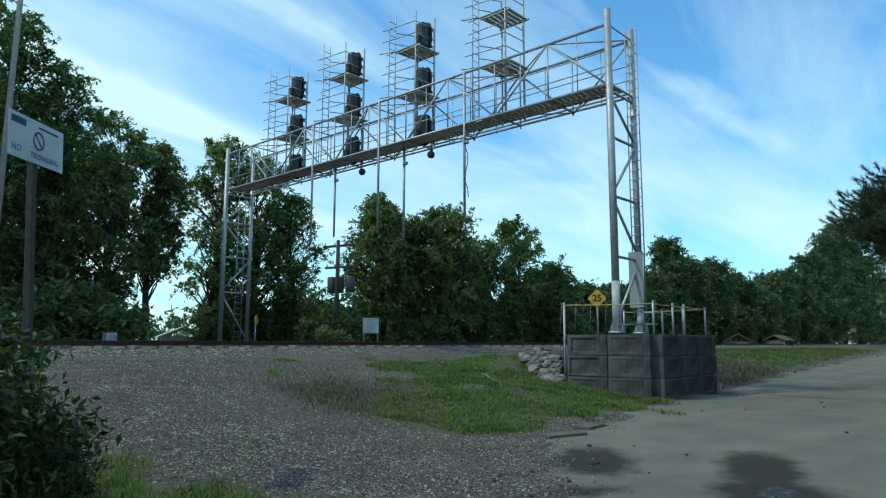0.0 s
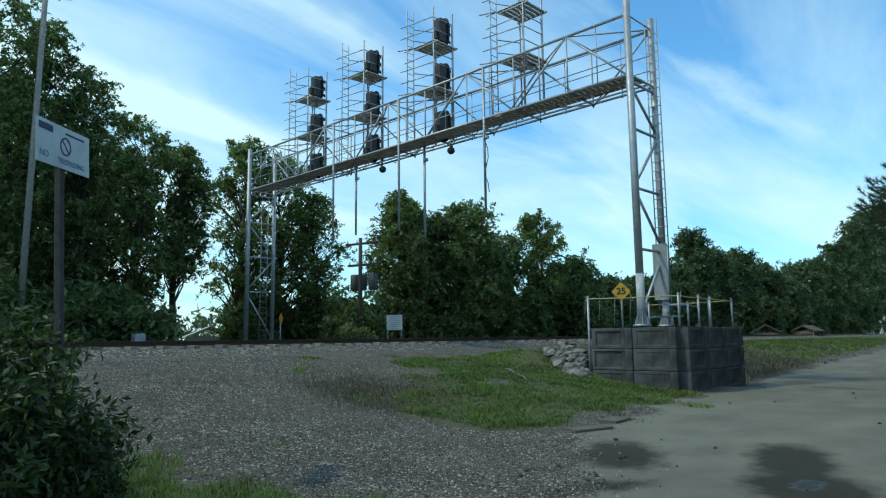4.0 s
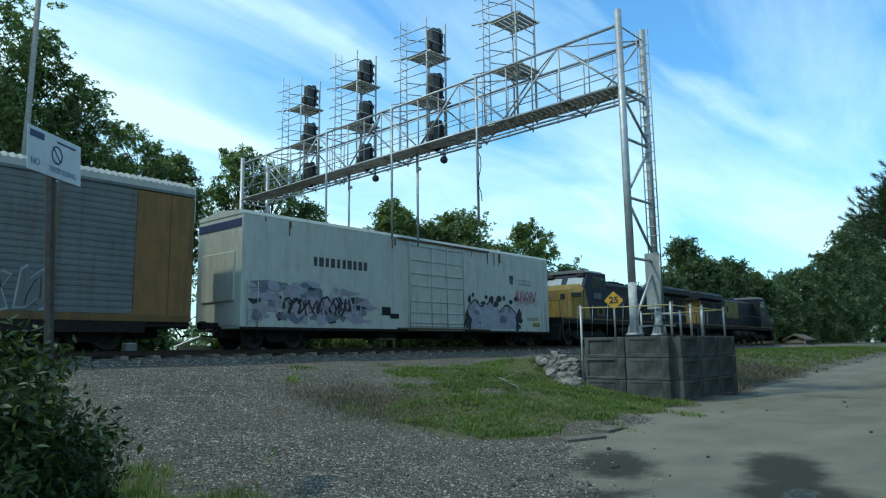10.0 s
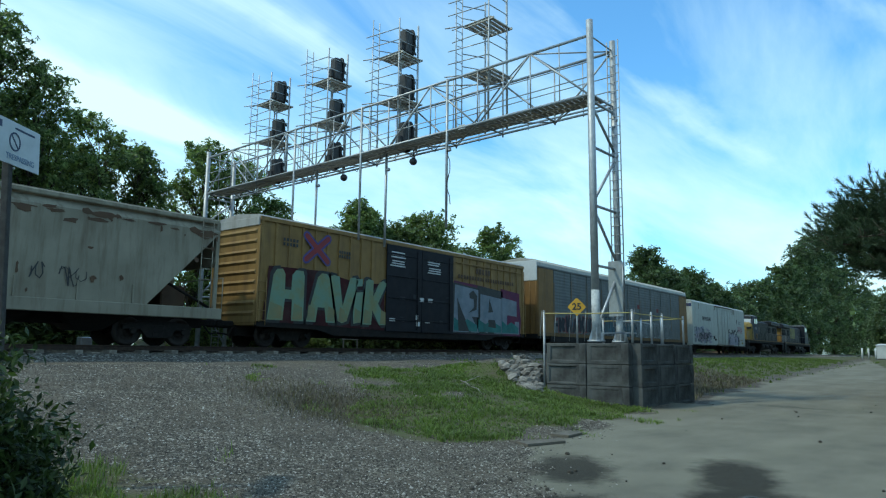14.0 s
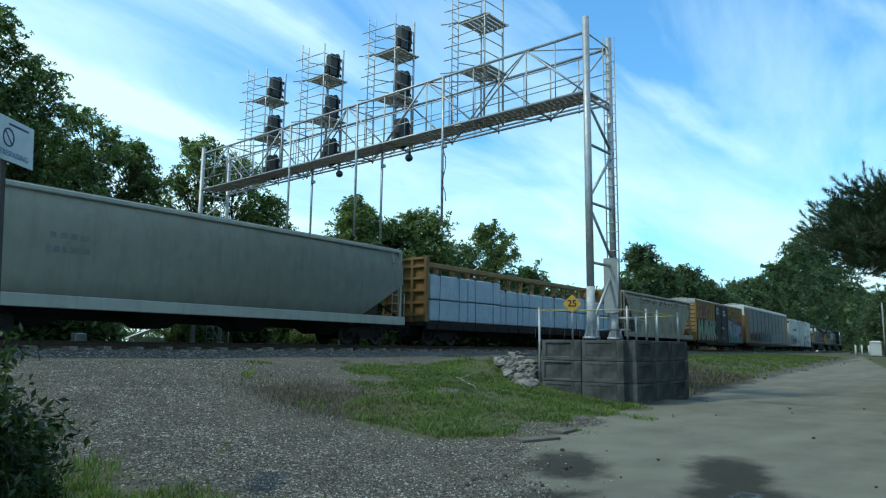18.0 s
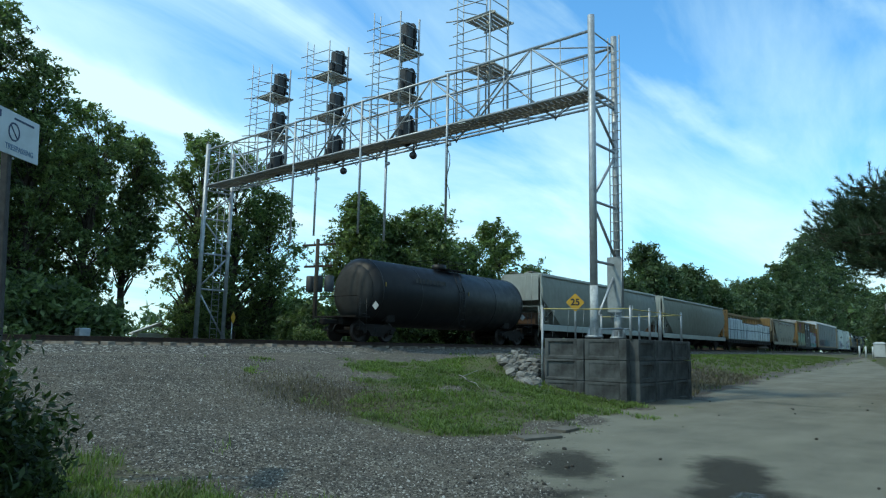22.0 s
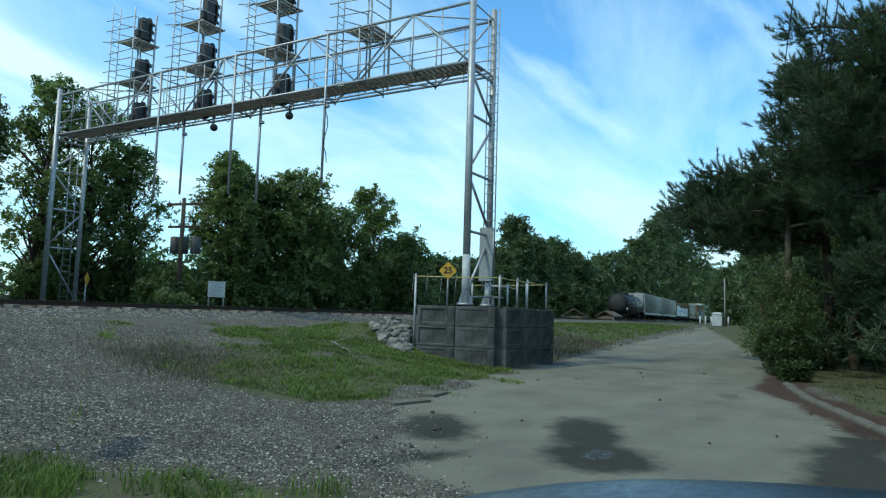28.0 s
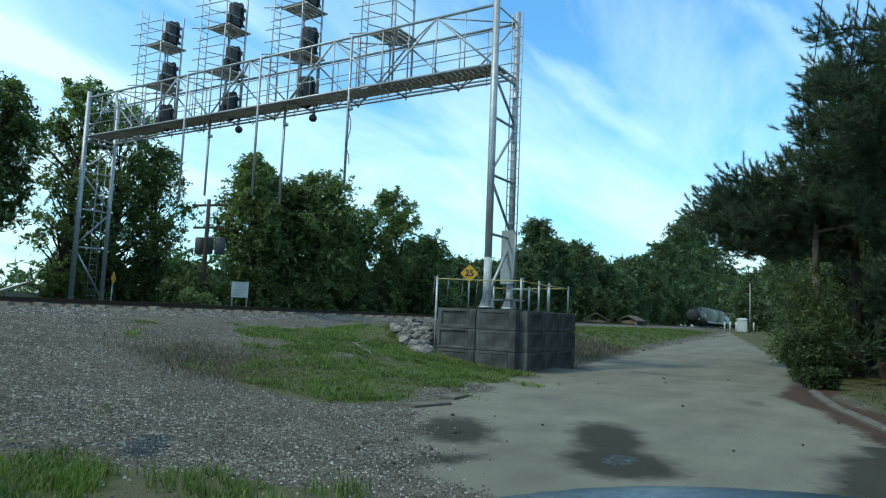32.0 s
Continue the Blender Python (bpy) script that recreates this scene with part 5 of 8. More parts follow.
locomotive("dark navy diesel locomotive with a yellow rear panel and stripe", 16.6, False, NAVY, NAVY, LOCOREAR, "big", 1, (0.75, 2.3, 4.6), NAVY)
locomotive("grey-blue diesel locomotive with a yellow nose, running backwards", -6.05, True, GREYBLUE, LOCOYEL, GREYBLUE, "plain", 2, (2.15, 3.1, 5.7), MIDBLUE)

DARKBOX = paint("door_black_paint", (0.006, 0.006, 0.009), (0.009, 0.009, 0.013), dirt=(0.022, 0.018, 0.016), amt=0.3)
REEFER = paint("reefer_white", (0.40, 0.425, 0.395), (0.35, 0.37, 0.34), dirt=(0.19, 0.165, 0.12), amt=0.45)
MARK = mat("faded_black_stencil", (0.02, 0.02, 0.022), (0.05, 0.05, 0.05), rough=0.7, bump=0)
RUST = paint("rusty_steel", (0.10, 0.06, 0.036), (0.07, 0.042, 0.028))


def ends(car, L, z0, z1, material, ribs=True, hw=1.5):
    for e in (-1, 1):
        en = part("end_wall", Shape().box((e * (L / 2 - 0.03), 0, (z0 + z1) / 2), (0.06, 2 * hw, z1 - z0), 0.01), material, car)
        if ribs:
            for k in range(9):
                z = z0 + 0.35 + k * (z1 - z0 - 0.6) / 8
                part("rib", Shape().loft([[(e * (L / 2 - 0.01), -hw + 0.15, z - 0.11), (e * (L / 2 - 0.01), -hw + 0.15, z + 0.11), (e * (L / 2 + 0.06), -hw + 0.2, z)], [(e * (L / 2 - 0.01), hw - 0.15, z - 0.11), (e * (L / 2 - 0.01), hw - 0.15, z + 0.11), (e * (L / 2 + 0.06), hw - 0.2, z)]]), material, en)


def reefer():
    L = 19.9
    rng = random.Random(8)
    c = car_frame("refrigerator_car", "white refrigerator boxcar with a ribbed door and spray paint", "railway car", L, -27.95)
    part("body", Shape().box((0, 0, 2.78), (L - 0.05, 3.04, 4.1), 0.03), REEFER, c)
    part("roof", Shape().loft([[(x, y, z) for y, z in ((-1.53, 4.82), (-1.4, 4.97), (0, 5.08), (1.4, 4.97), (1.53, 4.82))] for x in (-L / 2, L / 2)]), REEFER, c)
    part("side_sill", Shape().box((0, -1.5, 0.74), (L, 0.08, 0.1)).box((0, 1.5, 0.74), (L, 0.08, 0.1)), UNDER, c)
    part("centre_sill", Shape().box((0, 0, 0.62), (L, 0.5, 0.4)), UNDER, c)
    ends(c, L, 0.85, 4.7, REEFER, ribs=False)
    dx0, dx1 = -1.55, 2.35
    door = part("door", Shape().box(((dx0 + dx1) / 2, -1.545, 2.72), (dx1 - dx0, 0.05, 3.95), 0.012), REEFER, c, "ribbed white plug door")
    for k, z in enumerate((4.55, 3.9, 3.3, 2.75, 2.05, 1.55, 1.1, 0.95)):
        part("door_rib", Shape().box(((dx0 + dx1) / 2, -1.585, z), (dx1 - dx0 - 0.3, 0.05, 0.06), 0.01), REEFER, door)
    for x in (dx0 + 0.08, dx1 - 0.08, dx1 - 1.3, dx0 + 1.5):
        part("locking_bar", Shape().tube((x, -1.6, 0.85), (x, -1.6, 4.65), 0.025, n=6), REEFER, door)
    for z in (4.78, 0.82):
        part("door_track", Shape().box((dx0 + 2.6, -1.58, z), (6.6, 0.08, 0.075)), RUST, c)
    for x, w, z, h, n in ((-5.4, 2.9, 3.35, 0.36, 10),):
        bars(c, x, z, -1.527, w, h, n, MARK, rng)
    part("emblem", Shape().box((6.35, -1.527, 3.6), (0.34, 0.006, 0.22)), MARK, c)
    for k in range(5):
        part("emblem", Shape().box((6.22 + 0.065 * k, -1.527, 3.36), (0.035, 0.006, 0.24)), MARK, c)
    bars(c, 7.6, 3.5, -1.527, 1.2, 0.13, 8, mat("grey_stencil", (0.25, 0.27, 0.28), bump=0), rng, rows=2)
    red = spray("faded_red_spray", (0.26, 0.08, 0.12), (0.3, 0.13, 0.17))
    strokes(c, 6.7, 2.45, -1.53, 0.5, [(0.7, [((0, 0), (0.3, 1)), ((0.3, 1), (0.5, 0.2)), ((0.5, 0.2), (1, 1))]), (0.6, [((0, 0), (0.5, 1)), ((0.5, 1), (1, 0))]), (0.6, [((0, 0), (1, 0.8)), ((0.1, 1), (0.9, 0))]), (0.6, [((0, 0.1), (0.9, 0.5)), ((0.9, 0.5), (0, 1))]), (0.6, [((0, 0), (0.2, 1)), ((0.2, 1), (0.9, 0.6)), ((0.3, 0.5), (1, 0))]), (0.5, [((0.1, 0), (0.9, 0.9)), ((0.5, 1), (0.5, 0.1))])], red, 0.035)
    for k in range(5):
        scribble(c, 6.7 + 0.4 * k, 2.15 + 0.1 * (k % 2), 0.5, 0.5, -1.537 - 0.0012 * k, red, rng, 0.02, 2)
    # two spray-painted fields low on the side
    pale, dark, mauve, teal = spray("pale_grey_spray", (0.30, 0.31, 0.36), (0.22, 0.23, 0.28)), spray("black_spray", (0.02, 0.022, 0.03), (0.04, 0.045, 0.05)), spray("mauve_spray", (0.34, 0.27, 0.33), (0.25, 0.24, 0.28)), spray("slate_spray", (0.09, 0.12, 0.16), (0.16, 0.18, 0.2))
    def cloud(grow_by):
        top = [(2.75 + 0.42 * k, 2.0 + grow_by + 0.22 * math.sin(k * 1.9) + 0.1 * math.sin(k * 0.7)) for k in range(10)]
        return [(2.6 - grow_by, 0.9), (6.75 + grow_by, 0.9), (6.9 + grow_by, 1.5)] + top[::-1] + [(2.55 - grow_by, 1.6)]
    for k in range(12):
        blob(c, 2.7 + 0.36 * k + rng.uniform(-0.08, 0.08), 2.28 + 0.2 * math.sin(k * 1.9) + rng.uniform(-0.06, 0.1), rng.uniform(0.1, 0.22), rng.uniform(0.1, 0.2), -1.5285 - 0.0004 * k, dark, rng)
    part("graffiti", plate(Shape(), cloud(0.09), -1.535), dark, c)
    part("graffiti", plate(Shape(), cloud(0.0), -1.538), pale, c)
    for k in range(14):
        blob(c, rng.uniform(2.9, 6.5), rng.uniform(1.1, 1.9), rng.uniform(0.08, 0.3), rng.uniform(0.06, 0.25), -1.5405 - 0.0003 * k, spray("pale_lilac_spray", (0.33, 0.34, 0.38), (0.27, 0.28, 0.32)) if k == 0 else bpy.data.materials[("pale_lilac_spray", "slate_spray", "mauve_spray")[k % 3]], rng)
    for k in range(9):
        blob(c, rng.uniform(6.7, 7.5), rng.uniform(0.95, 1.7), rng.uniform(0.08, 0.22), rng.uniform(0.1, 0.3), -1.545 - 0.0003 * k, dark, rng)
        blob(c, rng.uniform(2.2, 2.7), rng.uniform(0.95, 1.5), rng.uniform(0.06, 0.16), rng.uniform(0.1, 0.25), -1.62 - 0.0003 * k, dark, rng)
    for k in range(95):
        x = rng.uniform(-9.6, -3.9)
        z = 0.95 + rng.random() * (1.5 - 0.12 * abs(x + 7.2))
        blob(c, x, z + 0.1, rng.uniform(0.12, 0.5), rng.uniform(0.06, 0.24), -1.5265 - 0.00025 * k, rng.choice((pale, mauve, teal, teal, dark, mauve, pale)), rng, 7, 0.5)
    for k in range(16):
        scribble(c, rng.uniform(-9.4, -4.8), rng.uniform(1.0, 1.5), rng.uniform(0.5, 1.1), rng.uniform(0.4, 1.0), -1.552 - 0.0008 * k, rng.choice((dark, pale, mauve)), rng, rng.uniform(0.02, 0.05), 2)
    blue_end = paint("faded_blue_band", (0.03, 0.05, 0.12), (0.025, 0.04, 0.10))
    for e in (-1, 1):
        part("end_band", Shape().box((e * (L / 2 + 0.005), 0, 4.5), (0.02, 2.9, 0.3)), blue_end, c, "blue band across the end")
    for k in range(16):
        x = rng.choice((3.1, 4.4, 4.9, 5.3, -8.9, -8.0, -3.2, -2.4)) + rng.uniform(-0.12, 0.12)
        ln = rng.uniform(0.15, 0.75)
        part("rust_streak", Shape().box((x, -1.523 - 0.0003 * k, 4.78 - ln / 2), (rng.uniform(0.02, 0.09), 0.008, ln)), RUST, c)
    for x in (-9.5, 9.4):
        side_ladder(c, x, -1.56, 0.8, 2.4, REEFER, n=4)
    part("yellow_tag", Shape().box((8.6, -1.53, 1.15), (0.7, 0.006, 0.22)), LOCOYEL, c)
    part("text_bar", Shape().box((8.3, -1.53, 1.45), (1.1, 0.006, 0.18)), mat("tan_stencil", (0.3, 0.25, 0.18), bump=0), c)
    part("vent_box", Shape().box((-2.9, -1.54, 1.55), (0.5, 0.04, 0.34), 0.01).box((-2.4, -1.54, 1.35), (0.5, 0.04, 0.2), 0.01), DARKBOX, c)
    part("cooling_unit", Shape().box((-L / 2 + 0.0, 0, 2.6), (0.12, 2.2, 1.8), 0.03), REEFER, c)
    for x in (-2.5, 1.5, 3.2):
        part("underframe_box", Shape().box((x, -0.9, 0.6), (1.1, 0.6, 0.4), 0.03), UNDER, c)


reefer()


def autorack():
    L = 27.3
    rng = random.Random(9)
    c = car_frame("autorack_car", "grey ribbed autorack car with yellow ends and spray paint", "railway car", L, -53.4, inset=3.2)
    galv = paint("autorack_galvanised", (0.135, 0.148, 0.148), (0.10, 0.112, 0.115), dirt=(0.085, 0.062, 0.042), amt=0.6, scale=1.2)
    yel = paint("autorack_yellow", (0.205, 0.118, 0.042), (0.155, 0.09, 0.036), dirt=(0.065, 0.042, 0.028), amt=0.7)
    roofm = paint("autorack_roof", (0.36, 0.36, 0.325), (0.27, 0.27, 0.245), dirt=(0.2, 0.19, 0.17), amt=0.4)
    part("deck", Shape().box((0, 0, 0.88), (L, 2.9, 0.3), 0.02).box((0, -1.45, 0.72), (L - 3, 0.12, 0.34)).box((0, 1.45, 0.72), (L - 3, 0.12, 0.34)).box((0, 0, 0.6), (L - 1, 0.6, 0.4)), UNDER, c)
    sill = paint("autorack_dirty_sill", (0.15, 0.09, 0.032), (0.10, 0.062, 0.027), dirt=(0.04, 0.03, 0.022), amt=0.7)
    for side in (-1, 1):
        part("lower_sill", Shape().box((0, side * 1.48, 1.0), (L, 0.08, 0.22), 0.01), sill, c, "dirty yellow lower sill")
    part("core", Shape().box((0, 0, 2.95), (L - 0.4, 2.7, 3.9)), UNDER, c)
    n = 10
    x0, x1 = -L / 2 + 2.0, L / 2 - 1.9
    for side in (-1, 1):
        for i in range(n):
            a, b = x0 + (x1 - x0) * i / n, x0 + (x1 - x0) * (i + 1) / n
            pts = []
            for k in range(21):
                z = 1.12 + 3.92 * k / 20
                pts += [(side * (1.49 - 0.0), z), (side * (1.49 - 0.0), z + 0.09), (side * 1.472, z + 0.11), (side * 1.472, z + 0.185)]
            pts = pts[:-2]
            s = Shape().loft([[(a + 0.03, y, z) for y, z in pts], [(b - 0.03, y, z) for y, z in pts]], closed=False)
            part("side_panel", s, galv, c)
            part("panel_post", Shape().box((a, side * 1.492, 3.05), (0.09, 0.06, 4.0), 0.01), galv, c)
            top = rng.uniform(3.6, 4.9)
            part("old_paint", Shape().box((a + rng.uniform(-0.02, 0.02), side * 1.524, (1.9 + top) / 2), (0.05, 0.006, top - rng.uniform(1.7, 2.8))), yel, c, "flaking orange paint on the post")
        for e in (-1, 1):
            for dx, w in ((0.42, 0.78), (1.37, 1.1)):
                part("end_panel", Shape().box((e * (L / 2 - dx), side * 1.485, 3.0), (w, 0.05, 4.05), 0.012), yel, c, "rusty yellow end panel")
        part("eave", Shape().box((0, side * 1.5, 5.1), (L, 0.06, 0.1), 0.01), galv, c)
    rings = []
    m = 270
    for k in range(m + 1):
        x = -L / 2 + L * k / m
        up = 0.045 if k % 2 else 0.0
        rings.append([(x, y, z + up) for y, z in ((-1.5, 5.1), (-1.44, 5.35), (-1.1, 5.55), (0, 5.66), (1.1, 5.55), (1.44, 5.35), (1.5, 5.1))])
    part("roof", Shape().loft(rings, smooth=False), roofm, c, "corrugated grey roof")
    for e in (-1, 1):
        for y in (-0.75, 0.75):
            d = part("end_door", Shape().box((e * (L / 2 + 0.0), y, 3.0), (0.06, 1.44, 4.0), 0.02), yel, c)
            for k in range(4):
                part("fold", Shape().tube((e * (L / 2 + 0.035), y - 0.6 + 0.4 * k, 1.05), (e * (L / 2 + 0.035), y - 0.6 + 0.4 * k, 4.95), 0.03, n=6), yel, d)
        # white plate imitates sunlight on the upper part of the end
        part("end_cap", Shape().box((e * (L / 2 + 0.035), 0, 4.85), (0.06, 2.9, 1.25), 0.02), WHITE, c, "upper end whitened as if sunlit")
    white, dark, blue, red = spray("white_spray", (0.30, 0.33, 0.34), (0.2, 0.23, 0.25)), bpy.data.materials["black_spray"], spray("blue_spray", (0.07, 0.125, 0.15), (0.045, 0.08, 0.10)), spray("dull_red_spray", (0.20, 0.06, 0.06), (0.13, 0.05, 0.05))
    # fat outlined letters low on the side, darker and older towards the rear
    for k in range(21):
        x = -11.2 + 0.98 * k + rng.uniform(-0.1, 0.1)
        hh = rng.uniform(0.85, 1.25)
        lean = rng.uniform(-0.12, 0.12)
        fill, rim = (dark, red) if k < 6 else (blue, dark) if k < 13 else (galv, white)
        form = [(0.0, 0.05), (0.1, 0.95), (0.35, 1.0), (0.42, 0.66), (0.62, 0.98), (0.92, 0.9), (0.8, 0.5), (1.0, 0.08), (0.66, 0.0), (0.5, 0.3), (0.34, 0.02)]
        form = [(x + 0.95 * (a + rng.uniform(-0.08, 0.08)) + lean * b, 1.18 + hh * (b + rng.uniform(-0.06, 0.06))) for a, b in form]
        mx, mz = x + 0.48, 1.18 + hh / 2
        part("graffiti", plate(Shape(), [(mx + (a - mx) * 1.13, mz + (b - mz) * 1.11) for a, b in form], -1.512 - 0.0004 * (k % 3)), rim, c)
        part("graffiti", plate(Shape(), form, -1.5145 - 0.0004 * (k % 3)), fill, c)
        scribble(c, x + 0.2, 1.3, 0.5, hh * 0.7, -1.518 - 0.0004 * (k % 3), white if 8 < k < 15 else dark, rng, 0.018, 1)
    for k in range(30):
        blob(c, rng.uniform(-12.2, 3.5), rng.uniform(1.2, 2.1), rng.uniform(0.06, 0.4), rng.uniform(0.05, 0.25), -1.5085 - 0.0001 * k, rng.choice((dark, dark, blue, red)), rng, 8, 0.5)
    for x, z in ((-2.6, 3.75), (2.1, 3.5), (6.2, 3.4)):
        part("red_tag", Shape().box((x, -1.515, z), (0.42, 0.006, 0.3)), red, c)


autorack()


def boxcar():
    L = 18.9
    rng = random.Random(10)
    c = car_frame("boxcar", "ochre yellow boxcar with black double doors and bold spray-painted letters", "railway car", L, -78.0)
    och = paint("boxcar_ochre", (0.25, 0.158, 0.058), (0.20, 0.125, 0.048), dirt=(0.085, 0.055, 0.036), amt=0.6)
    pale = paint("boxcar_roof", (0.34, 0.34, 0.33), (0.27, 0.27, 0.26))
    part("body", Shape().box((0, 0, 2.85), (L - 0.06, 2.9, 4.1), 0.02), och, c)
    part("side_sill", prism(Shape(), [(-L / 2, 0.95), (-L / 2, 0.75), (-6.5, 0.72), (-5.5, 0.5), (5.5, 0.5), (6.5, 0.72), (L / 2, 0.75), (L / 2, 0.95)], -1.5, -1.4), UNDER, c)
    part("side_sill", prism(Shape(), [(-L / 2, 0.95), (-L / 2, 0.75), (-6.5, 0.72), (-5.5, 0.5), (5.5, 0.5), (6.5, 0.72), (L / 2, 0.75), (L / 2, 0.95)], 1.4, 1.5), UNDER, c)
    part("centre_sill", Shape().box((0, 0, 0.62), (L, 0.5, 0.4)), UNDER, c)
    part("roof", Shape().loft([[(x, y, z) for y, z in ((-1.5, 4.88), (-1.4, 4.98), (0, 5.12), (1.4, 4.98), (1.5, 4.88))] for x in (-L / 2, L / 2)]), pale, c)
    part("top_chord", Shape().box((0, -1.49, 4.82), (L, 0.07, 0.16), 0.01).box((0, 1.49, 4.82), (L, 0.07, 0.16), 0.01), och, c)
    dx0, dx1 = -2.5, 2.5
    for side in (-1, 1):
        for k in range(11):
            x = -L / 2 + 0.12 + k * 0.66
            if x < dx0 - 0.3:
                part("side_post", Shape().box((x, side * 1.475, 2.85), (0.1, 0.07, 3.85), 0.012), och, c)
            x = L / 2 - 0.12 - k * 0.66
            if x > dx1 + 0.3:
                part("side_post", Shape().box((x, side * 1.475, 2.85), (0.1, 0.07, 3.85), 0.012), och, c)
        for x in (-1.25, 1.25):
            d = part("door", Shape().box((x, side * 1.53, 2.75), (2.48, 0.06, 3.95), 0.012), DARKBOX, c, "black sliding door")
            for z in (1.3, 2.3, 3.3, 4.3):
                part("door_rib", Shape().box((x, side * 1.57, z), (2.3, 0.04, 0.05), 0.008), DARKBOX, d)
            part("door_bar", Shape().tube((x + 0.9, side * 1.585, 0.9), (x + 0.9, side * 1.585, 4.6), 0.02, n=6), DARKBOX, d)
    ends(c, L, 0.9, 4.6, och)
    part("end_cap", Shape().box((-L / 2 - 0.01, 0, 4.72), (0.06, 2.9, 0.32), 0.01), pale, c)
    pw = mat("white_stencil", (0.55, 0.57, 0.58), (0.4, 0.42, 0.43), bump=0)
    for x, z in ((-1.75, 4.4), (-1.75, 4.0), (0.85, 4.3), (0.95, 3.9)):
        for r in range(3):
            part("text_bar", Shape().box((x + rng.uniform(-0.05, 0.05), -1.566, z - 0.11 * r), (rng.uniform(0.8, 1.05), 0.006, 0.055)), pw, c)
    for k in range(12):
        part("paint_patch", Shape().box((rng.uniform(-2.1, 2.1), -1.567 - 0.0005 * k, rng.uniform(1.1, 2.6)), (rng.uniform(0.08, 0.4), 0.006, rng.uniform(0.06, 0.3))), pw if k % 2 else bpy.data.materials["black_spray"], c)
    bars(c, -8.0, 4.15, -1.52, 0.8, 0.12, 5, MARK, rng, rows=2)
    pk = spray("magenta_spray", (0.13, 0.03, 0.06), (0.08, 0.03, 0.07))
    rx, bx_ = spray("scarlet_spray", (0.26, 0.05, 0.05), (0.2, 0.05, 0.06)), spray("violet_spray", (0.07, 0.07, 0.2), (0.1, 0.08, 0.2))
    for y, th, m in ((-1.519, 0.19, bx_), (-1.526, 0.11, rx)):
        strokes(c, -7.2, 3.5, y, 0.95, [(1.2, [((0, 0), (1, 1)), ((0, 1), (1, 0))])], m, th)
    bars(c, -5.1, 4.0, -1.52, 0.7, 0.12, 5, MARK, rng, rows=2)
    # big letters on a dark red ground
    ground = spray("dark_red_spray", (0.055, 0.012, 0.014), (0.022, 0.010, 0.012))
    part("graffiti", prism(Shape(), [(-9.2, 0.95), (-2.55, 0.8), (-2.6, 2.9), (-4.0, 2.75), (-6.5, 3.1), (-9.0, 3.05)], -1.517, -1.512), ground, c)
    minty = mat("mint_spray", (0.15, 0.255, 0.21), (0.19, 0.235, 0.125), rough=0.75, spec=0.15, scale=1.3, dirt=(0.22, 0.17, 0.085), dirt_scale=1.3, dirt_amt=0.6, bump=0)
    # each letter: its place, its width, its outline and the peach foot of its strokes, in shares of the height
    feet = spray("peach_spray", (0.24, 0.20, 0.10), (0.16, 0.21, 0.13))
    word = ((-9.0, 1.75, ((0, 0), (0.08, 0.86), (0.16, 0.98), (0.32, 1.0), (0.4, 0.9), (0.42, 0.6), (0.6, 0.6), (0.6, 0.9), (0.7, 1.0), (0.9, 1.0), (0.95, 0.9), (1.0, 0), (0.66, 0), (0.64, 0.42), (0.44, 0.42), (0.42, 0)), ((0.0, 0.42), (0.66, 1.0))),
            (-7.1, 1.55, ((0, 0), (0.3, 0.92), (0.42, 1.0), (0.6, 1.0), (0.7, 0.92), (1.0, 0), (0.68, 0), (0.6, 0.3), (0.36, 0.3), (0.32, 0)), ((0.0, 0.32), (0.68, 1.0))),
            (-5.95, 1.6, ((0, 0.96), (0.1, 1.0), (0.3, 0.98), (0.48, 0.36), (0.7, 0.98), (0.88, 1.0), (1.0, 0.92), (0.66, 0.05), (0.5, 0), (0.34, 0.05)), ((0.34, 0.62),)),
            (-4.55, 0.62, ((0.1, 0), (0, 0.25), (0.2, 0.68), (0.85, 0.7), (0.8, 0.05)), ((0.1, 0.8),)),
            (-3.95, 1.5, ((0, 0), (0.05, 0.95), (0.15, 1.0), (0.36, 0.98), (0.38, 0.62), (0.62, 0.96), (0.78, 1.0), (0.94, 0.94), (0.6, 0.48), (1.12, 0.02), (0.7, 0), (0.38, 0.32), (0.36, 0)), ((0.0, 0.36), (0.7, 1.1))))
    for x0, w, outer, foot in word:
        cx, cz = x0 + w * 0.5, 2.0
        at = lambda a, b: (x0 + w * a + 0.1 * b, 1.02 + 1.98 * b)
        grown = lambda p: (p[0] + 0.13 * (1 if p[0] > cx else -1), p[1] + 0.11 * (1 if p[1] > cz else -1))
        part("graffiti", prism(Shape(), [grown(at(*p)) for p in outer], -1.524, -1.519), BLACKTXT, c)
        part("graffiti", prism(Shape(), [at(*p) for p in outer], -1.531, -1.526), minty, c, "mint sprayed letter")
        for f in foot:
            q = f if len(f) == 2 else (f[0], f[0] + 0.3)
            part("graffiti", prism(Shape(), [at(q[0] + 0.03, 0.03), at(q[1] - 0.04, 0.03), at(q[1] - 0.05, 0.27), at(q[0] + 0.05, 0.34)], -1.5335, -1.532), feet, c)
    part("graffiti", prism(Shape(), [(-4.4, 2.62), (-4.0, 2.66), (-3.98, 2.98), (-4.36, 2.94)], -1.531, -1.526), minty, c)
    part("graffiti", prism(Shape(), [(2.55, 0.82), (8.95, 0.8), (9.05, 1.7), (8.8, 3.1), (5.0, 3.4), (2.6, 3.5)], -1.517, -1.512), bpy.data.materials["magenta_spray"], c)
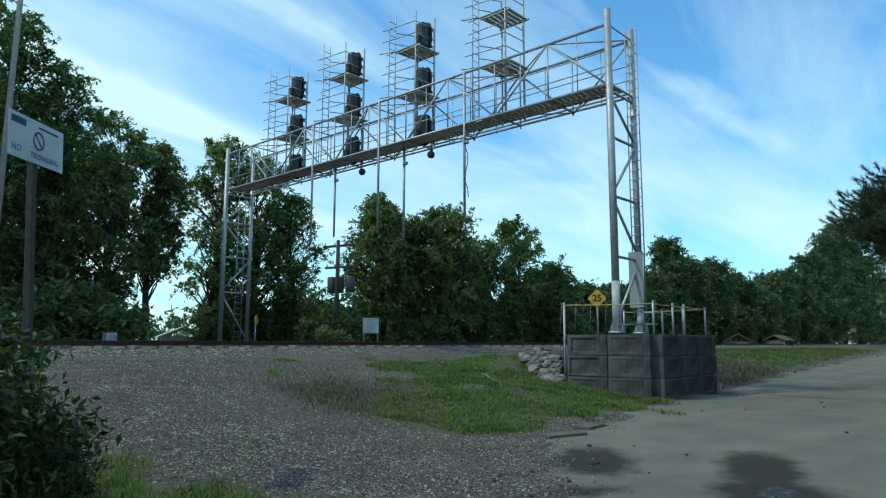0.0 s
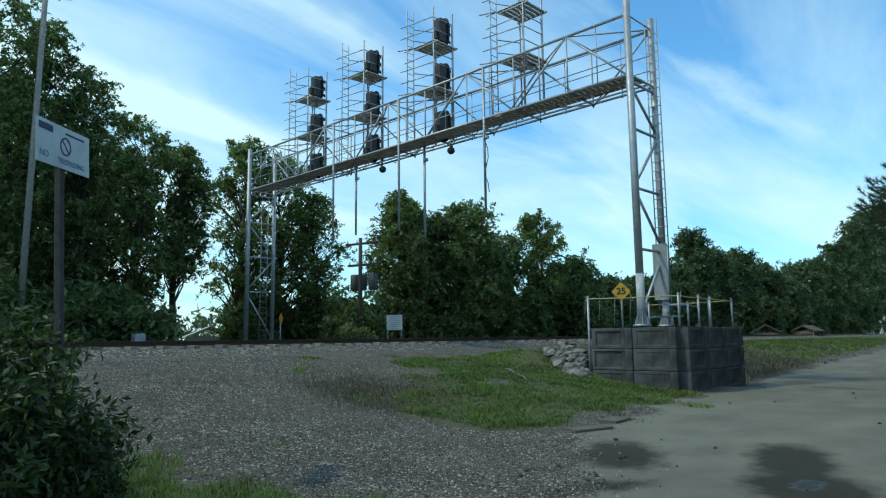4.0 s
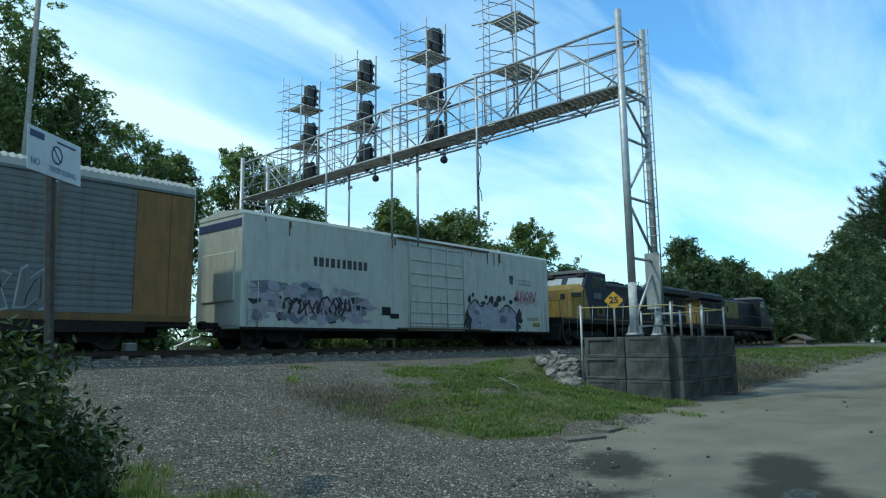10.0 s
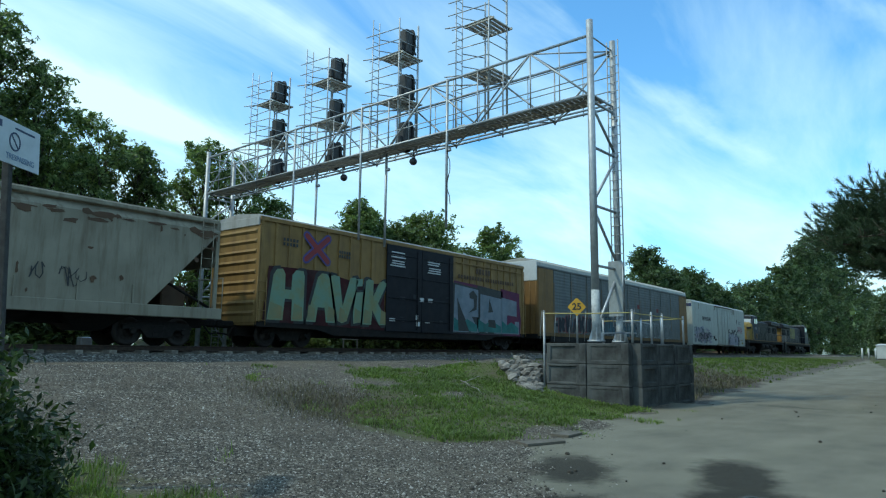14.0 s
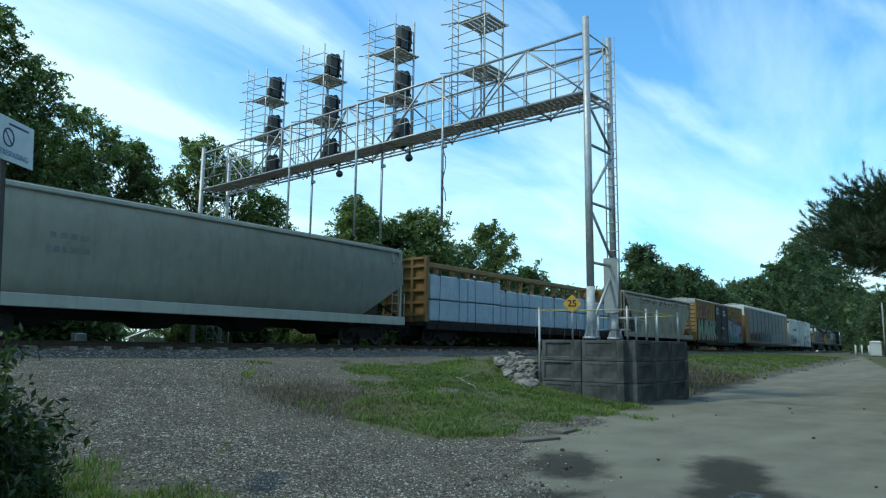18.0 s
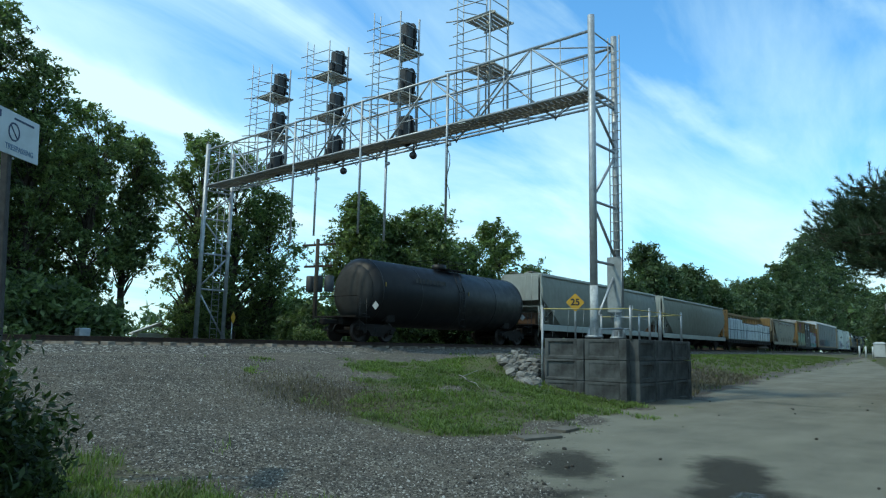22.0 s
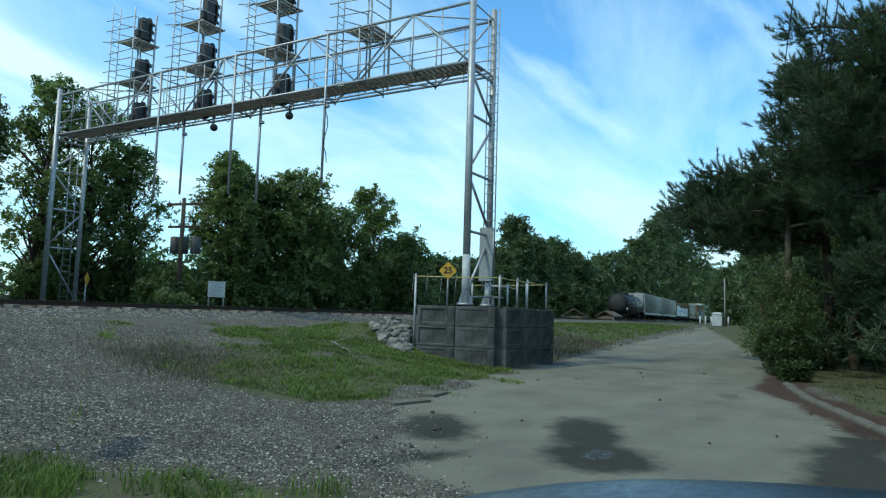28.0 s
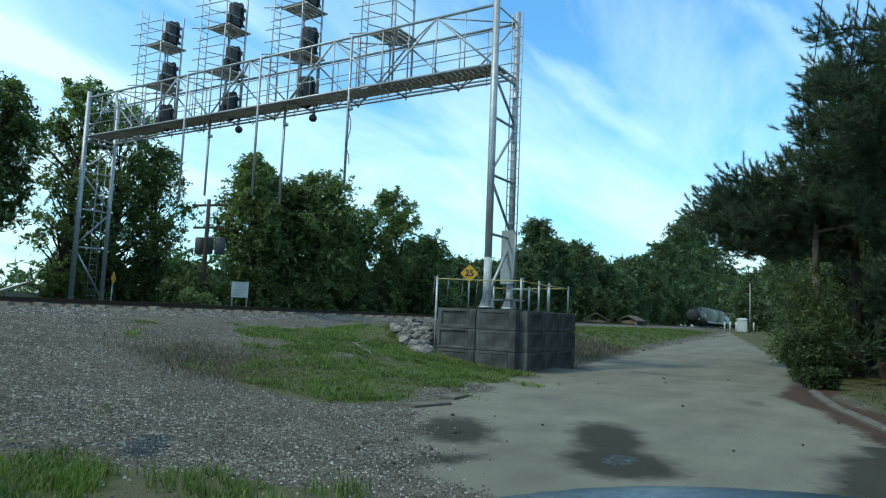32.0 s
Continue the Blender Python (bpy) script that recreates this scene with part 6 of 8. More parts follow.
    # three fat white block letters with sea-green feet
    ice, teal2 = spray("ice_spray", (0.21, 0.235, 0.27), (0.13, 0.17, 0.205)), spray("teal_spray", (0.03, 0.12, 0.115), (0.06, 0.18, 0.17))
    letters = (
        (2.55, 2.2, ((0.0, 0.0), (0.06, 1.0), (1.0, 0.94), (1.0, 0.34), (0.72, 0.34), (1.05, 0.0), (0.7, 0.0), (0.12, 0.7), (0.62, 0.0)),
         (((0.14, 0.72), (0.62, 0.02), (0.2, 0.02)), ((0.62, 0.84), (0.78, 0.92), (0.95, 0.8), (0.92, 0.5), (0.6, 0.42), (0.82, 0.55), (0.8, 0.72), (0.64, 0.74)))),
        (4.7, 2.35, ((0.0, 0.06), (0.1, 0.36), (0.1, 0.86), (0.98, 0.8), (0.98, 0.0), (0.66, 0.0), (0.62, 0.3), (0.42, 0.3), (0.4, 0.0)),
         (((0.42, 0.46), (0.46, 0.78), (0.62, 0.48)), ((0.42, 0.14), (0.44, 0.3), (0.7, 0.3), (0.74, 0.12)))),
        (6.98, 1.85, ((0.0, 0.0), (0.0, 0.84), (0.86, 0.78), (0.86, 0.42), (0.32, 0.44), (0.3, 0.2), (0.76, 0.2), (0.76, 0.3), (1.0, 0.3), (1.0, 0.0)), ()))
    for x0, w, outer, holes in letters:
        P = lambda pts, g=0.0: [(x0 + a * w + g * (a - 0.5), 0.9 + b * 2.4 + g * (b - 0.5)) for a, b in pts]
        box = ((-0.02, -0.03), (-0.02, 1.04), (1.03, 0.98), (1.04, -0.03))
        part("graffiti", prism(Shape(), P(box), -1.521, -1.518), BLACKTXT if x0 < 6 else bpy.data.materials["magenta_spray"], c)
        part("graffiti", prism(Shape(), P(outer), -1.525, -1.522), ice, c, "white sprayed letter")
        part("graffiti", prism(Shape(), P(((0.02, 0.02), (0.02, 0.3), (0.3, 0.2), (0.55, 0.28), (0.95, 0.16), (0.95, 0.02))), -1.5275, -1.526), teal2, c)
        for hole in holes:
            part("graffiti", prism(Shape(), P(hole), -1.5295, -1.528), BLACKTXT, c)
    bars(c, 5.6, 3.75, -1.517, 5.4, 0.2, 22, RUST, rng)
    bars(c, 5.2, 4.15, -1.517, 1.4, 0.3, 5, RUST, rng)
    part("belt_rail", Shape().box((6.0, -1.5, 4.45), (6.4, 0.05, 0.06), 0.01), och, c)
    for x in (-9.3, 9.3):
        side_ladder(c, x, -1.55, 0.8, 2.6, och, n=5)


boxcar()


def hopper(label, mid, L, tone, seed, old=False):
    rng = random.Random(seed)
    c = car_frame("covered_hopper", label, "railway car", L, mid, inset=2.1)
    z1 = 4.48
    b = [(-1.42, 1.25), (-1.53, 1.9), (-1.56, 2.8), (-1.53, 3.6), (-1.36, 4.2), (-1.2, z1), (1.2, z1), (1.36, 4.2), (1.53, 3.6), (1.56, 2.8), (1.53, 1.9), (1.42, 1.25)]
    if old:
        b = [(-1.5, 1.3), (-1.52, 4.0), (-1.3, 4.25), (-1.15, z1), (1.15, z1), (1.3, 4.25), (1.52, 4.0), (1.5, 1.3)]
    xt, xb = L / 2 - 0.25, L / 2 - 2.9                # the end slopes inward below
    rings = []
    for e, order in ((-1, 0), (1, 1)):
        r = []
        for y, z in b:
            k = min(1, max(0, (z - 1.25) / 1.55))
            r.append((e * (xb + (xt - xb) * k), y, z))
        rings.append(r)
    part("body", Shape().loft(rings, smooth=not old), tone, c)
    for side in (-1, 1):
        part("side_sill", Shape().box((0, side * 1.5, 1.12), (L - 0.1, 0.1, 0.38), 0.02), tone, c)
        part("top_rail", Shape().box((0, side * 1.37, 4.36), (L - 0.5, 0.2, 0.16), 0.03), tone, c)
        for x in np.linspace(-xb + 0.4, xb - 0.4, 7) if old else ():
            part("side_stake", Shape().box((float(x), side * 1.535, 1.6), (0.06, 0.05, 0.6), 0.01), tone, c)
    walk_m = mat("roof_walk_steel_%d" % seed, (0.30, 0.27, 0.22), (0.2, 0.17, 0.13), rough=0.8)
    part("roof_walk", Shape().box((0, -0.62, z1 + 0.09), (L - 0.4, 0.4, 0.05)).box((0, 0.62, z1 + 0.09), (L - 0.4, 0.4, 0.05)), walk_m, c)
    for x in np.arange(-L / 2 + 1.2, L / 2 - 0.8, 2.1):
        part("hatch", Shape().tube((float(x), 0, z1), (float(x), 0, z1 + 0.14), 0.32, 0.28, 12), tone, c)
    for e in (-1, 1):
        en = part("end_sheet", Shape().box((e * (L / 2 - 0.24), 0, 3.55), (0.05, 2.5, 1.55), 0.02), tone, c)
        for side in (-1, 1):
            part("end_post", Shape().box((e * (L / 2 - 0.3), side * 1.42, 2.75), (0.14, 0.09, 3.2), 0.01), tone, en)
            part("end_brace", Shape().tube((e * (L / 2 - 0.35), side * 1.3, 1.3), (e * (xb + 0.5), side * 1.15, 2.3), 0.05, n=6), UNDER, en)
        part("end_platform", Shape().box((e * (L / 2 - 0.6), 0, 1.27), (1.2, 2.8, 0.06), 0.01), UNDER, c)
        part("slope_shadow_plate", Shape().box((e * (L / 2 - 1.4), 0, 1.7), (0.9, 1.3, 0.75), 0.05), RUST, c)
        side_ladder(c, e * (L / 2 - 0.75), -1.52, 1.0, 4.3 if e > 0 else 2.6, tone, n=9 if e > 0 else 5)
        part("end_handrail", Shape().path([(e * (L / 2 + 0.02), -1.4, 1.2), (e * (L / 2 + 0.02), -1.4, 2.4), (e * (L / 2 + 0.02), 1.4, 2.4), (e * (L / 2 + 0.02), 1.4, 1.2)], 0.02, 6), tone, c)
        for y in (-0.9, -0.45):
            part("grab_iron", Shape().tube((e * (L / 2 + 0.01), y, 2.6), (e * (L / 2 + 0.01), y, 4.4), 0.016, n=5), tone, en)
    part("centre_sill", Shape().box((0, 0, 0.85), (L, 0.5, 0.4)), UNDER, c)
    for x in np.linspace(-xb + 1.2, xb - 1.2, 4):
        part("discharge_chute", Shape().loft([[(x - 1.5, -1.3, 1.25), (x + 1.5, -1.3, 1.25), (x + 1.5, 1.3, 1.25), (x - 1.5, 1.3, 1.25)], [(x - 0.35, -0.5, 0.45), (x + 0.35, -0.5, 0.45), (x + 0.35, 0.5, 0.45), (x - 0.35, 0.5, 0.45)]]), UNDER, c)
    faint = mat("faint_stencil_%d" % seed, (0.10, 0.105, 0.10), (0.15, 0.155, 0.15), rough=0.7, bump=0)
    bars(c, -L / 2 + 4.4, 3.05, -1.565, 1.2, 0.17, 4, faint, rng)
    bars(c, -L / 2 + 4.4, 2.65, -1.57, 1.3, 0.17, 6, faint, rng)
    if old:
        for k in range(90):                       # flaking rust, thick along the roof edge and thin below
            x = rng.uniform(-8.0, 8.0)
            z = 4.0 - abs(rng.gauss(0, 0.16)) if k < 60 else rng.uniform(1.4, 3.8)
            rx, rz = (rng.uniform(0.05, 0.4), rng.uniform(0.02, 0.12)) if k < 60 else (rng.uniform(0.02, 0.1), rng.uniform(0.02, 0.12))
            part("rust_patch", plate(Shape(), [(x + rx * math.cos(0.698 * i) * rng.uniform(0.5, 1.4), z + rz * math.sin(0.698 * i) * rng.uniform(0.5, 1.4)) for i in range(9)], -1.5265 - 0.0002 * k), RUST, c)
        for k in range(12):
            scribble(c, rng.choice((-7.6, -6.9, -6.2, -4.2, -3.7, 1.5, 2.2, 2.9)) + rng.uniform(-0.2, 0.2), 1.75 + rng.uniform(-0.1, 0.2), rng.uniform(0.3, 0.7), rng.uniform(0.3, 0.7), -1.535 - 0.0016 * k, MARK, rng, rng.uniform(0.012, 0.025), 2)


HOPBEIGE = paint("hopper_weathered_beige", (0.26, 0.24, 0.185), (0.19, 0.172, 0.13), dirt=(0.10, 0.07, 0.045), amt=0.7, scale=0.9)
HOPGREY = paint("hopper_light_grey", (0.32, 0.335, 0.30), (0.27, 0.285, 0.255), dirt=(0.17, 0.165, 0.14), amt=0.4)
HOPPALE = paint("hopper_pale_grey", (0.35, 0.37, 0.345), (0.30, 0.32, 0.30), dirt=(0.19, 0.185, 0.165), amt=0.35)
hopper("weathered beige covered hopper with rust streaks", -97.3, 16.8, HOPBEIGE, 31, old=True)


def centerbeam():
    L = 22.2
    rng = random.Random(12)
    c = car_frame("centerbeam_flatcar", "ochre centerbeam flatcar with end bulkheads, loaded with lumber", "railway car", L, -118.4)
    och = paint("centerbeam_ochre", (0.21, 0.13, 0.045), (0.16, 0.10, 0.04), dirt=(0.07, 0.05, 0.032), amt=0.6)
    part("deck", Shape().box((0, 0, 1.08), (L, 2.8, 0.2), 0.02).box((0, -1.38, 0.95), (L, 0.1, 0.3)).box((0, 1.38, 0.95), (L, 0.1, 0.3)).box((0, 0, 0.75), (L, 0.6, 0.5)), UNDER, c)
    for e in (-1, 1):
        bh = part("bulkhead", Shape().box((e * (L / 2 - 0.1), 0, 2.78), (0.12, 2.85, 3.2), 0.02), och, c)
        for y in (-1.36, -0.5, 0.5, 1.36):
            part("post", Shape().box((e * (L / 2 - 0.02), y, 2.78), (0.24, 0.16, 3.25), 0.02), och, bh)
        for z in (1.5, 2.1, 2.7, 3.3, 3.9, 4.3):
            part("bar", Shape().box((e * (L / 2 + 0.02), 0, z), (0.14, 2.6, 0.13), 0.02), och, bh)
    part("top_beam", Shape().box((0, 0, 4.22), (L - 0.3, 0.42, 0.26), 0.03), och, c, "ochre steel top beam")
    for k in range(15):
        x = -L / 2 + 1.0 + k * (L - 2.0) / 14
        part("beam_post", Shape().box((x, 0, 2.65), (0.16, 0.2, 3.0), 0.02), och, c)
        part("beam_gusset", prism(Shape(), [(x - 0.3, 4.1), (x + 0.3, 4.1), (x + 0.08, 3.6), (x - 0.08, 3.6)], -0.06, 0.06), och, c)
    wrap = mat("lumber_wrap", (0.27, 0.34, 0.41), (0.22, 0.285, 0.355), rough=0.38, scale=3.0, dirt=(0.36, 0.42, 0.47), dirt_scale=1.6, dirt_amt=0.6, bump=1.0, bscale=5.0)
    for side in (-1, 1):
        x = -L / 2 + 0.3
        k = 0
        while x < L / 2 - 1.0:
            w = min(rng.choice((2.0, 2.4, 2.4, 3.2)), L / 2 - 0.3 - x)
            tops = (2.3 + rng.uniform(-0.04, 0.04), (3.55 if x < -L / 2 + 4 else 3.27) + rng.uniform(-0.1, 0.1))
            z = 1.2
            for t in tops:
                s = Shape()
                bulge = rng.uniform(0.0, 0.05)
                s.box((x + w / 2, side * (0.8 + bulge / 2), (z + t) / 2), (w - 0.03, 1.12 + bulge, t - z - 0.04), 0.05)
                p = tagged(part("lumber_pack", s, wrap, c), "pack of lumber in pale blue wrapping")
                z = t
            for q in (0.22, 0.75):
                part("strap", Shape().tube((x + w * q, side * 1.40, 1.15), (x + w * q + rng.uniform(-0.1, 0.1), side * 1.40, tops[1] + 0.02), 0.014, n=4), BLACK, c)
                part("corner_pad", Shape().box((x + w * q, side * 1.25, tops[1] + 0.02), (0.26, 0.32, 0.14), 0.02), BLACK, c)
            x += w
            k += 1
    for x in np.arange(-L / 2 + 0.9, L / 2, 1.1):
        part("winch", Shape().box((float(x), -1.44, 0.98), (0.2, 0.1, 0.22), 0.02), UNDER, c)


centerbeam()
hopper("light grey curved-side covered hopper", -141.05, 19.7, HOPGREY, 32)
hopper("pale grey curved-side covered hopper with a white end", -162.1, 19.7, HOPPALE, 33)


def tank_car():
    L = 14.9
    c = car_frame("tank_car", "dirty black tank car with a top platform, last of the train", "tank car", L, -180.0, inset=1.7)
    tk = mat("tank_black", (0.006, 0.006, 0.007), (0.011, 0.0105, 0.011), rough=0.5, scale=1.5, dirt=(0.022, 0.02, 0.018), dirt_scale=0.8, dirt_amt=0.4, streak=True, bump=0.03, spec=0.3)
    R, cz, h = 1.56, 2.3, 6.15
    prof = [(-h - 0.42, 0.02), (-h - 0.40, 0.4), (-h - 0.30, 0.85), (-h - 0.15, 1.22), (-h, 1.44), (-h + 0.18, R)]
    prof = prof + [(-a, r) for a, r in reversed(prof)]
    part("tank", Shape().lathe(prof, 48, Matrix.Translation((0, 0, cz))), tk, c)
    for x in (-h + 0.2, -3.2, 0, 3.2, h - 0.2):
        part("weld_seam", Shape().lathe([(x - 0.03, R - 0.01), (x - 0.03, R + 0.008), (x + 0.03, R + 0.008), (x + 0.03, R - 0.01)], 48, Matrix.Translation((0, 0, cz))), tk, c)
    part("head_shield", Shape().lathe([(-h - 0.44, 0.02), (-h - 0.42, 0.42), (-h - 0.32, 0.88), (-h - 0.17, 1.24), (-h - 0.14, 1.24), (-h - 0.36, 0.1)], 40, Matrix.Translation((0, 0, cz))), paint("tank_head_grey", (0.04, 0.039, 0.037), (0.025, 0.024, 0.023), dirt=(0.02, 0.019, 0.018)), c, "dusty grey tank head")
    for e in (-1, 1):
        part("stub_sill", Shape().box((e * (h - 0.4), 0, 0.92), (3.0, 0.7, 0.34), 0.03), UNDER, c)
    for x in (-h + 1.2, h - 1.2):
        part("saddle", Shape().box((x, 0, 1.15), (0.6, 2.3, 0.5), 0.05), UNDER, c)
    part("manway", Shape().tube((0, 0, cz + R - 0.05), (0, 0, cz + R + 0.3), 0.4, 0.38, 16), tk, c)
    pf = part("platform", Shape().box((0, 0.7, cz + R - 0.02), (2.4, 0.5, 0.05)).box((0, -0.7, cz + R - 0.02), (2.4, 0.5, 0.05)), UNDER, c)
    for x in (-1.2, -0.4, 0.4, 1.2):
        for y in (-0.95, 0.95):
            part("stanchion", Shape().tube((x, y, cz + R - 0.15), (x, y, cz + R + 0.4), 0.014, n=5), UNDER, pf)
    part("guard_rail", Shape().path([(-1.2, -0.95, cz + R + 0.4), (1.2, -0.95, cz + R + 0.4), (1.2, 0.95, cz + R + 0.4), (-1.2, 0.95, cz + R + 0.4), (-1.2, -0.95, cz + R + 0.4)], 0.016, 6), UNDER, pf)
    lad = Shape()
    for dx in (-0.22, 0.22):
        lad.path([(dx, -1.56, 0.7), (dx, -1.58, 2.6), (dx, -1.15, cz + R - 0.25), (dx, -0.9, cz + R)], 0.018, 6)
    ld = part("ladder", lad, tk, c)
    for z in (0.9, 1.25, 1.6, 1.95, 2.3, 2.65):
        part("rung", Shape().tube((-0.22, -1.58, z), (0.22, -1.58, z), 0.013, n=5), tk, ld)
    for e in (-1, 1):
        part("end_rail", Shape().path([(e * (L / 2 - 0.1), -1.35, 1.1), (e * (L / 2 - 0.1), -1.35, 2.0), (e * (L / 2 - 0.1), 1.35, 2.0), (e * (L / 2 - 0.1), 1.35, 1.1)], 0.02, 6), UNDER, c)
        part("end_platform", Shape().box((e * (L / 2 - 0.45), 0, 1.1), (0.9, 2.7, 0.06)), UNDER, c)
        side_ladder(c, e * (L / 2 - 0.4), -1.4, 0.55, 1.9, tk, n=3)
        pl = part("placard", Shape().box((e * (h + 0.1), -1.38, 1.62), (0.03, 0.27, 0.27), 0.004, Matrix.Rotation(math.pi / 4, 3, "X")), WHITE, c, "white diamond placard")
    rng = random.Random(4)
    bars(c, -2.6, 2.95, -1.585, 2.4, 0.22, 9, mat("dull_grey_stencil", (0.035, 0.033, 0.03), bump=0), rng)
    part("yellow_tag", Shape().box((0.6, -1.56, 2.6), (0.06, 0.02, 0.2)), LOCOYEL, c)
    part("yellow_tag", Shape().box((-h + 0.35, -1.56, 2.6), (0.06, 0.02, 0.2)), LOCOYEL, c)
    bars(c, 5.2, 2.1, -1.5, 0.5, 0.14, 3, mat("dull_white_stencil", (0.3, 0.3, 0.3), bump=0), rng)


tank_car()

# ---- plants ----


def leaf_cloud(centres, radii, per, size, seed, flat=0.35, squash=0.8, corners=4):
    """Kite-shaped or three-cornered leaves in loose balls round the centres; verts and faces for from_pydata."""
    rng = np.random.default_rng(seed)
    sub = max(1, per // 13)                       # each ball is made of small sprays
    C = np.repeat(np.array(centres, float), sub, 0)
    R = np.repeat(np.array(radii, float), sub)
    d = rng.normal(size=(len(C), 3))
    d /= np.linalg.norm(d, axis=1)[:, None]
    C = C + d * (R * (0.25 + 0.95 * rng.random(len(C)) ** 0.6))[:, None] * np.array([1, 1, squash])
    k = per // sub
    C, R = np.repeat(C, k, 0), np.repeat(R, k)
    n = len(C)
    P = C + rng.normal(size=(n, 3)) * (0.13 * R + 0.9 * size)[:, None] * np.array([1, 1, 0.7])
    if corners == 3:                              # leaves set along a drooping twig that points outward
        way = np.repeat(d * np.array([1, 1, 0.7]) + rng.normal(size=d.shape) * 0.35, k, 0)
        f = np.tile(np.linspace(0, 1, k), len(d))[:, None]
        P = C + way * f * size * 3.6 - np.array([0, 0, 1.0]) * f * f * size * 1.8 + rng.normal(size=(n, 3)) * size * 0.5
    up = rng.normal(size=(n, 3)) + np.array([0, 0, flat * 3])
    up /= np.linalg.norm(up, axis=1)[:, None]
    a = np.cross(up, rng.normal(size=(n, 3)))
    a /= np.linalg.norm(a, axis=1)[:, None] + 1e-9
    b = np.cross(up, a)
    s = (size * rng.uniform(0.6, 1.25, n))[:, None]
    if corners == 3:
        V = np.stack([P - a * s + b * s * 0.46, P + a * s * 1.1 + up * s * 0.12, P - a * s * 0.8 - b * s * 0.46], 1).reshape(-1, 3)
        return V, np.arange(3 * n).reshape(-1, 3)
    V = np.stack([P - a * s, P + b * s * 0.42 + up * s * 0.12, P + a * s * 1.05, P - b * s * 0.42 + up * s * 0.12], 1).reshape(-1, 3)
    F = np.arange(4 * n).reshape(-1, 4)
    return V, F


def cloud_mesh(name, V, F, material):
    me = bpy.data.meshes.new(name)
    me.from_pydata(V.tolist(), [], F.tolist())
    me.materials.append(material)
    return me


def limb(s, a, b, r0, r1, rng, bend=0.12, seg=3):
    a, b = Vector(a), Vector(b)
    ln = (b - a).length
    last, r = a, r0
    for k in range(1, seg + 1):
        f = k / seg
        p = a.lerp(b, f) + Vector((rng.uniform(-1, 1), rng.uniform(-1, 1), 0.6 * math.sin(math.pi * f))) * bend * ln * (1 if k < seg else 0)
        rn = r0 + (r1 - r0) * f
        s.tube(last, p, r, rn, 7 if r > 0.06 else 4 if r > 0.035 else 3)
        last, r = p, rn


def tree(x, y, h, wide, seed, label, clumps=26, per=230, leaf=0.22, material=None, low=0.18, group="trees beyond the track", name="tree", airy=False, lean=(0, 0)):
    rng = random.Random(seed)
    clumps, per, leaf = int(clumps * (2.5 if airy else 3.3)), int(per * (0.62 if x < 42 else 0.55)), leaf * (0.54 if x < 42 else 0.75)
    z0 = float(ground_z(x, y)) - 0.1
    t = thing(name, label, "tree", group)
    centres, radii = [], []
    for k in range(clumps):
        f = low + (1 - low) * (k + rng.random()) / clumps              # share of the height
        env = math.sin(math.pi * min(1, max(0.12, (f - low * 0.6) / (1.12 - low * 0.6)))) ** 0.65
        a = rng.uniform(0, 6.283)
        d = wide * env * rng.uniform(0.15, 0.92)
        rc = wide * (rng.uniform(0.08, 0.20) if airy else rng.uniform(0.12, 0.29)) * (0.6 + 0.4 * env)
        centres.append((d * math.cos(a) + lean[0] * f, d * math.sin(a) + lean[1] * f, h * f - rc * 0.5))
        radii.append(rc)
    s = Shape()
    tr = max(0.1, h * 0.018)
    top = Vector((lean[0] * 0.7 + rng.uniform(-0.3, 0.3), lean[1] * 0.7, h * 0.78))
    mid = Vector((rng.uniform(-0.3, 0.3), rng.uniform(-0.3, 0.3), h * 0.35))
    limb(s, (0, 0, -0.3), mid, tr, tr * 0.72, rng, 0.03)
    limb(s, mid, top, tr * 0.72, tr * 0.18, rng, 0.05)
    for c, r in zip(centres, radii):
        f = min(0.95, max(0.12, c[2] / h - 0.16))
        p = mid.lerp(top, (f - 0.35) / 0.43) if f > 0.35 else Vector((0, 0, 0)).lerp(mid, f / 0.35)
        limb(s, p, c, tr * 0.34 * (1.1 - f), 0.02, rng, 0.1, 2)
    part("trunk", s, BARK, t)
    V, F = leaf_cloud(centres, radii, per, leaf, seed, corners=3)
    # loose sprigs out past the clumps keep the outline uneven
    tips = [(c[0] * 1.16 + rng.uniform(-1, 1) * r, c[1] * 1.12 + rng.uniform(-1, 1) * r, c[2] + rng.uniform(-0.2, 1.5) * r) for c, r in zip(centres, radii)]
    V2, F2 = leaf_cloud(tips, [r * 0.4 for r in radii], max(26, per // 4), leaf * 1.05, seed + 1, corners=3)
    V, F = np.concatenate([V, V2]), np.concatenate([F, F2 + len(V)])
    part("crown", cloud_mesh("crown", V, F, material or LEAF), material or LEAF, t)
    t.location = (x, y, z0)
    return t


def polar(az, d):
    return d * math.cos(radians(az)), d * math.sin(radians(az))


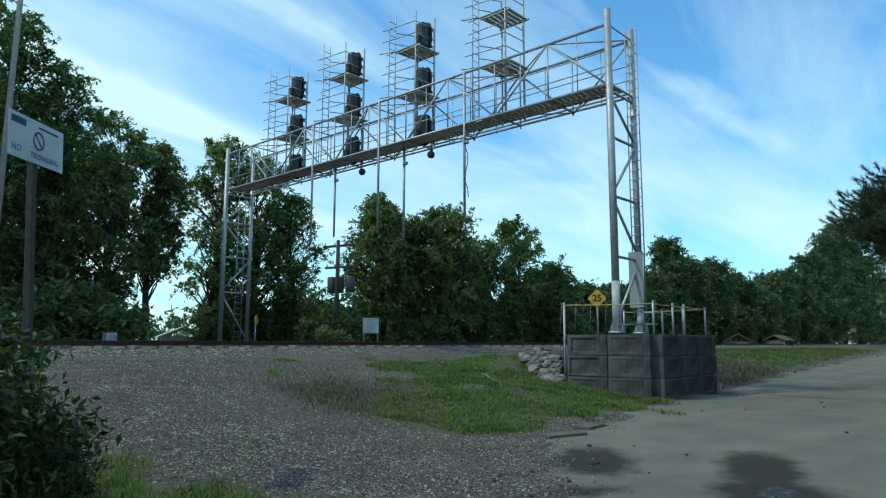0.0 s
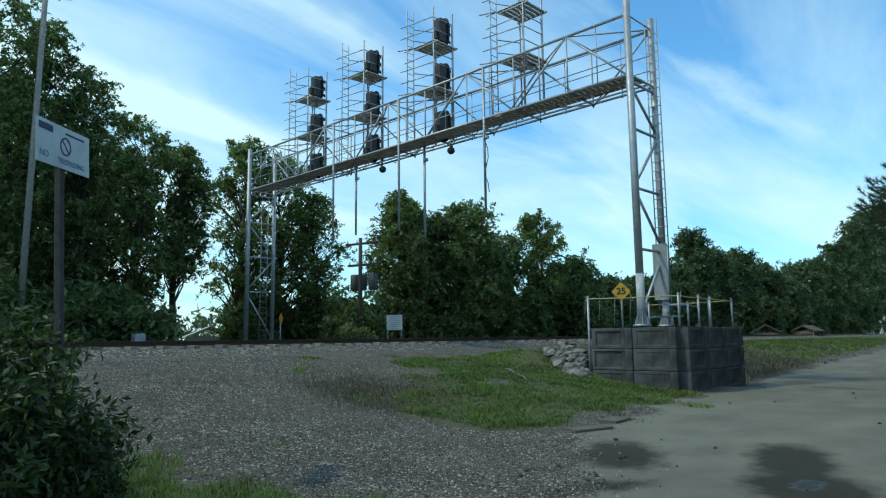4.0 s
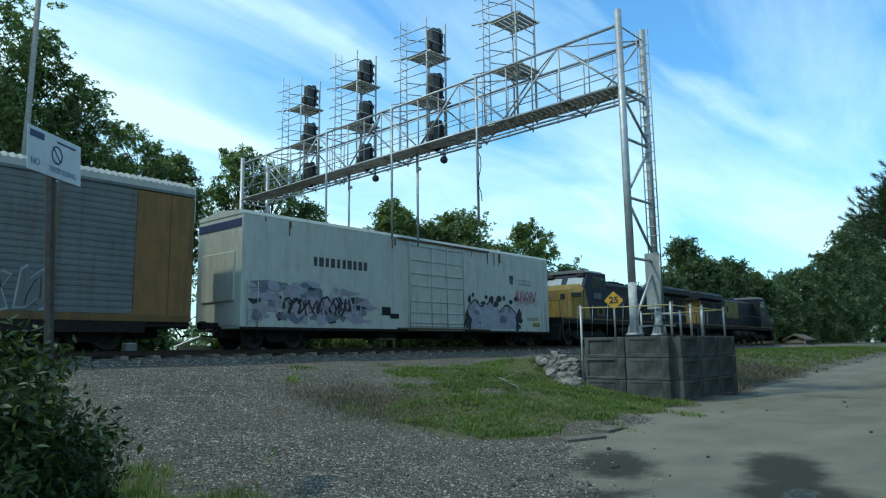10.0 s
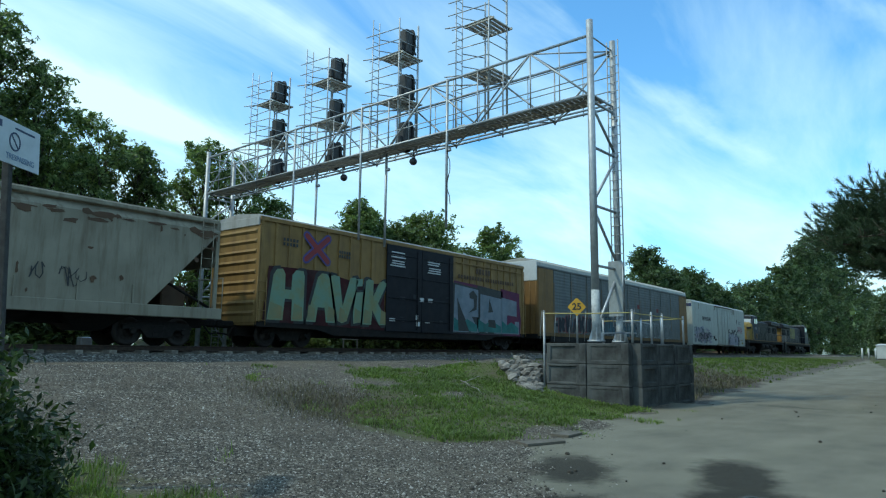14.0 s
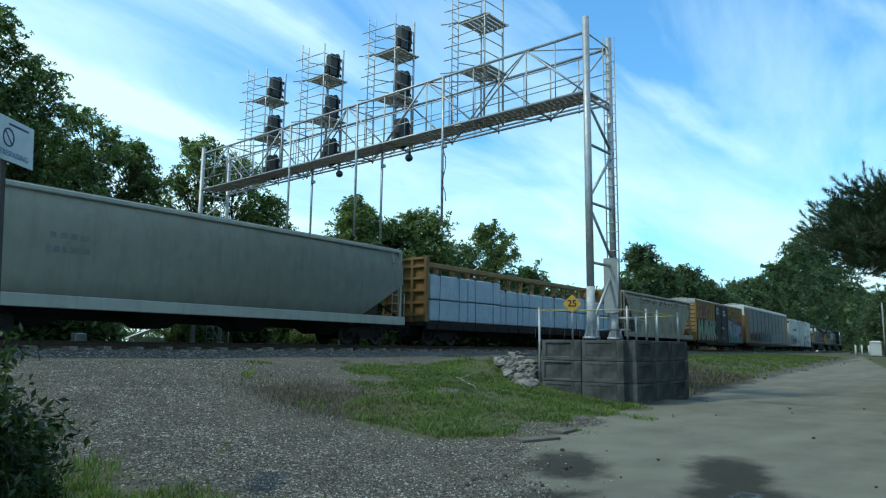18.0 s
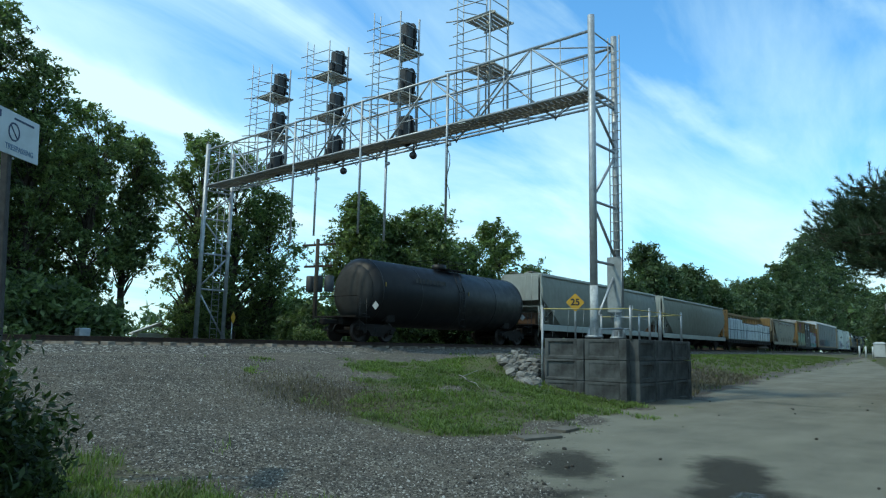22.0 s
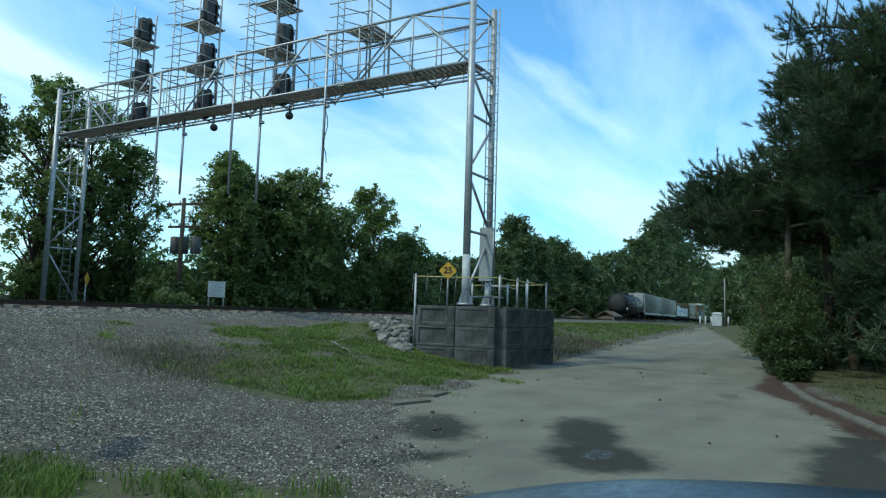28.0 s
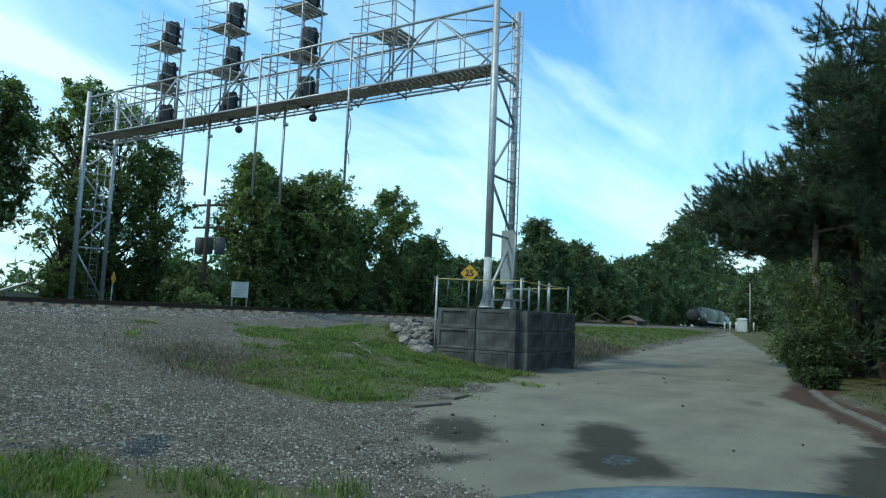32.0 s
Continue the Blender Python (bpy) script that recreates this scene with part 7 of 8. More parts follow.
def plant_trees():
    # az, distance, height, spread, label, material, clumps, per, leaf, low
    big = "tall dark green broadleaf tree with gaps of sky"
    for k, (az, d, h, w, lab, m, cl, per, lf, low) in enumerate((
            (77.0, 31.5, 15.6, 3.0, big, LEAF_B, 40, 300, 0.20, 0.10),
            (73.2, 33.5, 14.8, 2.0, big, LEAF, 34, 260, 0.20, 0.12),
            (70.2, 34.0, 12.8, 1.9, big, LEAF_B, 32, 260, 0.20, 0.10),
            (66.0, 35.5, 11.4, 2.4, "sunlit broadleaf tree at the wood's edge", LEAF_B, 38, 280, 0.20, 0.06),
            (62.9, 37.5, 10.9, 1.75, "sunlit broadleaf tree at the wood's edge", LEAF, 34, 280, 0.20, 0.38),
            (68.0, 39.0, 11.0, 2.7, big, LEAF_B, 34, 240, 0.22, 0.04),
            (74.6, 39.0, 13.2, 2.9, big, LEAF_B, 34, 240, 0.22, 0.04),
            (71.4, 41.0, 12.4, 2.8, big, LEAF, 32, 240, 0.22, 0.04),
            (77.5, 37.0, 12.4, 2.8, big, LEAF, 32, 240, 0.22, 0.04),
            (58.3, 41.5, 12.5, 2.7, "tall broadleaf tree behind the gantry leg", LEAF_B, 44, 230, 0.22, 0.06),
            (55.0, 42.5, 11.8, 2.9, "tall broadleaf tree behind the gantry leg", LEAF_B, 44, 210, 0.22, 0.06),
            (52.5, 43.5, 9.8, 2.4, "tall broadleaf tree behind the gantry leg", LEAF_B, 40, 200, 0.22, 0.06),
            (44.8, 42.0, 8.9, 2.1, "dense dark green tree beyond the track", LEAF_B, 40, 300, 0.24, 0.04),
            (42.4, 43.5, 8.0, 2.6, "dense dark green tree beyond the track", LEAF, 34, 300, 0.24, 0.04),
            (39.4, 44.0, 8.6, 2.5, "dense dark green tree beyond the track", LEAF_B, 36, 300, 0.24, 0.04),
            (36.6, 47.0, 6.9, 2.7, "dense dark green tree beyond the track", LEAF, 32, 280, 0.24, 0.04),
            (33.3, 49.5, 8.2, 2.5, "open-crowned green tree with long leaves", LEAF_B, 34, 240, 0.26, 0.04),
            (31.0, 52.0, 5.6, 2.6, "low dark green tree beyond the track", LEAF, 28, 240, 0.26, 0.04))):
        x, y = polar(az, d)
        h *= 1.14 if az < 35 else 1.07 if az < 46 else 1.0
        tree(x, y, h, w, 100 + k, lab, cl, per, lf, m, low, airy="gantry" in lab or "open" in lab or "edge" in lab)
    far_lab = "distant dark green tree beyond the railway"
    for k, (az, el, d) in enumerate(((29.4, 4.2, 63), (27.8, 5.0, 68), (25.9, 4.9, 74), (24.2, 5.0, 80), (22.6, 6.0, 86), (21.5, 8.7, 90), (20.0, 7.2, 96), (18.1, 6.8, 106), (16.6, 5.6, 116), (15.2, 4.6, 128), (13.9, 5.6, 138), (12.5, 5.8, 150), (11.3, 7.0, 166), (10.4, 8.4, 178), (9.4, 9.2, 205), (8.4, 8.4, 232), (7.4, 6.6, 262), (6.4, 4.8, 330))):
        x, y = polar(az, d)
        tree(x, y, d * math.tan(radians(el)) * 0.95 + 0.4, d * 0.030, 300 + k, far_lab, 36, 230, 0.19 + 0.0013 * d, LEAF_FAR, 0.05, "distant trees")
    # trees and creeper-hung saplings along the right of the road
    for k, (x, y, h, w) in enumerate(((122, 8.6, 9.6, 5.0), (108, 8.2, 8.8, 4.0), (98, 4.2, 9.4, 4.2), (112, 2.0, 13.0, 5.0), (104, -1.0, 13.0, 5.0), (85, 0.6, 10.4, 4.4), (62, -0.8, 9.2, 3.6), (110, 5.2, 10.4, 4.4), (58, 1.2, 8.4, 2.6), (74, 1.8, 9.4, 2.8), (92, -1.0, 12.5, 4.6), (80, -1.8, 12.0, 4.2), (68, -2.4, 11.0, 3.8), (57, -2.8, 10.0, 3.4), (47, -2.9, 9.0, 3.0), (38, -3.0, 7.6, 2.6), (32, -2.9, 6.4, 2.2))):
        tree(x, y, h, w, 400 + k, "leafy green tree overhanging the dirt road", 30, 230, 0.2 if x < 50 else 0.28, LEAF if x < 50 else LEAF_FAR, 0.03, "trees along the road")


plant_trees()


def shrub(x, y, h, w, seed, label, per=160, leaf=0.1, material=None, clumps=14, name="shrub", group="undergrowth"):
    rng = random.Random(seed)
    t = thing(name, label, "shrub", group)
    centres, radii = [], []
    for k in range(clumps):
        a, d = rng.uniform(0, 6.283), w * math.sqrt(rng.random()) * 0.85
        f = rng.random()
        z = h * (0.12 + 0.72 * f * (1 - 0.45 * (d / w) ** 2))
        centres.append((d * math.cos(a), d * math.sin(a), z))
        radii.append(rng.uniform(0.22, 0.38) * min(h, 2 * w) * 0.75)
    s = Shape()
    for c in centres:
        limb(s, (c[0] * 0.2, c[1] * 0.2, -0.1), c, 0.012 + 0.008 * h, 0.006, rng, 0.1, 3)
    part("stem", s, BARK, t)
    part("foliage", cloud_mesh("foliage", *leaf_cloud(centres, radii, per, leaf, seed, 0.3, 0.9), material or LEAF), material or LEAF, t)
    t.location = (x, y, float(ground_z(x, y)) - 0.03)
    return t


def plant_shrubs():
    rng = random.Random(77)
    for k in range(34):
        az = 30.0 + k * 1.42 + rng.uniform(-0.5, 0.5)
        d = 28.2 / math.sin(radians(az)) + rng.uniform(0, 4)
        if d > 55:
            d = 52 + rng.uniform(0, 4)
        if 57.5 < az < 64.8:
            continue
        if 50.0 < az <= 57.5:
            d += 9
        if 43.8 < az < 47.6:
            d += 7
        x, y = polar(az, d)
        hh = rng.uniform(2.4, 4.2) if az < 50 else (rng.uniform(0.8, 1.5) if 57.5 < az < 63.5 else rng.uniform(2.0, 4.2))
        shrub(x, y, hh, rng.uniform(1.5, 2.3), 500 + k, "dark green undergrowth along the far side of the track", 150, 0.18, LEAF if k % 3 else LEAF_B, 15)
    # bush close by, and the sapling behind the sign post
    for k, (x, y, h, w) in enumerate(((1.75, 6.2, 1.85, 0.8), (1.15, 5.5, 1.9, 0.8), (2.25, 6.9, 1.35, 0.6), (0.7, 6.6, 2.3, 1.0))):
        shrub(x, y, h, w, 600 + k, "dark leafy bush at the edge of the gravel", 460, 0.046, BUSHLEAF, 24, "bush", "bushes close to the road")
    for k, (x, y, h, w) in enumerate(((22.6, 0.3, 1.2, 0.5), (24.9, 0.55, 4.6, 1.0), (23.6, 0.5, 1.7, 0.6), (20.9, 0.15, 0.6, 0.4), (27, -0.2, 2.8, 0.9), (29.5, -0.3, 3.2, 1.0))):
        shrub(x, y, h, w, 640 + k, "dark green weeds and creeper at the road's edge", 260, 0.06, LEAF if x > 24 else BUSHLEAF, 28 if h > 4 else 16, "shrub", "growth at the road's edge")


plant_shrubs()
shrub(23.14, 26.5, 1.3, 0.75, 680, "pale green weed bush beyond the rails", 240, 0.1, LEAF_B, 12)


def needle_tufts(tips, seed, length=0.22, per=60, half=0.0085):
    """Pine tufts: needles fanned out from the end of a twig."""
    rng = np.random.default_rng(seed)
    T = np.repeat(np.array([t[0] for t in tips]), per, 0)
    D = np.repeat(np.array([t[1] for t in tips]), per, 0)
    n = len(T)
    d = rng.normal(size=(n, 3)) * 0.5 + D
    d /= np.linalg.norm(d, axis=1)[:, None]
    side = np.cross(d, rng.normal(size=(n, 3)))
    side /= np.linalg.norm(side, axis=1)[:, None] + 1e-9
    P = T - D * (0.36 * rng.random(n))[:, None]
    L = (length * rng.uniform(0.7, 1.2, n))[:, None]
    V = np.stack([P - side * half, P + side * half, P + d * L], 1).reshape(-1, 3)
    return V, np.arange(3 * n).reshape(-1, 3)


def pine(x, y, h, seed, label, limbs, trunk_r=0.2, pale=False, near=False):
    """limbs: height, compass angle in degrees, length, droop."""
    rng = random.Random(seed)
    t = thing("pine_tree", label, "tree", "pines beside the road")
    s = Shape()
    limb(s, (0, 0, -0.3), (0.15, 0.1, h * 0.5), trunk_r, trunk_r * 0.7, rng, 0.02, 4)
    limb(s, (0.15, 0.1, h * 0.5), (0.1, 0, h), trunk_r * 0.7, 0.03, rng, 0.02, 4)
    tips = []
    for z, ang, ln, droop in limbs:
        a = radians(ang)
        d = Vector((math.cos(a), math.sin(a), 0))
        p0 = Vector((0.1, 0.05, z))
        end = p0 + d * ln + Vector((0, 0, 0.25 * ln - droop * ln))
        limb(s, p0, end, 0.035 + 0.012 * ln, 0.015, rng, 0.06, 3)
        for k in range(int(19 + 14 * ln)):
            f = 0.25 + 0.75 * math.sqrt(rng.random())
            q = p0.lerp(end, f)
            off = Vector((rng.gauss(0, 0.34), rng.gauss(0, 0.34), rng.gauss(0.1, 0.26))) * (0.5 + 0.35 * ln * (1.15 - f) + 0.2)
            tip = q + off
            if rng.random() < 0.4:
                s.tube(q, tip, 0.012, 0.006, 4)
            dr = (off.normalized() * 0.7 + d * 0.35 + Vector((0, 0, 0.55))).normalized()
            tips.append((tuple(tip), tuple(dr)))
    part("trunk", s, PALEBARK if pale else BARK, t, "scaly grey-brown trunk")
    part("crown", cloud_mesh("crown", *(needle_tufts(tips, seed, 0.2, 66, 0.0085) if near else needle_tufts(tips, seed, 0.24, 16, 0.022)), NEEDLE), NEEDLE, t, "dark tufted needles")
    t.location = (x, y, float(ground_z(x, y)))
    return t


PALEBARK = mat("pale_scaly_bark", (0.15, 0.13, 0.105), (0.085, 0.07, 0.055), rough=0.95, scale=9, bump=0.7, bscale=18)


def plant_pines():
    rng = random.Random(61)

    def whorls(z0, z1, n, l0, l1, toward=None, width=180):
        out = []
        for k in range(n):
            f = k / max(1, n - 1)
            ang = rng.uniform(0, 360) if toward is None else toward + rng.uniform(-width, width)
            out.append((z0 + (z1 - z0) * f + rng.uniform(-0.2, 0.2), ang, (l0 + (l1 - l0) * f) * rng.uniform(0.75, 1.15), rng.uniform(0.05, 0.3)))
        return out

    lab = "dark green pine with long tufted branches over the road"
    deep = "tall dark pine with foliage down to the ground"
    pine(27.0, -1.0, 10.5, 1, lab, whorls(5.0, 10.2, 34, 3.0, 1.0) + whorls(4.3, 6.2, 26, 4.5, 3.8, 100, 30) + [(5.2, 84, 5.6, 0.14), (5.6, 92, 5.0, 0.12), (4.8, 78, 5.1, 0.12), (5.3, 100, 4.6, 0.14), (4.6, 88, 5.0, 0.1), (4.9, 96, 5.2, 0.16)], 0.19, near=True)
    pine(25.6, 0.12, 9.0, 21, "pale-trunked pine at the road's edge", whorls(4.6, 8.8, 16, 2.2, 0.9), 0.15, True, True)
    pine(33.0, -1.6, 9.6, 12, deep, whorls(0.5, 9.2, 80, 3.2, 1.2), 0.18)
    pine(38.0, -1.2, 10.0, 13, deep, whorls(0.5, 9.6, 80, 3.4, 1.2), 0.18)
    pine(30.0, -3.4, 10.5, 14, deep, whorls(0.5, 10.2, 70, 3.0, 1.2), 0.18)
    pine(26.4, -1.7, 9.5, 2, lab, whorls(4.5, 9.3, 26, 2.8, 0.8), 0.16, near=True)
    pine(21.8, -2.6, 10.8, 3, deep, whorls(2.6, 10.4, 70, 3.0, 1.3) + whorls(6.0, 9.5, 12, 3.4, 2.6, 110, 40), 0.2, near=True)
    pine(23.5, -4.4, 13.0, 4, deep, whorls(0.6, 12.7, 72, 2.9, 1.2), 0.2)
    pine(19.6, -4.6, 12.4, 5, deep, whorls(0.5, 12.0, 72, 2.8, 1.3), 0.2)
    pine(17.0, -5.4, 13.4, 8, deep, whorls(0.7, 13.0, 60, 2.7, 1.2), 0.2)
    pine(24.6, -3.0, 8.6, 6, "dense dark pine at the road's edge", whorls(0.4, 8.4, 56, 2.4, 1.0), 0.16)
    pine(28.5, -4.4, 12.0, 7, "dense dark pine at the road's edge", whorls(0.6, 11.6, 50, 2.8, 1.2), 0.16)

plant_pines()


def far_woods():
    """A belt of woods all round, far off."""
    rng = np.random.default_rng(9)
    cs, rs = [], []
    for k in range(900):
        a = radians(rng.uniform(-180, 180))
        d = rng.uniform(105, 150)
        x, y = d * math.cos(a) + 20, d * math.sin(a)
        if abs(y - float(track_y(x))) < 9 or (-8 < y < 14 and x > 0):
            continue
        hh = 9 + 4 * math.sin(a * 9) + 2.5 * math.sin(a * 23 + 1)
        for j in range(2):
            cs.append((x + rng.normal() * 3, y + rng.normal() * 3, 1 + hh * rng.random() ** 0.7))
            rs.append(rng.uniform(1.6, 3.2))
    ob = new("far_woods", cloud_mesh("far_woods", *leaf_cloud(cs, rs, 40, 0.75, 3, corners=3), LEAF_FAR))
    tagged(ob, "belt of dark green woods in the distance", "woods", kind="stuff")


far_woods()


def sow_grass():
    x, y, rng = grow(1, 100000, (9, 18.2, 5.5, 15.5))
    blades("mound_grass", x, y, rng.uniform(0.02, 0.10, len(x)) * (0.4 + 0.65 * (np.sin(x * 2.1 + 1.7 * np.sin(y * 1.3)) * np.sin(y * 1.9 + x * 0.6) > -0.1)), 1, "short patchy green grass on the mound beside the wall", lean=1.6, width=0.009)
    x, y, rng = grow(2, 60000, (0.5, 6.5, 3.0, 9.5), 0.75)
    blades("edge_grass", x, y, rng.uniform(0.03, 0.12, len(x)) * (1.0 + 0.9 * (np.sin(x * 2.7 + 1.0) * np.sin(y * 2.2) > 0.35)), 2, "rough grass at the edge of the gravel", lean=1.1)
    x, y, rng = grow(3, 60000, (22, 75, 7.5, 19))
    blades("verge_grass", x, y, rng.uniform(0.04, 0.14, len(x)), 3, "bright green grass verge between road and track", width=0.018)
    x, y, rng = grow(4, 40000, (9, 30, -7, 0.5), 0.85)
    # the dark bush colour puts the trees' shade into the blades
    blades("lawn_grass", x, y, rng.uniform(0.015, 0.05, len(x)), 4, "mown lawn beside the road, tree shade in its colour", material=BUSHLEAF)


sow_grass()


def straw_tufts():
    """Dry brown weeds on the washed gravel."""
    rng = np.random.default_rng(8)
    n = 4500
    x, y = rng.normal(9.7, 0.75, n), rng.normal(10.4, 1.1, n)
    m = 5000
    sx = rng.uniform(22.2, 36, m)
    sy = road_left(sx) + 0.3 + rng.gamma(2.0, 1.0, m)
    dry = leaf_mat("dry_weeds", (0.065, 0.056, 0.038), (0.16, 0.138, 0.09), trans=0.25)
    blades("dry_weeds", x, y, rng.uniform(0.02, 0.11, n), 8, "dry brown weeds in the gravel hollow", lean=1.4, material=dry)
    blades("slope_weeds", sx, sy, rng.uniform(0.04, 0.2, m), 9, "dry brown and green weeds on the dirt slope beside the wall", lean=1.2, width=0.012, material=dry)


straw_tufts()

# ---- small things round about ----


DRUM = mat("transformer_grey", (0.06, 0.065, 0.07), (0.04, 0.043, 0.046), rough=0.6)


def utility_pole(x, y, h, label, arms=True, drums=True, lean=0.0, r=0.13, turn=0.6, guy=False):
    p = thing("utility_pole", label, "utility pole")
    part("pole", Shape().tube((0, 0, -0.3), (lean, 0, h), r, r * 0.7, 12), POLEWOOD if not drums else BARK, p)
    if arms:
        for z, w in ((h - 0.3, 2.2), (h - 1.5, 1.9)):
            arm = part("crossarm", Shape().box((0.12, 0, z), (0.1, w, 0.12), 0.01), BARK, p)
            for k in range(4):
                part("insulator", Shape().tube((0.12, -w / 2 + 0.12 + k * (w - 0.24) / 3, z + 0.06), (0.12, -w / 2 + 0.12 + k * (w - 0.24) / 3, z + 0.22), 0.04, 0.025, 8), GALV, arm)
    if drums:
        for k, dy in enumerate((-0.62, 0.1, 0.62)):
            tr = part("transformer", Shape().lathe([(0, 0.24), (0.04, 0.27), (0.85, 0.27), (0.9, 0.2)], 14, Matrix.Translation((0.35 * (k != 1) + 0.3 * (k == 1), dy, h - 2.9)) @ Matrix.Rotation(-math.pi / 2, 4, "Y")), DRUM, p, "dark grey transformer drum")
    p.matrix_basis = Matrix.Translation((x, y, float(ground_z(x, y)))) @ Matrix.Rotation(turn, 4, "Z")
    return p


utility_pole(*polar(73.35, 29.5), 17.0, "tall pale weathered pole behind the track", False, False, 0.3, 0.13)
utility_pole(*polar(48.5, 38), 6.1, "dark utility pole with crossarms and transformer drums", True, True, 0.0, 0.14, 0.2)
utility_pole(88.6, 7.7, 5.8, "thin grey pole at the end of the road", False, False, 0.0, 0.1)


def wires():
    w = thing("overhead_wires", "three thin dark overhead wires", "wire")
    for k, (az, el) in enumerate(((-3.0, 22), (-3.7, 22), (-0.6, 24))):
        a = Vector((70 * math.cos(radians(az + 3)), 70 * math.sin(radians(az + 3)), 8.0))
        b = Vector((14 * math.cos(radians(az)), 14 * math.sin(radians(az)), 8.6))
        part("wire", Shape().path([a, a.lerp(b, 0.5) - Vector((0, 0, 0.4)), b, b + (b - a) * 1.4], 0.012, 4), BLACK, w)


wires()


def relay_hut(x, y, s, label):
    c = thing("relay_cabinet", label, "cabinet")
    z = float(ground_z(x, y))
    body = part("body", Shape().box((0, 0, 0.9), (1.0, 1.3, 1.75), 0.03), WHITE, c)
    part("roof", Shape().loft([[(-0.6, -0.75, 1.77), (0.6, -0.75, 1.77), (0.6, 0.75, 1.77), (-0.6, 0.75, 1.77)], [(-0.3, -0.4, 1.98), (0.3, -0.4, 1.98), (0.3, 0.4, 1.98), (-0.3, 0.4, 1.98)]]), WHITE, c)
    part("door", Shape().box((-0.51, 0, 0.9), (0.03, 0.9, 1.5), 0.01), WHITE, c)
    part("plinth", Shape().box((0, 0, 0.0), (1.3, 1.6, 0.2), 0.02), CONCRETE, c)
    c.matrix_basis = Matrix.Translation((x, y, z)) @ Matrix.Diagonal((s, s, s, 1))


relay_hut(88, 8.5, 0.85, "small white equipment cabinet at the end of the road")
for x, y in ((86, 9.6), (87, 10.3), (88.5, 7.3), (86.5, 9.0)):
    b = tagged(part("bollard", Shape().tube((0, 0, 0), (0, 0, 1.15), 0.09, n=12).tube((0, 0, 1.15), (0, 0, 1.2), 0.09, 0.04, 12), WHITE), "white painted bollard by the cabinet", "bollard", "bollards at the road's end")
    b.location = (x, y, float(ground_z(x, y)))


def low_house(az, d, w, dp, h, roof_h, wallm, roofm, label, turn):
    hs = thing("house", label, "building", "distant buildings")
    x, y = polar(az, d)
    part("wall", Shape().box((0, 0, h / 2), (w, dp, h), 0.02), wallm, hs)
    part("roof", Shape().loft([[(x_, -dp / 2 - 0.3, h), (x_, 0, h + roof_h), (x_, dp / 2 + 0.3, h), (x_, dp / 2 + 0.3, h - 0.12), (x_, 0, h + roof_h - 0.15), (x_, -dp / 2 - 0.3, h - 0.12)] for x_ in (-w / 2 - 0.3, w / 2 + 0.3)]), roofm, hs)
    for k in range(3):
        win = part("window", Shape().box((-w / 2 + w * (k + 0.5) / 3, -dp / 2 - 0.02, h * 0.55), (0.9, 0.08, 1.0), 0.02), WHITE, hs)
        part("pane", Shape().box((-w / 2 + w * (k + 0.5) / 3, -dp / 2 - 0.065, h * 0.55), (0.76, 0.02, 0.86)), WINDOW, win)
    hs.matrix_basis = Matrix.Translation((x, y, 1.0)) @ Matrix.Rotation(turn, 4, "Z")


SHINGLE = mat("brown_shingles", (0.11, 0.085, 0.065), (0.075, 0.06, 0.047), rough=0.9, scale=6)
SHEET = mat("pale_sheet_roof", (0.5, 0.47, 0.42), (0.42, 0.39, 0.35), rough=0.6)
low_house(60.45, 45, 2.6, 2.3, 0.85, 0.62, WHITE, SHEET, "low pale building with a shallow roof behind the track", radians(66))
low_house(16.5, 92, 3.2, 3, 0.8, 1.0, mat("brown_siding", (0.16, 0.12, 0.085), (0.12, 0.09, 0.065)), SHINGLE, "small brown house beyond the railway", 0.3)
low_house(13.7, 100, 2.2, 2.4, 1.0, 0.7, bpy.data.materials["brown_siding"], SHINGLE, "small dark house beyond the railway", -0.2)


def back_fence():
    f = thing("chain_fence", "grey chain-link fence behind the track", "fence")
    pts = [polar(az, 30.5 / math.sin(radians(az)) ) for az in np.linspace(80, 63, 9)]
    for x, y in pts:
        part("post", Shape().tube((x, y, 0.9), (x, y, 2.75), 0.035, n=8), GALV, f)
    for z in (1.5, 2.05, 2.68):
        part("rail", Shape().path([(x, y, z) for x, y in pts], 0.014, 5), GALV, f)


back_fence()
bx = tagged(part("equipment_box", Shape().box((0, 0, 0.42), (0.42, 0.42, 0.85), 0.03), GALV), "small pale equipment box beyond the track", "cabinet")
bx.location = polar(65.5, 29.5) + (1.02,)


def kerb():
    k = tagged(part("kerb", Shape().box((0, 0, 0), (0.05, 0.05, 0.05)), SLABM), "worn pale concrete kerb along the lawn", "kerb", kind="structure")
    xs = np.arange(8.4, 19.0, 1.05)
    for a in xs:
        y = float(np.interp(a, [8, 12.3, 15.7, 18.3, 20], [-2.0, -0.95, -0.2, 0.15, 0.25]))
        z = float(ground_z(a, y))
        p = part("kerb_stone", Shape().box((0, 0, 0), (1.02, 0.18, 0.22), 0.04), SLABM, k)
        p.matrix_basis = Matrix.Translation((float(a), y, z - 0.03)) @ Matrix.Rotation(0.2, 4, "Z")


kerb()




def slab(x, y, s, turn):
    p = tagged(part("paving_slab", Shape().loft([[(-s, -0.18, 0), (s * 0.6, -0.22, 0), (s, 0.1, 0), (-s * 0.8, 0.2, 0)], [(-s, -0.18, 0.035), (s * 0.6, -0.22, 0.04), (s, 0.1, 0.035), (-s * 0.8, 0.2, 0.035)]]), SLABM), "broken pale concrete slab at the grass edge", "slab", "slabs at the grass edge")
    p.matrix_basis = Matrix.Translation((x, y, float(ground_z(x, y)))) @ Matrix.Rotation(turn, 4, "Z")


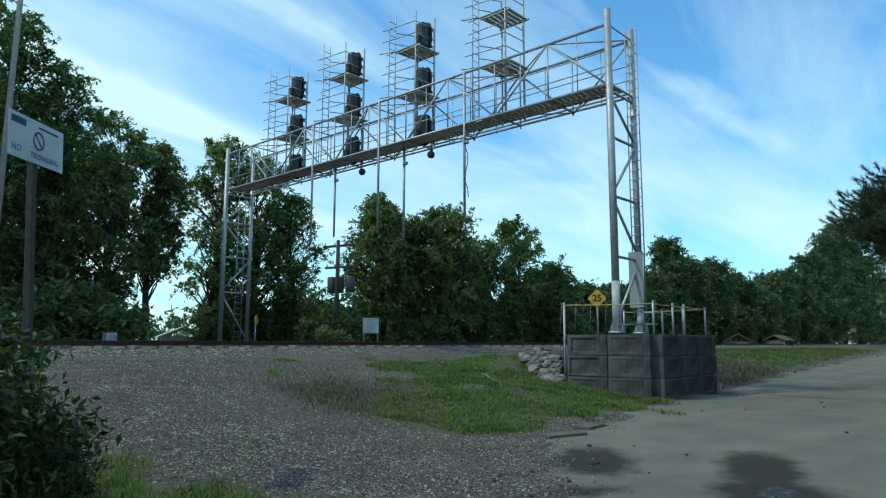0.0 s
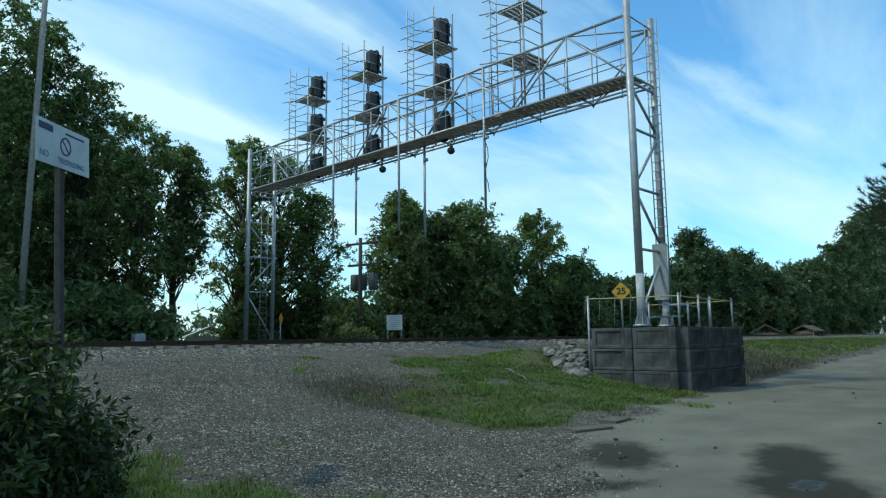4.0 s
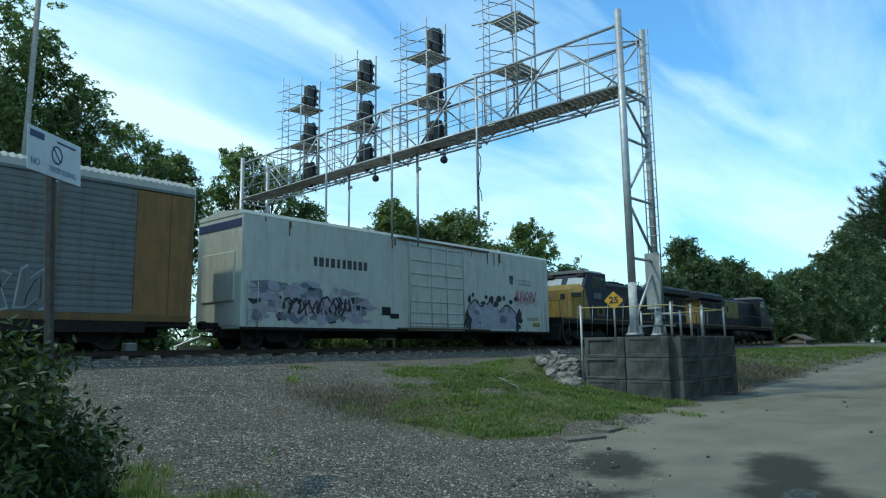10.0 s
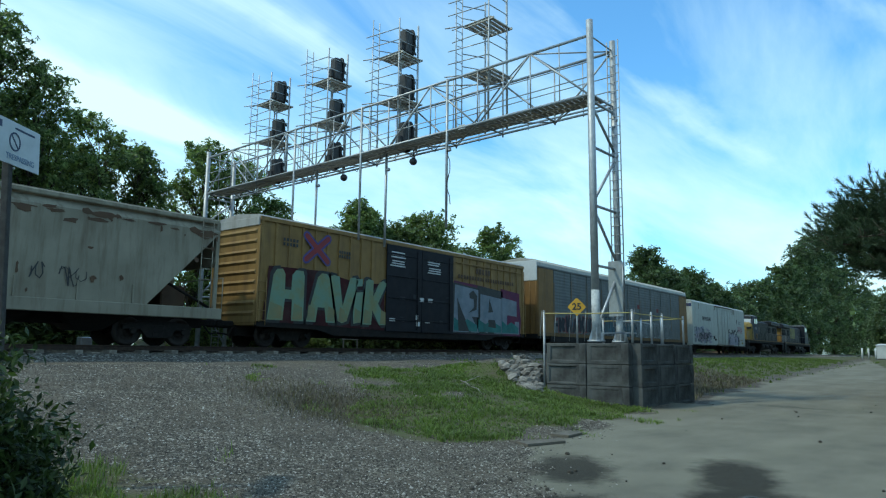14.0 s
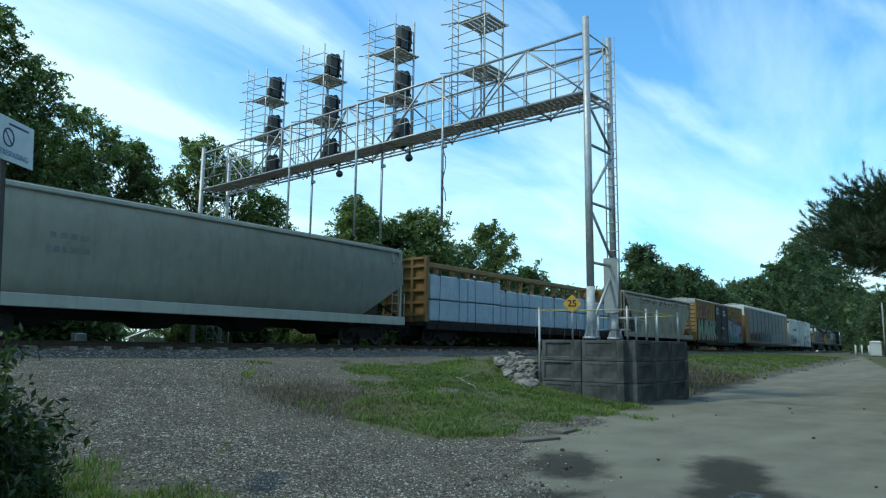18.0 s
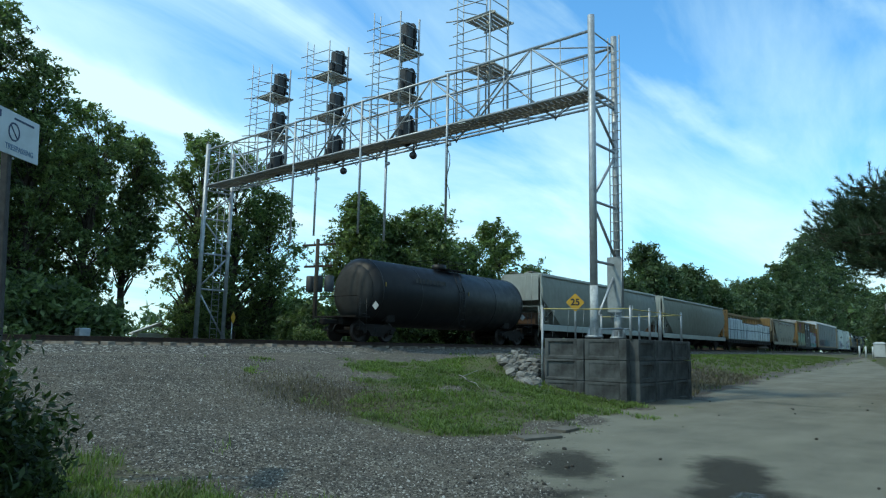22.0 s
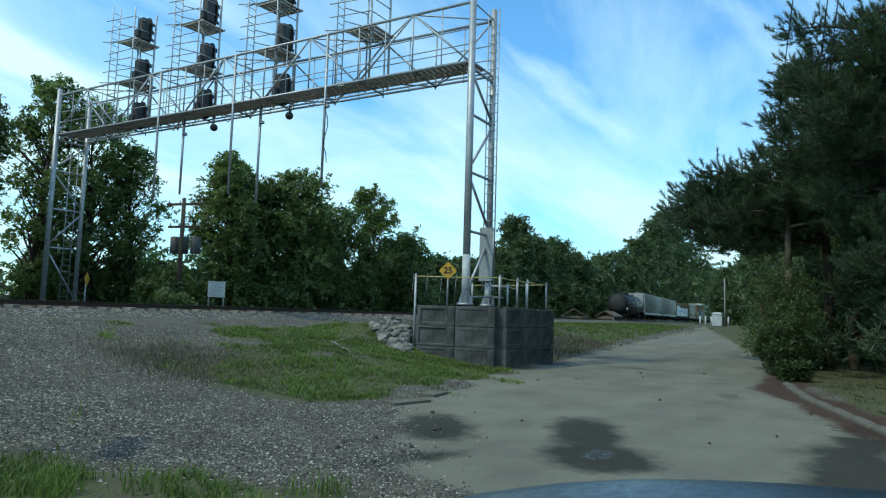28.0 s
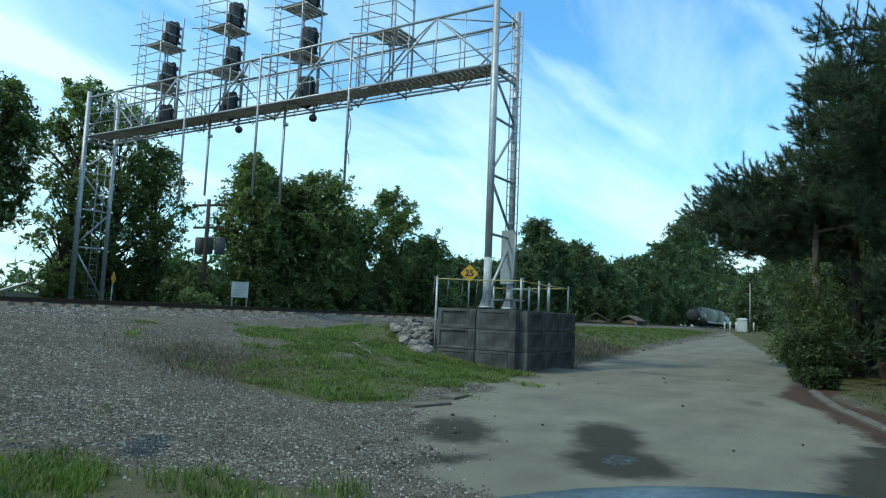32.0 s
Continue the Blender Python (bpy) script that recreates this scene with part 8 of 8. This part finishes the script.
slab(10.2, 5.85, 0.5, -0.3)
slab(11.3, 6.0, 0.35, 0.1)


def fallen_branch():
    b = Shape()
    pts = [(15.0, 11.1), (14.5, 10.6), (13.95, 10.0), (13.45, 9.45), (13.1, 9.1)]
    pts = [(x, y, float(ground_z(x, y)) + 0.07 + 0.04 * (k % 2)) for k, (x, y) in enumerate(pts)]
    for k, (p, q) in enumerate(zip(pts, pts[1:])):
        b.tube(p, q, 0.014 - 0.002 * k, 0.012 - 0.002 * k, 6)
    b.tube(pts[1], (pts[1][0] + 0.25, pts[1][1] - 0.3, pts[1][2] + 0.16), 0.012, 0.006, 5).tube(pts[2], (pts[2][0] - 0.3, pts[2][1] - 0.1, pts[2][2] + 0.1), 0.01, 0.005, 5)
    tagged(part("fallen_branch", b, POLEWOOD), "bare pale branch fallen on the grassy mound", "branch")


fallen_branch()


def clods():
    rng = random.Random(31)
    base = Shape().loft([[(0.05 * q * math.cos(i * 1.047), 0.04 * q * math.sin(i * 1.047), z) for i in range(6)] for q, z in ((0.7, -0.02), (1.0, 0.0), (0.8, 0.025), (0.3, 0.035))]).mesh("clod")
    base.materials.append(mat("dark_clod", (0.05, 0.043, 0.033), (0.03, 0.026, 0.02), rough=0.95))
    for k in range(34):
        x = rng.uniform(6.5, 26)
        y = rng.uniform(float(road_right(x)) + 0.2, float(road_left(x)) - 0.2)
        if k < 16:
            x, y = rng.uniform(5.8, 9.5), rng.uniform(3.2, 5.0)
        ob = tagged(part("clod", base, BARK), "small dark clod of dirt on the road", "clod", "clods on the road")
        sc = rng.uniform(0.25, 0.85)
        ob.matrix_basis = Matrix.Translation((x, y, float(ground_z(x, y)) + 0.01)) @ Matrix.Rotation(rng.uniform(0, 6), 4, "Z") @ Matrix.Diagonal((sc, sc, sc, 1))


clods()


def bonnet():
    """The front of the car from which the road is seen."""
    c = thing("car", "grey-blue car bonnet seen from inside", "car")
    paint_m = mat("car_paint", (0.030, 0.041, 0.050), (0.024, 0.034, 0.042), rough=0.35, metal=0.3, scale=30, bump=0.0)
    rings = []
    for k in range(13):
        f = k / 12
        row = []
        for j in range(17):
            g = -1 + j / 8
            row.append((0.72 + 0.68 * f - 0.08 * g * g * f, -0.35 + g * (0.97 - 0.05 * f), 1.288 - 0.055 * g * g - 0.06 * g ** 4 - 0.03 * (1 - f) - 0.10 * max(0.0, f - 0.62) ** 2 / 0.14))
        rings.append(row)
    bn = part("bonnet", Shape().loft(rings, closed=False, smooth=True), paint_m, c)
    part("front", Shape().box((1.12, -0.35, 0.72), (0.6, 1.7, 0.66), 0.12), paint_m, c)
    for y in (-1.09, 0.39):
        w = part("wheel", Shape().lathe([(-0.1, 0.2), (-0.1, 0.31), (-0.06, 0.33), (0.06, 0.33), (0.1, 0.31), (0.1, 0.2)], 24, Matrix.Translation((1.0, y, 0.33)) @ Matrix.Rotation(math.pi / 2, 4, "Z")), BLACK, c)
    c.matrix_basis = pose(0, 0, -0.005, 0, 0, 1)


bonnet()

# ---- what moves ----


def train_pose(x, flip):
    slope = track_slope(x)
    return pose(x, float(track_y(x)), RAIL_Z, 0, 0, math.degrees(math.atan(slope)) + (180 if flip else 0))


def motions():
    for car, mid, flip, wheels in CARS:
        walk(car, [(t / 2, train_pose(run(t / 2) + mid, flip)) for t in range(65)])
        sign = -1 if flip else 1
        # wheels turn while their car is near
        t0 = 0.0
        while t0 < 31 and run(t0) + mid < -16:
            t0 += 0.05
        t1 = t0
        while t1 < 32 and run(t1) + mid < 52:
            t1 += 0.05
        for w, r in wheels:
            at = w.location.copy()
            rows, t = [(0.0, t0)] if t0 > 0 else [], t0
            while t < t1:
                rows.append((t, t))
                t += 1 / 30
            if rows[-1][0] < 32.0:
                rows.append((32.0, rows[-1][1]))
            walk(w, [(a, pose(at.x, at.y, at.z, 0, math.degrees(sign * (run(b) - run(t0)) / r), 0)) for a, b in rows])


motions()
